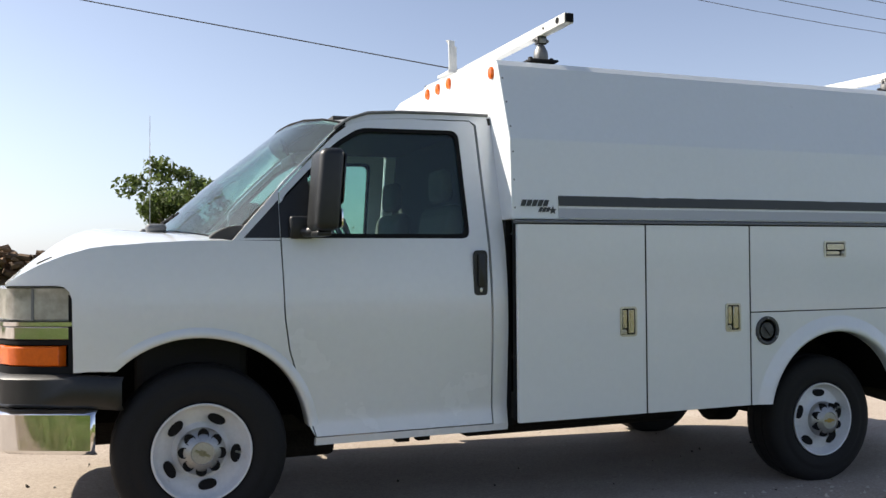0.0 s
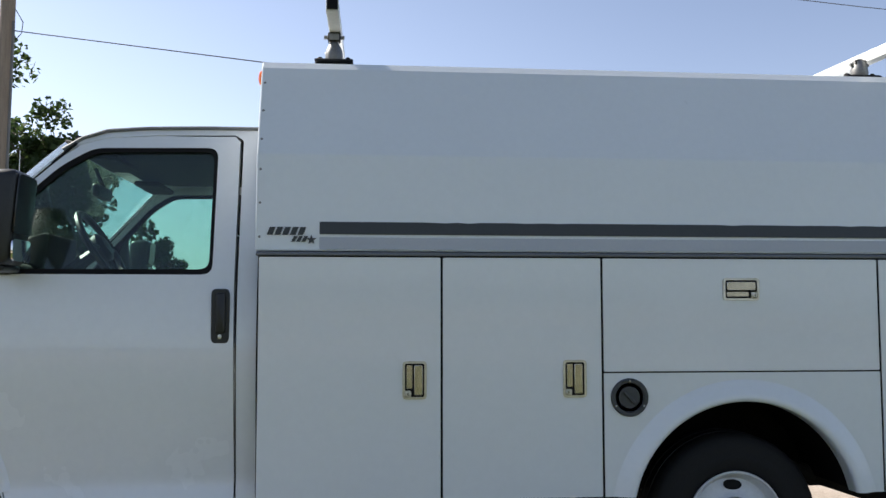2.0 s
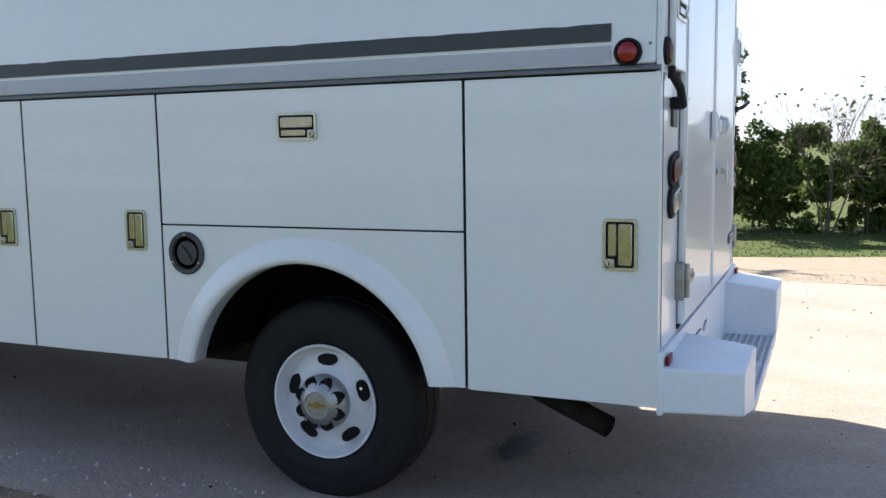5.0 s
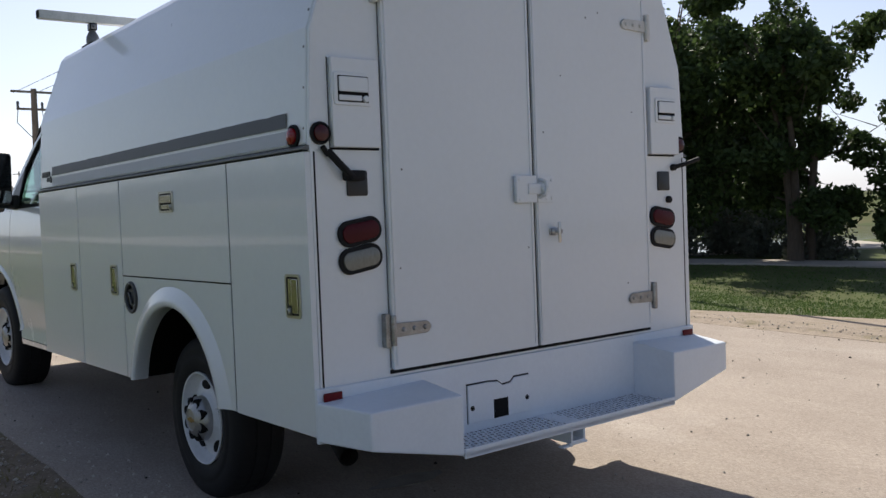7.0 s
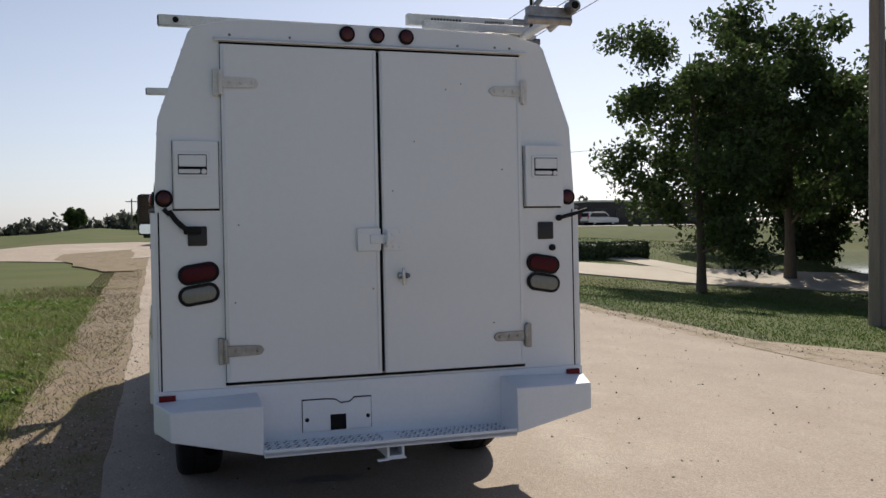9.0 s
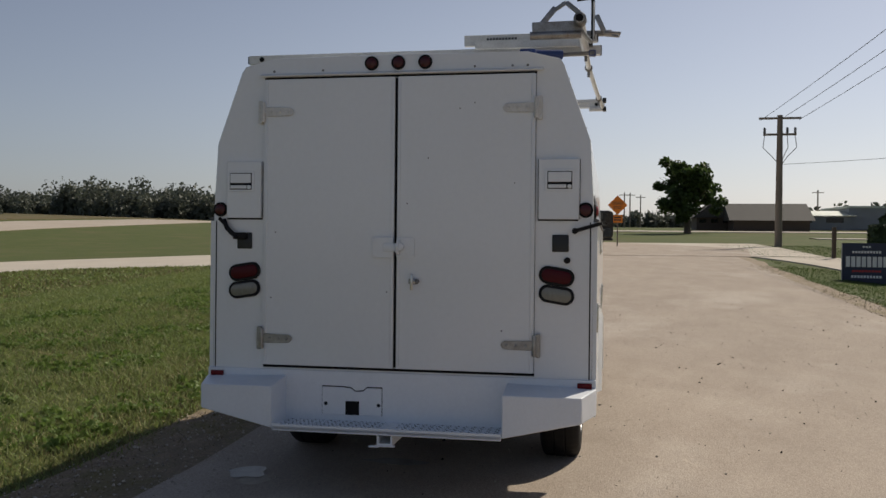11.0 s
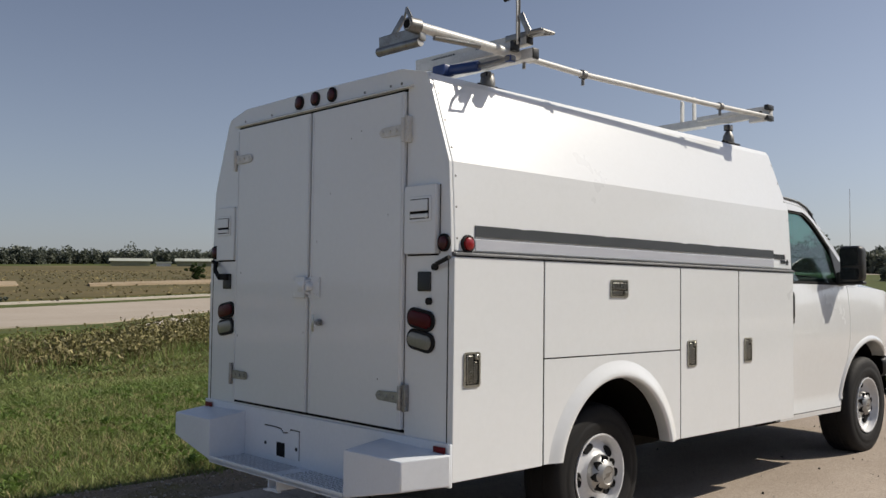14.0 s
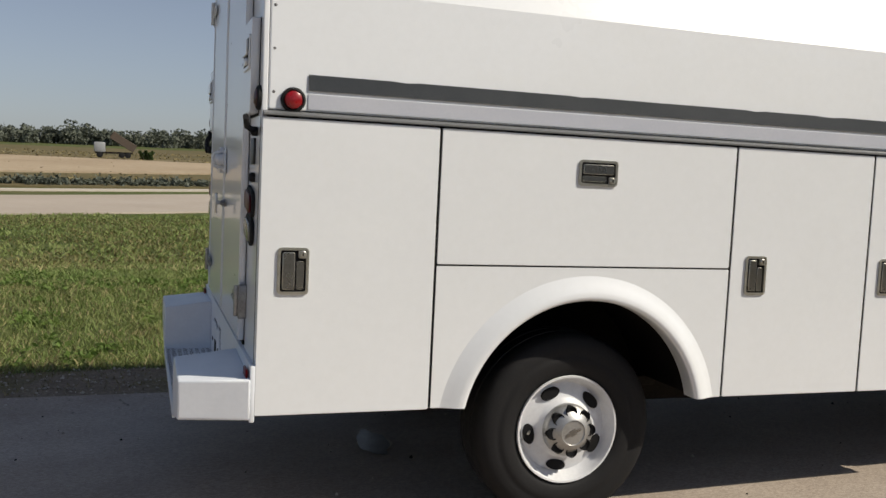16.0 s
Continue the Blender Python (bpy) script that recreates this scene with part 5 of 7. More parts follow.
# hood
b = Build()
rows = []
for i in range(15):
    t = i / 14
    row = []
    for j in range(25):
        u = -1 + 2 * j / 24
        xs = -0.845 + t * 0.945
        x = xs - (1 - t) * (0.03 * (1 - abs(u) ** 2.2)) - t * 0.285 * (1 - abs(u) ** 2.4)
        edge = side_y(xs, top_z(xs))
        y = u * edge
        z = top_z(xs) + 0.086 * (1 - abs(u) ** 2.6) * (0.35 + 0.65 * sm(0, 0.5, t)) * (1 - 0.46 * sm(0.55, 1.0, t)) - 0.02 * (1 - t) * (1 - u * u) + 0.012 * sm(0.35, 0.62, abs(u)) * (1 - sm(0.75, 1.0, abs(u))) * t
        row.append((x, y, z))
    rows.append(row)
b.grid(rows, thick=(0, 0, -0.015))
hood = part("hood", b, CABPAINT, van, "white hood", sharp=50)
for s in (-1, 1):
    b = Build()
    b.tube([(xs, s * (side_y(xs, top_z(xs)) * 0.93), top_z(xs) + 0.0065 + 0.086 * (1 - 0.93 ** 2.6) * (0.35 + 0.65 * sm(0, 0.5, (xs + 0.845) / 0.945))) for xs in (-0.72, -0.69, -0.66)], 0.0025, 6)
    part("hood_gap", b, SEAL, hood)


def front_strip(name, ya, yb, z0, z1, out, thick, mat, parent, label, round_=0.0, n=14, sides=(-1, 1), rear=None):
    """A band that follows the nose's plan from the half-width ya to yb."""
    for s in sides:
        pts = []
        for i in range(n + 1):
            y = ya + (yb - ya) * i / n
            pts.append((nose(y), y))
        if rear:
            pts += [(rear[0] * k / 3 + pts[-1][0] * (1 - k / 3), rear[1] * k / 3 + pts[-1][1] * (1 - k / 3)) for k in range(1, 4)] if yb >= 0.9 else []
        bb = Build()
        rows = []
        for z, o in ((z0, out - round_), (z0 + round_, out), (z1 - round_, out), (z1, out - round_)) if round_ else ((z0, out), (z1, out)):
            rows.append([(x - o * (0.9 if y < 0.8 else 0.5), s * (y + o * (0.2 if y < 0.7 else 0.9)), z) for x, y in pts])
        bb.grid(rows, thick=(thick, -s * thick * 0.6, 0))
        part(name, bb, mat, parent, label, sharp=45)


b = Build()
b.box((-0.86, -0.60, 0.42), (-0.70, 0.60, 1.12))
b.box((-0.72, -0.74, 0.42), (-0.60, 0.74, 1.11))
front = part("nose_frame", b, SEAL, van, "dark structure behind the grille")
front_strip("bumper_chrome", 0.0, 0.915, 0.421, 0.612, 0.035, 0.02, CHROME, van, "chrome front bumper", 0.02, rear=(-0.485, 0.94))
front_strip("bumper_pad", 0.0, 0.915, 0.616, 0.760, 0.028, 0.03, PLASTIC, van, "black plastic bumper pad", 0.02, rear=(-0.385, 0.955))
front_strip("headlamp", 0.50, 0.9125, 0.985, 1.139, 0.0, 0.03, LAMPGLASS, van, "yellowed plastic headlamp", 0.012)
front_strip("chrome_strip", 0.0, 0.9115, 0.966, 0.984, 0.006, 0.02, CHROME, van, "thin chrome strip")
front_strip("lower_lamp", 0.50, 0.9115, 0.905, 0.965, 0.0, 0.02, CHROME, van, "mirror-bright lower lamp band", 0.006)
front_strip("lamp_gap", 0.0, 0.905, 0.886, 0.904, -0.004, 0.02, SEAL, van, "black band")
front_strip("turn_signal", 0.50, 0.888, 0.792, 0.880, 0.0, 0.03, AMBER, van, "amber turn signal", 0.008)
front_strip("lower_trim", 0.0, 0.912, 0.760, 0.792, -0.002, 0.02, SEAL, van, "black band under the lamps")
front_strip("lamp_edge", 0.905, 0.918, 0.762, 1.10, 0.001, 0.02, SEAL, van, "black edge round the lamps", n=2)
for z in (0.80, 0.835, 0.87, 1.02, 1.055, 1.09):
    front_strip("grille_bar", 0.0, 0.49, z - 0.009, z + 0.009, -0.01, 0.02, PLASTIC, van, "black grille bar", n=8)
front_strip("lamp_divider", 0.835, 0.841, 0.99, 1.134, 0.003, 0.01, GREYPLASTIC, van, "upright rib in the headlamp", n=2)
front_strip("grille_chrome", 0.0, 0.49, 0.905, 0.965, 0.004, 0.02, CHROME, van, "chrome grille crossbar", 0.01, n=8)

# windshield, roof, rear wall
WB = [(0.105, 0.885, 1.364), (0.0, 0.74, 1.388), (-0.10, 0.5, 1.410), (-0.150, 0.25, 1.420), (-0.165, 0.0, 1.422)]
WT = [(0.655, 0.812, 1.935), (0.575, 0.70, 1.966), (0.520, 0.5, 1.988), (0.492, 0.25, 2.000), (0.484, 0.0, 2.004)]
half_rows = []
for p, q in zip(WB, WT):
    p, q = Vector(p), Vector(q)
    row = [p.lerp(q, k / 8) + Vector((-0.012, 0, 0.012)) * math.sin(math.pi * k / 8) for k in range(9)]
    half_rows.append(row)
full = [[Vector((v.x, -v.y, v.z)) for v in row] for row in half_rows] + [row for row in half_rows[-2::-1]]
b = Build()
b.grid(full, thick=(0.004, 0, -0.003))
ws = part("windshield", b, WINDSHIELD, van, "large raked windshield", sharp=60)
ws.visible_shadow = False
b = Build()
for k in (0, 8):
    b.tube([row[k] for row in full], 0.006, 6)
for row in (full[0], full[-1]):
    b.tube(row, 0.007, 6)
part("windshield_seal", b, SEAL, ws, "black windshield seal")
b = Build()
b.grid([[(x - 0.16 - 0.03 * (1 - abs(y) / 0.9), y, z - 0.012) for x, y, z in [(v[0].x, v[0].y, v[0].z) for v in full]], [(v[0].x + 0.01, v[0].y, v[0].z + 0.004) for v in full]], thick=(0, 0, -0.02))
cowl = part("cowl", b, PLASTIC, van, "black cowl panel")
for y0, y1 in ((0.62, 0.05), (-0.10, -0.68)):
    b = Build()
    b.tube([(-0.19, y0, 1.425), (-0.155, (y0 + y1) / 2, 1.455), (-0.12, y1, 1.478)], 0.007, 6)
    b.tube([(-0.17, y0 - 0.08, 1.435), (-0.10, y1 - 0.02, 1.490)], 0.006, 6)
    b.lathe([(0.018, 0), (0.018, 0.03), (0.006, 0.035)], "z", (-0.20, y0, 1.410), 10)
    part("wiper", b, SEAL, van, "black windshield wiper")
for y, z in ((0.30, 1.420), (-0.45, 1.415)):
    b = Build()
    b.box((-0.24, y - 0.07, z - 0.01), (-0.14, y + 0.07, z + 0.035), 0.02, 3)
    part("washer_cover", b, GREYPLASTIC, cowl)
rows = []
for i in range(11):
    t = i / 10
    row = []
    for j in range(21):
        u = -1 + 2 * j / 20
        xf = float(np.interp(abs(u), (0, 0.3, 0.6, 0.85, 1), (0.484, 0.492, 0.520, 0.575, 0.660)))
        x = xf + (1.485 - xf) * t
        zf = float(np.interp(abs(u), (0, 0.3, 0.6, 0.85, 1), (2.008, 2.004, 1.992, 1.968, 1.942)))
        zr = 2.052 - 0.048 * abs(u) ** 3
        z = zf + (zr - zf) * (1 - (1 - t) ** 3.2)
        zs = min(z, 2.012)
        row.append((x, u * (side_y(x, max(1.94, zs)) - 0.002), z))
    rows.append(row)
b = Build()
b.grid(rows, thick=(0, 0, -0.02))
part("cab_roof", b, CABPAINT, van, "white cab roof", sharp=50)
b = Build()
b.prism([(-0.93, 0.45), (0.93, 0.45), (0.93, 1.35), (0.79, 2.0), (0.6, 2.04), (-0.6, 2.04), (-0.79, 2.0), (-0.93, 1.35)], "x", 1.468, 1.484)
part("cab_rear_wall", b, TRIM, van, "dark trim on the cab's rear wall")
b = Build()
b.box((0.56, -0.93, 0.46), (1.47, 0.93, 0.52))
b.box((-0.30, -0.60, 0.50), (0.22, 0.60, 1.20), 0.04)
part("cab_floor", b, TRIM, van, "dark cab floor and engine cover")
b = Build()
b.prism(rounded([(0.10, 0.95), (0.48, 1.00), (0.52, 1.25), (0.44, 1.425), (0.10, 1.43), (0.0, 1.37)], 0.05, 4), "y", -0.90, 0.90, bevel=0.01)
b.prism(rounded([(0.34, 1.40), (0.47, 1.40), (0.49, 1.575), (0.31, 1.52)], 0.04, 4), "y", -0.62, -0.22, bevel=0.01)
part("dashboard", b, TRIM, van, "grey dashboard with instrument hood")
mm = Matrix.Translation((0.665, -0.43, 1.51)) @ Matrix.Rotation(radians(-32), 4, "Y")
b = Build()
ring = [mm @ Vector((0, 0.19 * math.cos(a), 0.19 * math.sin(a))) for a in [2 * math.pi * k / 28 for k in range(29)]]
b.tube(ring, 0.016, 8, caps=False)
b.lathe([(0.07, -0.02), (0.075, 0.01), (0.05, 0.03), (0.005, 0.035)], "x", (0, 0, 0), 18)
for v in b.bm.verts[-72:]:
    v.co = mm @ v.co
for a in (0, 180, 270):
    b.tube([mm @ Vector((0, 0, 0)), mm @ Vector((0, 0.18 * math.cos(radians(a)), 0.18 * math.sin(radians(a))))], 0.014, 6)
b.tube([mm @ Vector((0, 0, 0)), (0.42, -0.43, 1.33)], 0.03, 8)
part("steering_wheel", b, PLASTIC, van, "black steering wheel")
for y in (-0.44, 0.44):
    b = Build()
    b.box((0.72, y - 0.25, 0.78), (1.25, y + 0.25, 0.96), 0.06, 3)
    b.box((0.80, y - 0.20, 0.50), (1.20, y + 0.20, 0.80), 0.02)
    seat = part("seat", b, CLOTH, van, "grey cloth cab seat", sharp=60)
    b = Build()
    b.box((1.16, y - 0.24, 0.92), (1.30, y + 0.24, 1.56), 0.06, 3)
    for v in b.bm.verts:
        v.co.x += 0.16 * (v.co.z - 0.92)
    part("backrest", b, CLOTH, seat, sharp=60)
    b = Build()
    b.box((1.27, y - 0.12, 1.58), (1.37, y + 0.12, 1.76), 0.04, 3)
    part("headrest", b, CLOTH, seat, sharp=60)
b = Build()
b.box((0.52, -0.13, 1.795), (0.555, 0.13, 1.86), 0.014, 3)
b.tube([(0.54, 0, 1.86), (0.50, 0, 1.955)], 0.010, 6)
part("interior_mirror", b, PLASTIC, van, "rear-view mirror inside the cab")
b = Build()
b.box((0.62, -0.72, 1.965), (1.46, 0.72, 1.985))
for s in (-1, 1):
    b.box((0.64, s * 0.42 - 0.2, 1.90), (0.78, s * 0.42 + 0.2, 1.925), 0.01)
part("headliner", b, TRIM, van, "grey headliner and sun visors")
b = Build()
b.box((0.16, -0.42, 1.431), (0.30, -0.20, 1.436))
b.box((0.14, -0.72, 1.431), (0.28, -0.60, 1.437))
part("dash_papers", b, PAPER, van, "papers lying on the dashboard")
b = Build()
b.tube([(-0.15, 0.79, 1.345), (-0.15, 0.79, 1.38)], [0.018, 0.008], 10)
b.tube([(-0.15, 0.79, 1.37), (-0.148, 0.79, 2.18)], [0.0035, 0.002], 6)
part("antenna", b, STAINLESS, van, "thin whip antenna on the front wing")

for ob in set(bpy.data.objects) - before_cab:
    for v in ob.data.vertices:
        v.co.z += cab_lift(v.co.x)
        v.co.x += cab_shift(v.co.x)

# ---- ladder rack ----
def square_bar(b, p, q, w, h):
    p, q = Vector(p), Vector(q)
    d = q - p
    m = Matrix.Translation(p) @ d.to_track_quat("X", "Z").to_matrix().to_4x4()
    b.box((0, -w / 2, -h / 2), (d.length, w / 2, h / 2), 0.004, 2, m=m)


b = Build()
square_bar(b, (1.80, -1.097, 2.478), (1.83, 1.075, 2.500), 0.052, 0.052)
rackf = part("front_rack_bar", b, ALU, van, "white square rack crossbar")
b = Build()
for y in (-1.098,):
    b.box((1.779, y - 0.004, 2.457), (1.823, y + 0.003, 2.500))
part("end_cap", b, SEAL, rackf, "black tube end")
for r, x, y, z in ((0.017, 1.775, -1.02, 2.481), (0.008, 1.778, -0.86, 2.482), (0.017, 1.853, 1.01, 2.500)):
    b = Build()
    d = -0.003 if y < 0 else 0.003
    b.lathe([(r, 0), (r, d), (0.001, d)], "x", (x, y, z), 14)
    part("bolt_hole", b, SEAL, rackf)
b = Build()
square_bar(b, (4.335, -1.013, 2.412), (4.215, 1.070, 2.440), 0.052, 0.052)
rackr = part("rear_rack_bar", b, ALU, van, "white square rack crossbar")
b = Build()
b.box((4.312, -1.018, 2.391), (4.358, -1.010, 2.434))
part("end_cap", b, SEAL, rackr)
b = Build()
b.lathe([(0.015, 0), (0.015, 0.003), (0.001, 0.003)], "x", (4.358, -0.93, 2.414), 12)
part("bolt_hole", b, SEAL, rackr)
for x, y, z in ((1.80, -0.785, 2.30), (1.83, 0.765, 2.30), (4.25, -0.785, 2.285), (4.24, 0.775, 2.285)):
    b = Build()
    b.box((x - 0.085, y - 0.045, z + 0.015), (x + 0.085, y + 0.045, z + 0.028), 0.005)
    for dx in (-0.062, 0.062):
        b.lathe([(0.014, 0), (0.014, 0.012), (0.008, 0.018), (0.001, 0.018)], "z", (x + dx, y, z + 0.026), 10)
    b.mi = 1
    top = (2.452 if x < 3 else 2.388)
    b.lathe([(0.036, 0), (0.040, 0.02), (0.036, 0.05), (0.022, 0.078), (0.016, 0.085)], "z", (x, y, z + 0.026), 14)
    b.tube([(x, y, z + 0.10), (x, y, top)], 0.016, 10)
    b.box((x - 0.028, y - 0.022, top - 0.040), (x + 0.028, y + 0.022, top + 0.002), 0.006)
    b.tube([(x - 0.045, y, top - 0.018), (x + 0.045, y, top - 0.018)], 0.009, 8)
    part("rack_mount", b, [RUBBER, CAST], van, "cast rack mount on a black pad", sharp=45)
# drop-down mechanism on the passenger half of the rear bar
b = Build()
square_bar(b, (4.275, 0.287, 2.502), (4.235, 1.05, 2.512), 0.045, 0.060)
square_bar(b, (4.345, 0.36, 2.462), (4.300, 1.02, 2.470), 0.030, 0.045)
chan = part("slide_channel", b, ALU, van, "white aluminium slide channel of the ladder rack")
for x, y, z in ((4.235, 1.052, 2.512), (4.300, 1.022, 2.470), (4.215, 1.072, 2.440)):
    b = Build()
    b.box((x - 0.022, y - 0.020, z - 0.026), (x + 0.022, y + 0.004, z + 0.026), 0.003)
    part("end_cap", b, PLASTIC, chan, "black plastic end cap")
b = Build()
for i in range(10):
    b.box((4.2995, 0.42 + i * 0.018, 2.500), (4.3005, 0.432 + i * 0.018, 2.512))
    b.box((4.290, 0.74 + i * 0.012, 2.502), (4.2925, 0.748 + i * 0.012, 2.514))
part("channel_print", b, STRIPE, van, "worn dark print along the channel", kind="stuff")
b = Build()
b.tube([(4.46, 0.64, 2.378), (4.39, 0.86, 2.384)], 0.026, 12)
b.box((4.42, 0.63, 2.350), (4.49, 0.72, 2.404), 0.008)
b.mi = 1
b.tube([(4.39, 0.86, 2.384), (4.35, 1.02, 2.398)], 0.011, 8)
b.box((4.325, 1.005, 2.380), (4.365, 1.045, 2.414), 0.006)
part("damper", b, [BLUE, CAST], van, "blue hydraulic damper under the rack")
b = Build()
b.tube([(4.955, 0.974, 2.447), (4.50, 0.977, 2.445), (4.15, 0.985, 2.440)], 0.024, 14)
b.tube([(4.22, 0.985, 2.440), (3.74, 0.990, 2.434), (2.6, 1.03, 2.452), (1.815, 1.062, 2.472)], 0.016, 12)
swing = part("rotation_tube", b, ALU, van, "long white rotating tube along the roof edge", sharp=50)
for x, y, z in ((3.74, 0.990, 2.434), (2.42, 1.035, 2.458), (4.20, 0.985, 2.440)):
    b = Build()
    b.lathe([(0.021, -0.018), (0.024, -0.015), (0.024, 0.015), (0.021, 0.018)], "x", (x, y, z), 14)
    b.tube([(x, y, z - 0.025), (x, y, z - 0.058)], 0.009, 8)
    part("clamp", b, CAST, swing, "dark clamp")
b = Build()
b.lathe([(0.026, -0.010), (0.034, -0.008), (0.031, 0.050), (0.026, 0.055)], "x", (4.90, 0.975, 2.447), 16)
part("tube_collar", b, CAST, swing, "dark steel collar at the tube's end")
b = Build()
b.lathe([(0.020, 0.0), (0.020, 0.003), (0.002, 0.003)], "x", (4.955, 0.974, 2.447), 16)
part("tube_end", b, SEAL, swing, "dark open end of the tube")
# crank arm and handle block at the tube's rear end
b = Build()
square_bar(b, (4.93, 0.974, 2.475), (4.90, 0.905, 2.540), 0.008, 0.026)
square_bar(b, (4.90, 0.905, 2.540), (4.865, 0.850, 2.515), 0.008, 0.024)
square_bar(b, (4.865, 0.850, 2.525), (4.88, 0.775, 2.430), 0.010, 0.030)
square_bar(b, (4.90, 0.735, 2.410), (4.87, 0.985, 2.420), 0.040, 0.062)
b.tube([(4.91, 0.725, 2.374), (4.88, 0.98, 2.382)], 0.021, 12)
b.tube([(4.80, 0.98, 2.415), (4.55, 1.02, 2.418)], 0.012, 8)
part("crank_arm", b, GALV, van, "white crank arm with a round handle", sharp=45)
# ladder hooks and end loop at the rear
b = Build()
square_bar(b, (4.300, 1.030, 2.475), (4.300, 1.030, 2.700), 0.008, 0.016)
hook = part("ladder_hook", b, ALU, van, "slim ladder hook with a black rubber cover")
b = Build()
b.tube([(4.292, 1.026, 2.49), (4.292, 1.026, 2.700), (4.291, 1.020, 2.718), (4.290, 1.005, 2.724), (4.290, 0.935, 2.716)], 0.0115, 8)
part("rubber_edge", b, RUBBER, hook, "black rubber cover")
b = Build()
square_bar(b, (4.285, 1.095, 2.515), (4.295, 1.045, 2.625), 0.010, 0.030)
square_bar(b, (4.255, 0.92, 2.528), (4.230, 1.13, 2.535), 0.035, 0.030)
loop = [(4.245, 1.03, 2.536), (4.30, 1.12, 2.520), (4.285, 1.175, 2.520), (4.20, 1.170, 2.522), (4.205, 1.05, 2.536)]
b.tube(loop, 0.009, 8)
part("end_loop", b, GALV, van, "bent metal loop at the rack's end")
b = Build()
for y in (0.345, 0.485):
    square_bar(b, (1.735 + (y - 0.345) * 0.5, y, 2.48), (1.735 + (y - 0.345) * 0.5, y, 2.695), 0.012, 0.042)
square_bar(b, (1.80, 0.485, 2.690), (1.72, 0.365, 2.700), 0.03, 0.010)
b.box((1.70, 0.32, 2.478), (1.84, 0.52, 2.496), 0.004)
part("ladder_stop", b, ALU, van, "two white upright ladder stops on the front bar")
b = Build()
square_bar(b, (1.86, 0.55, 2.515), (1.84, 1.085, 2.528), 0.045, 0.030)
square_bar(b, (1.88, 0.95, 2.452), (1.87, 1.085, 2.456), 0.04, 0.03)
slide = part("front_slide", b, ALU, van, "white slide channel on the front bar")
for z0, z1 in ((2.512, 2.545), (2.440, 2.474)):
    b = Build()
    b.box((1.816, 1.060, z0), (1.898, 1.090, z1), 0.004)
    part("end_cap", b, PLASTIC, slide, "black plastic end cap")

# ---- ground cover ----
def scatter(rng, n, x0, x1, y0, y1):
    return rng.uniform(x0, x1, n), rng.uniform(y0, y1, n)


def blades(name, n, box, tall, wide, mat, seed, label, lean=0.5, keep=None):
    """Single grass blades, each a bent sliver of two triangles."""
    rng = np.random.default_rng(seed)
    x, y = scatter(rng, n, *box)
    if keep:
        ok = np.array([keep(a, c, r) for a, c, r in zip(x, y, rng.random(n))])
        x, y = x[ok], y[ok]
    n = len(x)
    z = np.array([land(a, c) for a, c in zip(x, y)]) - 0.01
    turn = rng.uniform(0, 2 * np.pi, n)
    patch = np.array([noise.noise((a * 0.8, c * 0.8, 5.0)) for a, c in zip(x, y)])
    h = tall * rng.uniform(0.45, 1.25, n) * (1 + 0.5 * patch)
    w = wide * rng.uniform(0.6, 1.3, n)
    lx, ly = rng.normal(0, lean, n) * h, rng.normal(0, lean, n) * h
    dx, dy = np.cos(turn) * w / 2, np.sin(turn) * w / 2
    v = np.empty((n, 5, 3))
    v[:, 0] = np.stack([x - dx, y - dy, z], 1)
    v[:, 1] = np.stack([x + dx, y + dy, z], 1)
    v[:, 2] = np.stack([x + dx * 0.8 + lx * 0.4, y + dy * 0.8 + ly * 0.4, z + h * 0.6], 1)
    v[:, 3] = np.stack([x - dx * 0.8 + lx * 0.4, y - dy * 0.8 + ly * 0.4, z + h * 0.6], 1)
    v[:, 4] = np.stack([x + lx, y + ly, z + h], 1)
    k = (np.arange(n) * 5)[:, None]
    quads = (k + np.array([[0, 1, 2, 3]])).tolist()
    tris = (k + np.array([[3, 2, 4]])).tolist()
    return cloud(name, v.reshape(-1, 3).tolist(), quads + tris, mat, None, label, "grass", "stuff")


def inside(poly, a, c):
    hit = False
    for (x0, y0), (x1, y1) in zip(poly, poly[1:] + poly[:1]):
        if (y0 > c) != (y1 > c) and a < x0 + (c - y0) * (x1 - x0) / (y1 - y0):
            hit = not hit
    return hit


def off_road(a, c, r):
    return not inside(CROSS_A + CROSS_B[::-1], a, c) and not inside(HIGH_A + HIGH_B[::-1], a, c)


def edge_keep(a, c, r):
    e = -2.0 + 0.16 * noise.noise((a * 0.9, 0, 2)) + 0.10 * noise.noise((a * 3, 1, 2))
    return c < e - 0.25 * r * r and (a < 9 or r * 6 > a - 9)


def tuft_keep(a, c, r):
    return noise.noise((a * 1.3, c * 1.3, 9.0)) > 0.05


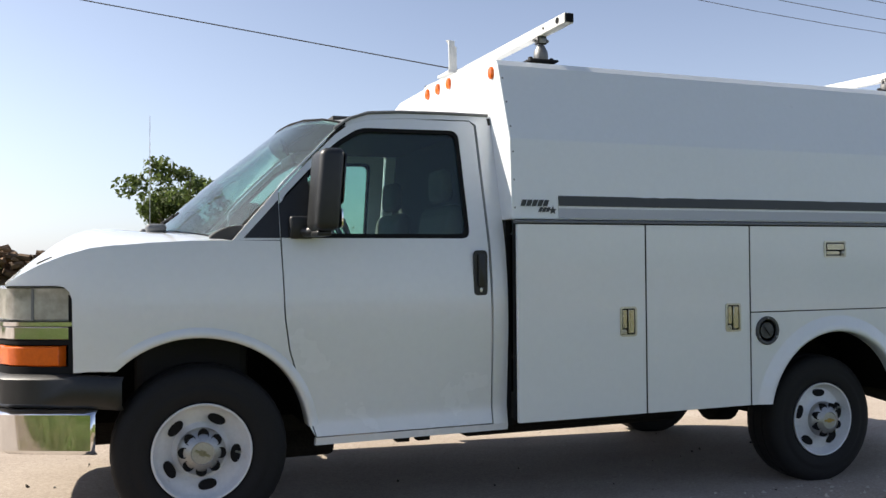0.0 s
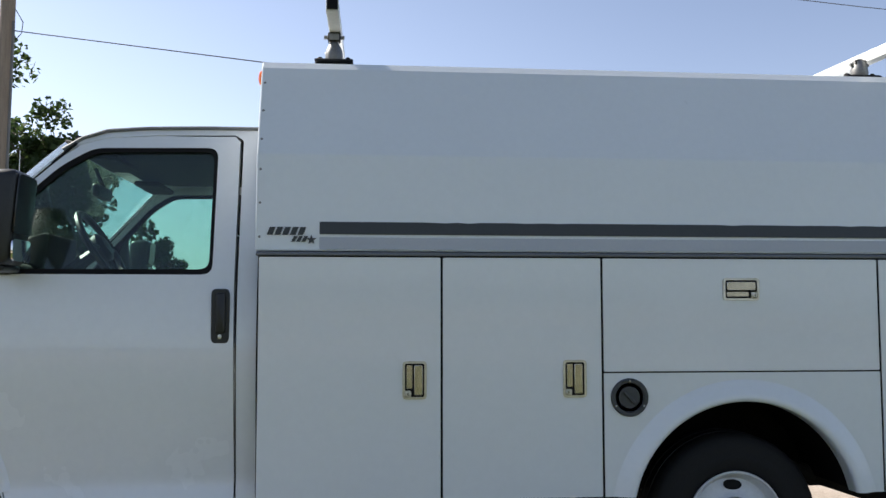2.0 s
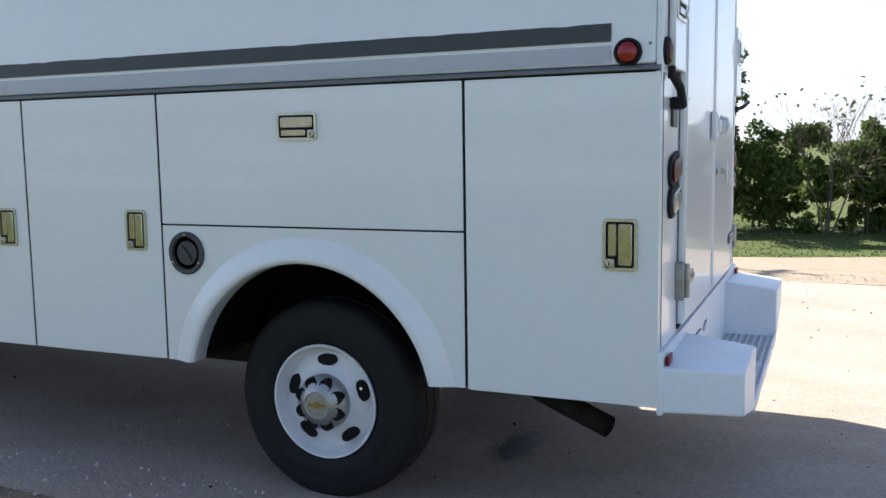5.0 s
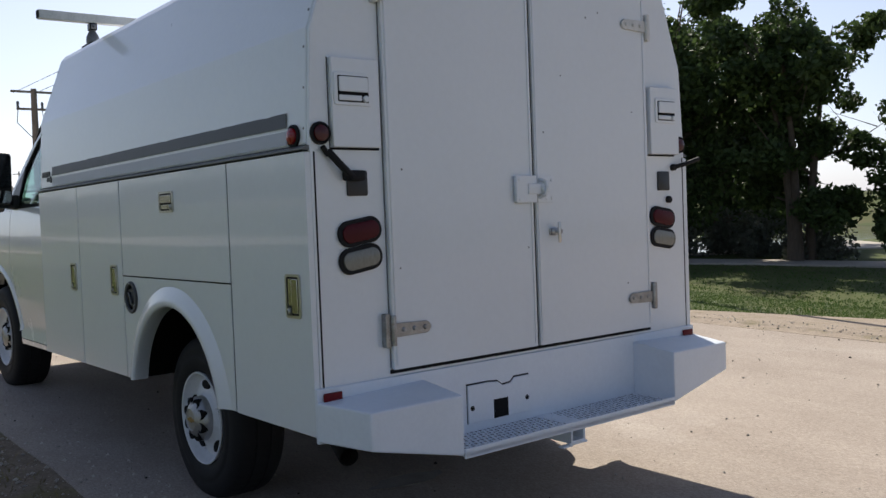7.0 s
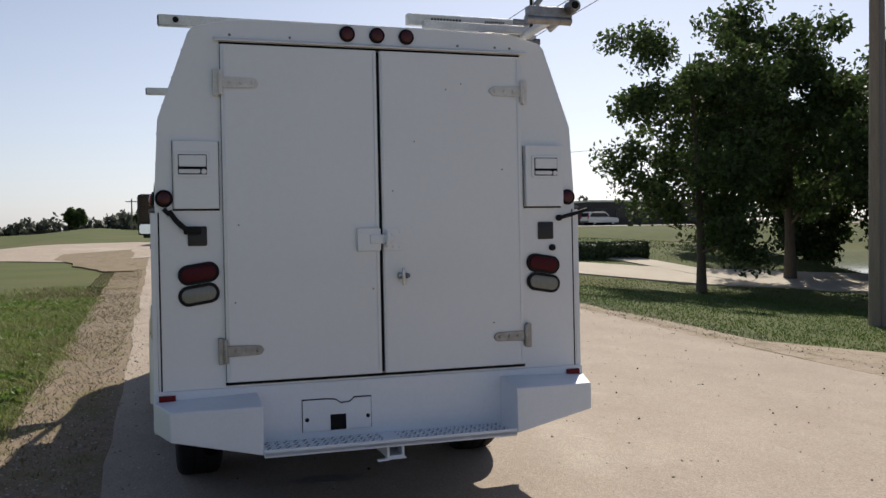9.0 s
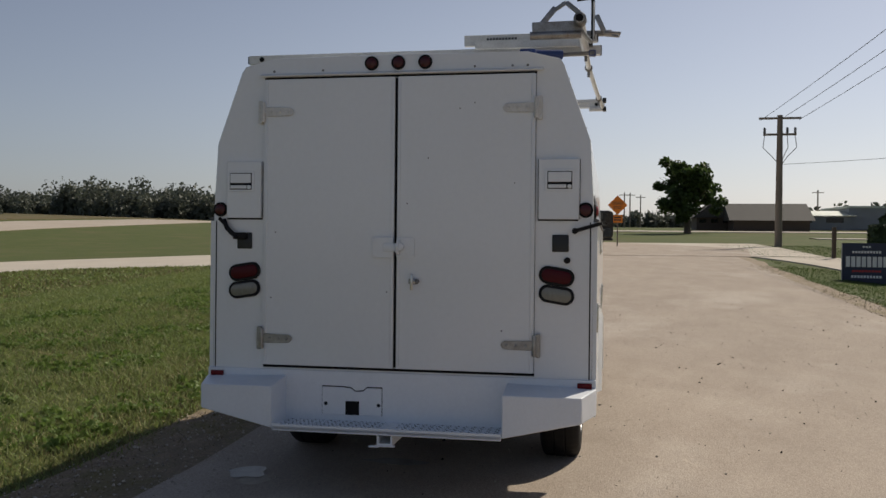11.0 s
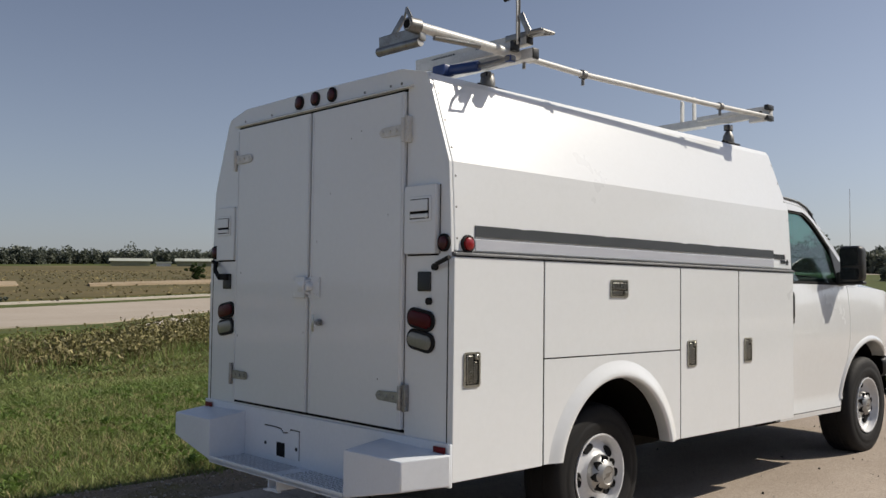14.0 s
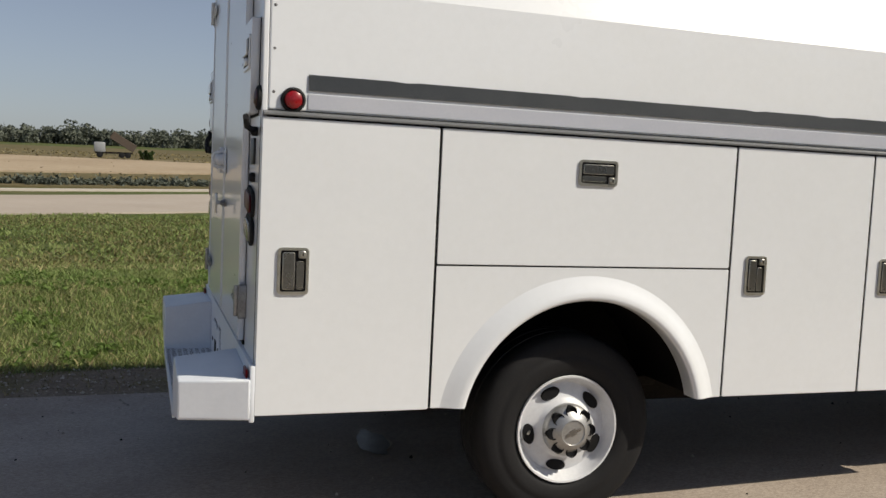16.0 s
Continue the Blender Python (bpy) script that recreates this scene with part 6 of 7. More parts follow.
blades("roadside_grass", 145000, (-9, 15, -7.0, -1.85), 0.060, 0.009, BLADES, 1, "uneven green grass beside the road, dry at the edge", lean=0.85, keep=edge_keep)
blades("roadside_grass_far", 95000, (-24, 15, -15, -6.5), 0.075, 0.018, BLADES, 2, "rough green grass sloping to the ditch", lean=0.8)
blades("ditch_grass", 40000, (-30, 14, -33, -15), 0.10, 0.05, BLADES, 14, "rough grass of the ditch", lean=0.9, keep=off_road)
blades("ditch_olive", 40000, (-26, 14, -30, -9.5), 0.09, 0.045, OLIVE, 16, "brownish olive grass in the ditch", lean=0.8,
       keep=lambda a, c, r: off_road(a, c, r) and c < float(np.interp(a, (-26, -6, 0, 3.5, 10), (-15, -13.5, -11, -9, -9))) - 5 * r * r + 1.5 * noise.noise((a * 0.4, c * 0.4, 1.0)) and noise.noise((a * 0.16, c * 0.3, 3.0)) + 0.5 * noise.noise((a * 0.7, c * 0.7, 8.0)) > -0.15 + 0.3 * (r - 0.5))
blades("dry_crest", 50000, (-26, 10, -18, -7.5), 0.08, 0.020, SEEDHEAD, 17, "pale dry grass along the crest of the ditch", lean=0.8,
       keep=lambda a, c, r: abs(c - float(np.interp(a, (-26, -6, 0, 3.5, 10), (-16, -14.5, -11.5, -9.2, -9.2))) + 0.5 * noise.noise((a * 0.25, 0, 4))) < 0.3 + 0.9 * r * r)
blades("dry_patches", 60000, (-12, 9.5, -6.8, -1.9), 0.060, 0.008, SEEDHEAD, 18, "yellowed patches in the roadside grass", lean=0.8,
       keep=lambda a, c, r: edge_keep(a, c, r) and noise.noise((a * 0.55, c * 0.9, 6.0)) + 0.9 * r < 0.52)
blades("tall_tufts", 16000, (-12, 9.5, -9, -2.3), 0.11, 0.011, BLADES, 3, "taller tufts of green grass", keep=tuft_keep)
blades("dry_edge", 22000, (-18, 10, -2.5, -1.45), 0.04, 0.006, DRYWEED, 4, "short dry yellow grass along the shoulder", lean=0.8)


def on_lawn(a, c, r):
    near = float(np.interp(a, (-26, -0.5, 1.5, 4, 7.2, 8.8, 9), (6.05, 5.75, 8.5, 15, 16.5, 19.3, 99)))
    drive = float(np.interp(c, (6, 7, 9.5, 13.5, 20.5, 35), (-30, -23, -20, -18.8, -15.7, -10)))
    path = float(np.interp(a, (-30, -16, -13, -8.5, 4), (12.5, 17.7, 20.4, 23.2, 29)))
    return c > near + 0.3 * r * r and abs(a - drive) > 2.1 and abs(c - path) > 0.8 and c < 24


blades("lawn", 74000, (-20, 9, 5.7, 16), 0.035, 0.014, LAWN, 5, "short mown green lawn", lean=0.7, keep=on_lawn)
blades("lawn_far", 40000, (-40, 9, 6.5, 24), 0.045, 0.032, LAWN, 6, "mown green lawn towards the pond", lean=0.6, keep=lambda a, c, r: (c > 14 or a < -19) and on_lawn(a, c, r))
blades("verge_tufts", 2500, (-20, 1, 5.3, 6.0), 0.05, 0.007, DRYWEED, 7, "sparse dry tufts on the verge", lean=0.8)
blades("ditch_weeds", 9000, (-12, 1.0, -29, -17.5), 0.34, 0.016, DRYWEED, 8, "tall dry weeds in the ditch", lean=0.5,
       keep=lambda a, c, r: abs((c + 23) - 0.75 * (a + 5.5)) < 3.2 + 2 * noise.noise((a, c, 1)) and r < 0.95)
blades("ditch_greens", 7000, (-12, 1.0, -29, -17.5), 0.30, 0.03, BLADES, 9, "green weeds in the ditch", lean=0.3,
       keep=lambda a, c, r: abs((c + 23) - 0.75 * (a + 5.5)) < 3.6)
blades("ditch_stems", 900, (-12, 1.0, -29, -17.5), 0.62, 0.022, OLIVE, 15, "tall thin weed stems in the ditch", lean=0.15,
       keep=lambda a, c, r: abs((c + 23) - 0.75 * (a + 5.5)) < 3.0)
blades("field_scrub", 22000, (-110, 30, -150, -62), 0.24, 0.30, DRYWEED, 10, "dry scrub on the far field", lean=0.7, keep=lambda a, c, r: tuft_keep(a, c, r) and c < float(np.interp(a, (-137, -71, -36, -11, 12, 60), (-108, -81, -70, -61, -57, -53))))



def leaf_quads(rng, centres, radius, count, size, squash=0.8, up=0.0):
    """Leaves thrown round each centre as small tilted diamonds."""
    c = np.repeat(np.asarray(centres), count, axis=0)
    n = len(c)
    d = rng.normal(0, 1, (n, 3))
    d /= np.linalg.norm(d, axis=1)[:, None]
    r = np.repeat(np.asarray(radius), count) * rng.random(n) ** 0.45
    p = c + d * r[:, None] * np.array([1, 1, squash])
    a = rng.normal(0, 1, (n, 3))
    a[:, 2] += up
    a /= np.linalg.norm(a, axis=1)[:, None]
    t = np.cross(a, rng.normal(0, 1, (n, 3)))
    t /= np.linalg.norm(t, axis=1)[:, None]
    s = size * rng.uniform(0.6, 1.3, n)[:, None]
    v = np.stack([p - a * s, p + t * s * 0.55, p + a * s, p - t * s * 0.55], 1).reshape(-1, 3)
    f = (np.arange(n) * 4)[:, None] + np.array([[0, 1, 2, 3]])
    return v, f


rng = np.random.default_rng(17)
spots = []
while len(spots) < 1500:
    x, y = rng.uniform(-10, 9.5), rng.uniform(-8.0, -2.2)
    if noise.noise((x * 0.7, y * 0.7, 21.0)) > 0.02 or rng.random() < 0.08:
        spots.append((x, y, land(x, y) + 0.03))
v, f = leaf_quads(rng, np.array(spots), np.full(len(spots), 0.08), 22, 0.026, 0.45, up=0.0)
cloud("clover_weeds", v.tolist(), f.tolist(), WEEDLEAF, None, "low broad-leaved green weeds in the grass", "weeds", "stuff")


def tree(name, x, y, h, spread, seed, mat, label, trunk=0.16, clumps=46, count=150, leaf=0.16, base=0.28, shape="round", category="tree", stems=1, group=""):
    rng = np.random.default_rng(seed)
    z0 = land(x, y) - 0.05
    t = thing(name, Matrix.Translation((x, y, z0)), label, category, group)
    b = Build()
    tips = []
    for k in range(stems):
        a = rng.uniform(0, 2 * np.pi)
        off = 0.0 if stems == 1 else 0.35
        bend = rng.normal(0, 0.05 * h, 2) + np.array([math.cos(a), math.sin(a)]) * off * (0.35 * h if stems > 1 else 0)
        stem = [Vector((off * math.cos(a) + bend[0] * s * s, off * math.sin(a) + bend[1] * s * s, h * 0.86 * s)) for s in (0, 0.12, 0.3, 0.5, 0.7, 0.88, 1)]
        rr = trunk / (1 if stems == 1 else 1.3)
        b.tube(stem, [rr * 1.35, rr * 1.05, rr * 0.9, rr * 0.7, rr * 0.48, rr * 0.25, rr * 0.08], 9)
        limbs = 16 if stems == 1 else 9
        for i in range(limbs):
            s = base + (0.95 - base) * (i + rng.random()) / limbs
            p = Vector((off * math.cos(a) + bend[0] * s * s, off * math.sin(a) + bend[1] * s * s, h * 0.86 * s))
            ang = i * 2.4 + rng.uniform(-0.5, 0.5)
            if shape == "cone":
                reach = spread * (1.05 - s) * rng.uniform(0.75, 1.1)
                rise = reach * 0.12
            else:
                reach = spread * math.sqrt(max(0.05, 1 - (2 * (s - 0.5)) ** 2 * 0.8)) * rng.uniform(0.55, 1.05)
                rise = reach * rng.uniform(0.25, 0.75)
            q = p + Vector((math.cos(ang) * reach, math.sin(ang) * reach, rise))
            mid = p.lerp(q, 0.5) + Vector((0, 0, -0.06 * reach))
            b.tube([p, mid, q], [rr * 0.42 * (1.1 - s), rr * 0.26 * (1.1 - s), rr * 0.06], 6)
            tips += [mid, q, p.lerp(q, 0.75)]
            for _ in range(2):
                w = p.lerp(q, rng.uniform(0.4, 0.9))
                e = w + Vector(rng.normal(0, 1, 3)) * reach * 0.28
                b.tube([w, e], [rr * 0.12, rr * 0.03], 5)
                tips.append(e)
    part("trunk", b, BARK, t, "dark bark trunk and limbs", sharp=70)
    tips = np.array([tuple(p) for p in tips])
    centres = tips[rng.integers(0, len(tips), clumps)] + rng.normal(0, spread * 0.10, (clumps, 3))
    radius = spread * rng.uniform(0.16, 0.34, clumps)
    v, f = leaf_quads(rng, centres, radius, count, leaf, 0.75)
    cloud("crown", v.tolist(), f.tolist(), mat, t, "uneven leafy crown with gaps")
    return t


# trees round the pond
for i, (x, y, h, sp, kw) in enumerate((
        (-7.9, 24.6, 8.6, 2.2, {"stems": 3}), (-12.8, 23.4, 10.2, 3.1, {"stems": 3, "base": 0.14}), (-13.6, 28.5, 10.5, 2.7, {"stems": 3}),
        (-17.4, 25.6, 11.6, 3.0, {"base": 0.28}), (-15.5, 33.5, 10.2, 2.8, {}), (-20.5, 33.5, 13, 3.8, {"base": 0.34}), (-15.2, 25.9, 5.2, 2.3, {"base": 0.08}), (-18.9, 27.8, 6.0, 2.2, {"base": 0.10}))):
    tree("pond_tree", x, y, h, sp, 40 + i, LEAFDARK, "tall dark green broadleaf tree beside the pond", trunk=0.20, clumps=120, count=210, leaf=0.115, group="trees round the pond", **{"base": 0.16, **kw})
tree("spruce", -16.5, 19.4, 9.4, 3.0, 61, LEAFDARK, "dark feathery tree on the pond's bank", trunk=0.17, clumps=150, count=210, leaf=0.105, base=0.20)
tree("pond_tree", -27.5, 24.5, 10.4, 3.0, 48, LEAF, "tall lighter green tree beside the pond", trunk=0.18, clumps=60, count=130, leaf=0.14, base=0.3, group="trees round the pond")
tree("birch", -14.5, 14.6, 8.4, 2.6, 66, LEAFDARK, "drooping leafy birch on the lawn", trunk=0.13, clumps=140, count=180, leaf=0.085, base=0.14)
tree("young_tree", 2.0, 21.0, 5.5, 1.35, 62, LEAF, "young bushy tree behind the lawn", trunk=0.05, clumps=120, count=130, leaf=0.075, base=0.1, stems=4)
tree("pond_tree", -22.0, 24.6, 6.2, 2.4, 49, LEAFDARK, "low-branched dark tree at the pond's edge", trunk=0.14, clumps=110, count=190, leaf=0.11, base=0.10, group="trees round the pond")
tree("bank_bush", -4.9, 25.3, 4.4, 1.35, 67, LEAFDARK, "small leafy tree on the bank", trunk=0.06, clumps=60, count=120, leaf=0.09, base=0.12)
tree("distant_tree", -84, 8.7, 7.9, 3.2, 63, LEAFDARK, "lone round tree across the far lawn", trunk=0.3, clumps=70, count=110, leaf=0.28, base=0.22)
tree("roadside_tree", -128, -12, 3.2, 1.5, 64, LEAFDARK, "small round distant tree", trunk=0.2, clumps=40, count=80, leaf=0.35)
tree("roadside_tree", -120, -2.5, 2.8, 1.6, 65, LEAFDARK, "low round distant tree", trunk=0.2, clumps=40, count=80, leaf=0.35)
# hedge of shrubs across the road
for i, (x, y, h, sp) in enumerate(((3.55, 21.5, 2.75, 1.25), (6.2, 21.8, 2.9, 1.1), (7.3, 21.5, 3.0, 1.1), (8.35, 21.4, 2.85, 0.95))):
    tree("shrub", x, y, h, sp, 70 + i, LEAFSHRUB, "dense green shrub in a row behind the lawn", trunk=0.04, clumps=90, count=150, leaf=0.07, base=0.02, category="shrub", stems=4, group="shrub row")
tree("shrub", 4.9, 22.6, 1.7, 0.9, 75, LEAFSHRUB, "low thin green shrub behind the bare one", trunk=0.03, clumps=30, count=110, leaf=0.07, base=0.1, category="shrub", stems=3, group="shrub row")
# nearly bare shrub with a few dry leaves
t = thing("bare_shrub", Matrix.Translation((5.15, 20.6, land(5.15, 20.6) - 0.05)), "nearly bare shrub with a few withered leaves", "shrub")
rng = np.random.default_rng(91)
b = Build()
ends = []


def twig(p, d, length, r, depth):
    q = p + d * length
    b.tube([p, p.lerp(q, 0.5) + Vector(rng.normal(0, 0.03, 3)), q], [r, r * 0.8, r * 0.55], 5)
    if depth == 0:
        ends.append(tuple(q))
        return
    for _ in range(3):
        e = (d + Vector(rng.normal(0, 0.42, 3)) + Vector((0, 0, 0.12))).normalized()
        twig(p.lerp(q, rng.uniform(0.65, 1.0)), e, length * rng.uniform(0.6, 0.8), r * 0.55, depth - 1)


for k in range(4):
    a = k * 1.6
    twig(Vector((0.08 * math.cos(a), 0.08 * math.sin(a), 0)), Vector((0.30 * math.cos(a), 0.30 * math.sin(a), 1)).normalized(), 1.52, 0.028, 4)
part("bare_crown", b, BARK, t, "grey-brown bare crown of thin twigs", sharp=80)
ends = np.array(ends)
v, f = leaf_quads(rng, ends[::3], np.full(len(ends[::3]), 0.06), 2, 0.055)
cloud("withered_leaves", v.tolist(), f.tolist(), DRYWEED, t, "few brown leaves")
# spreading pine and clipped hedges by the driveway
t = thing("spreading_pine", Matrix.Translation((-31.5, 14.9, land(-31.5, 14.9))), "wide dark evergreen beside the driveway", "tree")
b = Build()
for k in range(12):
    a = k * 0.53
    b.tube([(0, 0, 0), (0.9 * math.cos(a), 1.3 * math.sin(a), 1.2), (1.7 * math.cos(a), 2.3 * math.sin(a), 2.2 + 0.6 * math.sin(k * 2.3))], [0.12, 0.07, 0.02], 6)
part("trunk", b, BARK, t, sharp=70)
rng = np.random.default_rng(93)
cc = []
for k in range(170):
    a, r = rng.uniform(0, 2 * np.pi), rng.random() ** 0.5
    top = 3.75 * math.sqrt(max(0.08, 1 - r ** 2.4)) * rng.uniform(0.86, 1.0)
    cc.append((1.9 * r * math.cos(a), 2.35 * r * math.sin(a), max(0.3, top * rng.uniform(0.35, 1.0))))
v, f = leaf_quads(rng, np.array(cc), np.full(len(cc), 0.36), 170, 0.12, 0.9, up=0.8)
cloud("crown", v.tolist(), f.tolist(), NEEDLE, t, "tufted dark needles")


def hedge(x, y, lx, ly, h, seed, label):
    t = thing("hedge", Matrix.Translation((x, y, land(x, y) - 0.02)), label, "hedge")
    bb = Build()
    bb.box((-lx * 0.46, -ly * 0.46, 0.05), (lx * 0.46, ly * 0.46, h * 0.95), 0.2, 3)
    part("core", bb, NEEDLE, t, sharp=80)
    rng = np.random.default_rng(seed)
    n = 2600
    p = rng.uniform(-1, 1, (n, 3)) * np.array([lx / 2, ly / 2, h / 2])
    face = rng.integers(0, 3, n)
    for k, half in enumerate((lx / 2, ly / 2, h / 2)):
        m = face == k
        p[m, k] = np.sign(p[m, k]) * half
    p[:, 2] += h / 2
    v, f = leaf_quads(rng, p, np.full(n, 0.06), 2, 0.07)
    cloud("leaves", v.tolist(), f.tolist(), NEEDLE, t, "clipped dense leaves")


hedge(-25.6, 13.7, 1.4, 3.0, 1.25, 95, "large clipped dark green hedge block")
hedge(-22.0, 15.1, 1.0, 3.6, 0.55, 96, "low clipped dark green hedge")
hedge(-30.0, 12.2, 1.0, 1.1, 1.15, 97, "small rounded dark green bush")


# ---- far woods ----
def woods(name, a, c, depth, tall, n, size, seed, label, dense=1.0, fall=0.0):
    """A line of rounded crowns of different heights, each a cloud of leaf clumps."""
    rng = np.random.default_rng(seed)
    ln = math.dist(a, c)
    k = max(6, int(dense * ln / (tall * 0.11)))
    cs, rs = [], []
    for t in rng.random(k):
        x = a[0] + (c[0] - a[0]) * t + rng.normal(0, depth / 3)
        y = a[1] + (c[1] - a[1]) * t + rng.normal(0, depth / 3)
        h = tall * (1 - fall * abs(t - 0.6) / 0.6) * max(0.3, 0.72 + 0.55 * noise.noise((t * ln / 24, seed, 0)) + 0.22 * rng.normal())
        r = h * rng.uniform(0.26, 0.42)
        for dz, m in ((h - r, 1.0), (h - 2.1 * r, 1.05), (r * 0.6, 1.1)):
            cs.append((x, y, land(x, y) + max(0.2, dz)))
            rs.append(r * m)
    v, f = leaf_quads(rng, np.array(cs), np.array(rs), max(8, n // len(cs)), size, 0.95)
    return cloud(name, v.tolist(), f.tolist(), HAZYLEAF, None, label, "woods", "stuff")


def thicket(name, n, mat, seed, spread, tall, leaf, label):
    """Loose weeds in clumps along the ditch."""
    rng = np.random.default_rng(seed)
    t = rng.random(n)
    x = -0.6 - 11.0 * t + rng.normal(0, 0.4, n)
    y = -19.4 - 8.4 * t + rng.normal(0, spread, n)
    h = tall * rng.uniform(0.35, 1.0, n) * (1 + 0.5 * np.array([noise.noise((a * 0.5, c * 0.5, 2.0)) for a, c in zip(x, y)]))
    z = np.array([land(a, c) for a, c in zip(x, y)]) + h * 0.6
    v, f = leaf_quads(rng, np.stack([x, y, z], 1), h * 0.6, 34, leaf, 1.0)
    return cloud(name, v.tolist(), f.tolist(), mat, None, label, "weeds", "stuff")


thicket("brown_thicket", 110, SEEDHEAD, 231, 1.4, 0.72, 0.060, "tall brown seeding weeds in the ditch")
thicket("olive_thicket", 270, OLIVE, 232, 1.3, 0.75, 0.065, "olive green weeds in the ditch")
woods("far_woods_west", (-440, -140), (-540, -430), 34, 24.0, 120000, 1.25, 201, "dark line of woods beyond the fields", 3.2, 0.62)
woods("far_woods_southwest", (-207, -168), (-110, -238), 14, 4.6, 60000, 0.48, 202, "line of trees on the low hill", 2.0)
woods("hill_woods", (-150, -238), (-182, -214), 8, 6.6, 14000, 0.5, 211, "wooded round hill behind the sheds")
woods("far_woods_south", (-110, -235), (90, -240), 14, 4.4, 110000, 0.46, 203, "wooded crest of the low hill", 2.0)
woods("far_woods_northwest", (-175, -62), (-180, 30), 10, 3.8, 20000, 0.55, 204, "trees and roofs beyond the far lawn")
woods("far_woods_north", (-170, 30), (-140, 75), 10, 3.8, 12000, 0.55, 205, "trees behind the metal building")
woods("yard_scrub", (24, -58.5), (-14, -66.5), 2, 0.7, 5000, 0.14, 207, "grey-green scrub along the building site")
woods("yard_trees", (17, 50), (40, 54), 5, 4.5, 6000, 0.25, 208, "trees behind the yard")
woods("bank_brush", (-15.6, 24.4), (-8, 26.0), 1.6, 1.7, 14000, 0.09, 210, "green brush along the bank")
for i, (x, y, h) in enumerate(((4.5, -112, 1.2), (-48, -100, 2.0), (-70, -112, 2.2))):
    tree("field_bush", x, y, h, h * 0.55, 220 + i, LEAFDARK, "lone dark bush on the field", trunk=0.06, clumps=30, count=70, leaf=0.16, base=0.05, category="bush", stems=2)


# ---- loose stones ----
def stones(name, n, box, size, seed, mat, label, lift=0.0, keep=None):
    rng = np.random.default_rng(seed)
    base = np.array([[1, 0, 0], [-1, 0, 0], [0, 1, 0], [0, -1, 0], [0, 0, 0.8], [0, 0, -0.6]], float)
    tri = np.array([[0, 2, 4], [2, 1, 4], [1, 3, 4], [3, 0, 4], [2, 0, 5], [1, 2, 5], [3, 1, 5], [0, 3, 5]])
    x, y = scatter(rng, n, *box)
    if keep:
        ok = np.array([keep(a, c, r) for a, c, r in zip(x, y, rng.random(n))])
        x, y = x[ok], y[ok]
        n = len(x)
    verts, faces = [], []
    for i in range(n):
        s = size * (0.35 + 1.1 * rng.random() ** 3)
        a = rng.uniform(0, 6.28)
        m = np.array([[math.cos(a), -math.sin(a), 0], [math.sin(a), math.cos(a), 0], [0, 0, 1]])
        p = (base * rng.uniform(0.6, 1.2, (6, 3)) * s) @ m.T + np.array([x[i], y[i], land(x[i], y[i]) + lift + s * 0.3])
        verts += p.tolist()
        faces += (tri + 6 * i).tolist()
    return cloud(name, verts, faces, mat, None, label, "stones", "stuff")


stones("road_pebbles", 2600, (-14, 10, -1.35, 5.4), 0.008, 300, STONE, "loose pebbles on the road", 0.014)
stones("road_chips", 500, (-8, 10, -1.35, 5.4), 0.011, 301, UNDER, "dark chips and clods on the road", 0.014)
stones("shoulder_gravel", 7500, (-10, 10, -2.1, -1.0), 0.011, 302, STONE, "coarse gravel of the shoulder", 0.010)
stones("verge_gravel", 2500, (-10, 10, 5.35, 6.5), 0.012, 303, STONE, "gravel of the verge", 0.010)
stones("ditch_rocks", 70, (-9, 0, -28, -19), 0.14, 304, STONE, "pale rocks lying in the ditch weeds", 0.05, keep=lambda a, c, r: abs((c + 23) - 0.75 * (a + 5.5)) < 2)
b = Build()
poly = [(4.58 + 0.10 * (1 + 0.25 * noise.noise((k * 0.9, 2, 1))) * math.cos(k * math.pi / 12), -0.87 + 0.085 * (1 + 0.3 * noise.noise((k * 0.7, 5, 1))) * math.sin(k * math.pi / 12)) for k in range(24)]
b.prism(poly, "z", 0.0120, 0.0156)
part("paint_splash", b, STONE, label="dried white splash of paint on the road", category="stain", kind="structure")
b = Build()
poly = [(4.02 + 0.085 * (1 + 0.35 * noise.noise((k * 0.9, 7, 1))) * math.cos(k * math.pi / 12), -0.16 + 0.10 * (1 + 0.35 * noise.noise((k * 0.7, 9, 1))) * math.sin(k * math.pi / 12)) for k in range(24)]
b.prism(poly, "z", 0.0120, 0.0152)
part("paint_splash", b, STONE, label="worn pale splash of paint on the road", category="stain", kind="structure")
for x0, y0, x1, y1, w in ((2.3, 1.36, 3.15, 1.62, 0.018), (2.75, 1.34, 3.75, 1.68, 0.022), (2.85, 1.42, 3.45, 1.66, 0.010)):
    b = Build()
    line = [(x0 + (x1 - x0) * k / 10, y0 + (y1 - y0) * (k / 10) ** 1.3 + 0.012 * noise.noise((k * 0.8, w * 90, 2))) for k in range(11)]
    b.grid([[(x, y - w * (0.3 + 0.7 * math.sin(math.pi * k / 10)), 0.0152) for k, (x, y) in enumerate(line)], [(x, y + w * (0.3 + 0.7 * math.sin(math.pi * k / 10)), 0.0152) for k, (x, y) in enumerate(line)]], thick=(0, 0, -0.004))
    part("scrape_mark", b, SCRAPE, label="pale scrape mark on the dusty road", category="stain", kind="structure")
strip("gravel_lot", [(7.6, 5.9), (8.2, 14), (9.4, 20), (8.0, 36), (-2, 42)], [(26, 5.9), (27, 14), (28, 22), (30, 36), (30, 46)], YARDMAT, 0.03, "pale gravel yard entrance beside the shrubs", "lot", n=8)


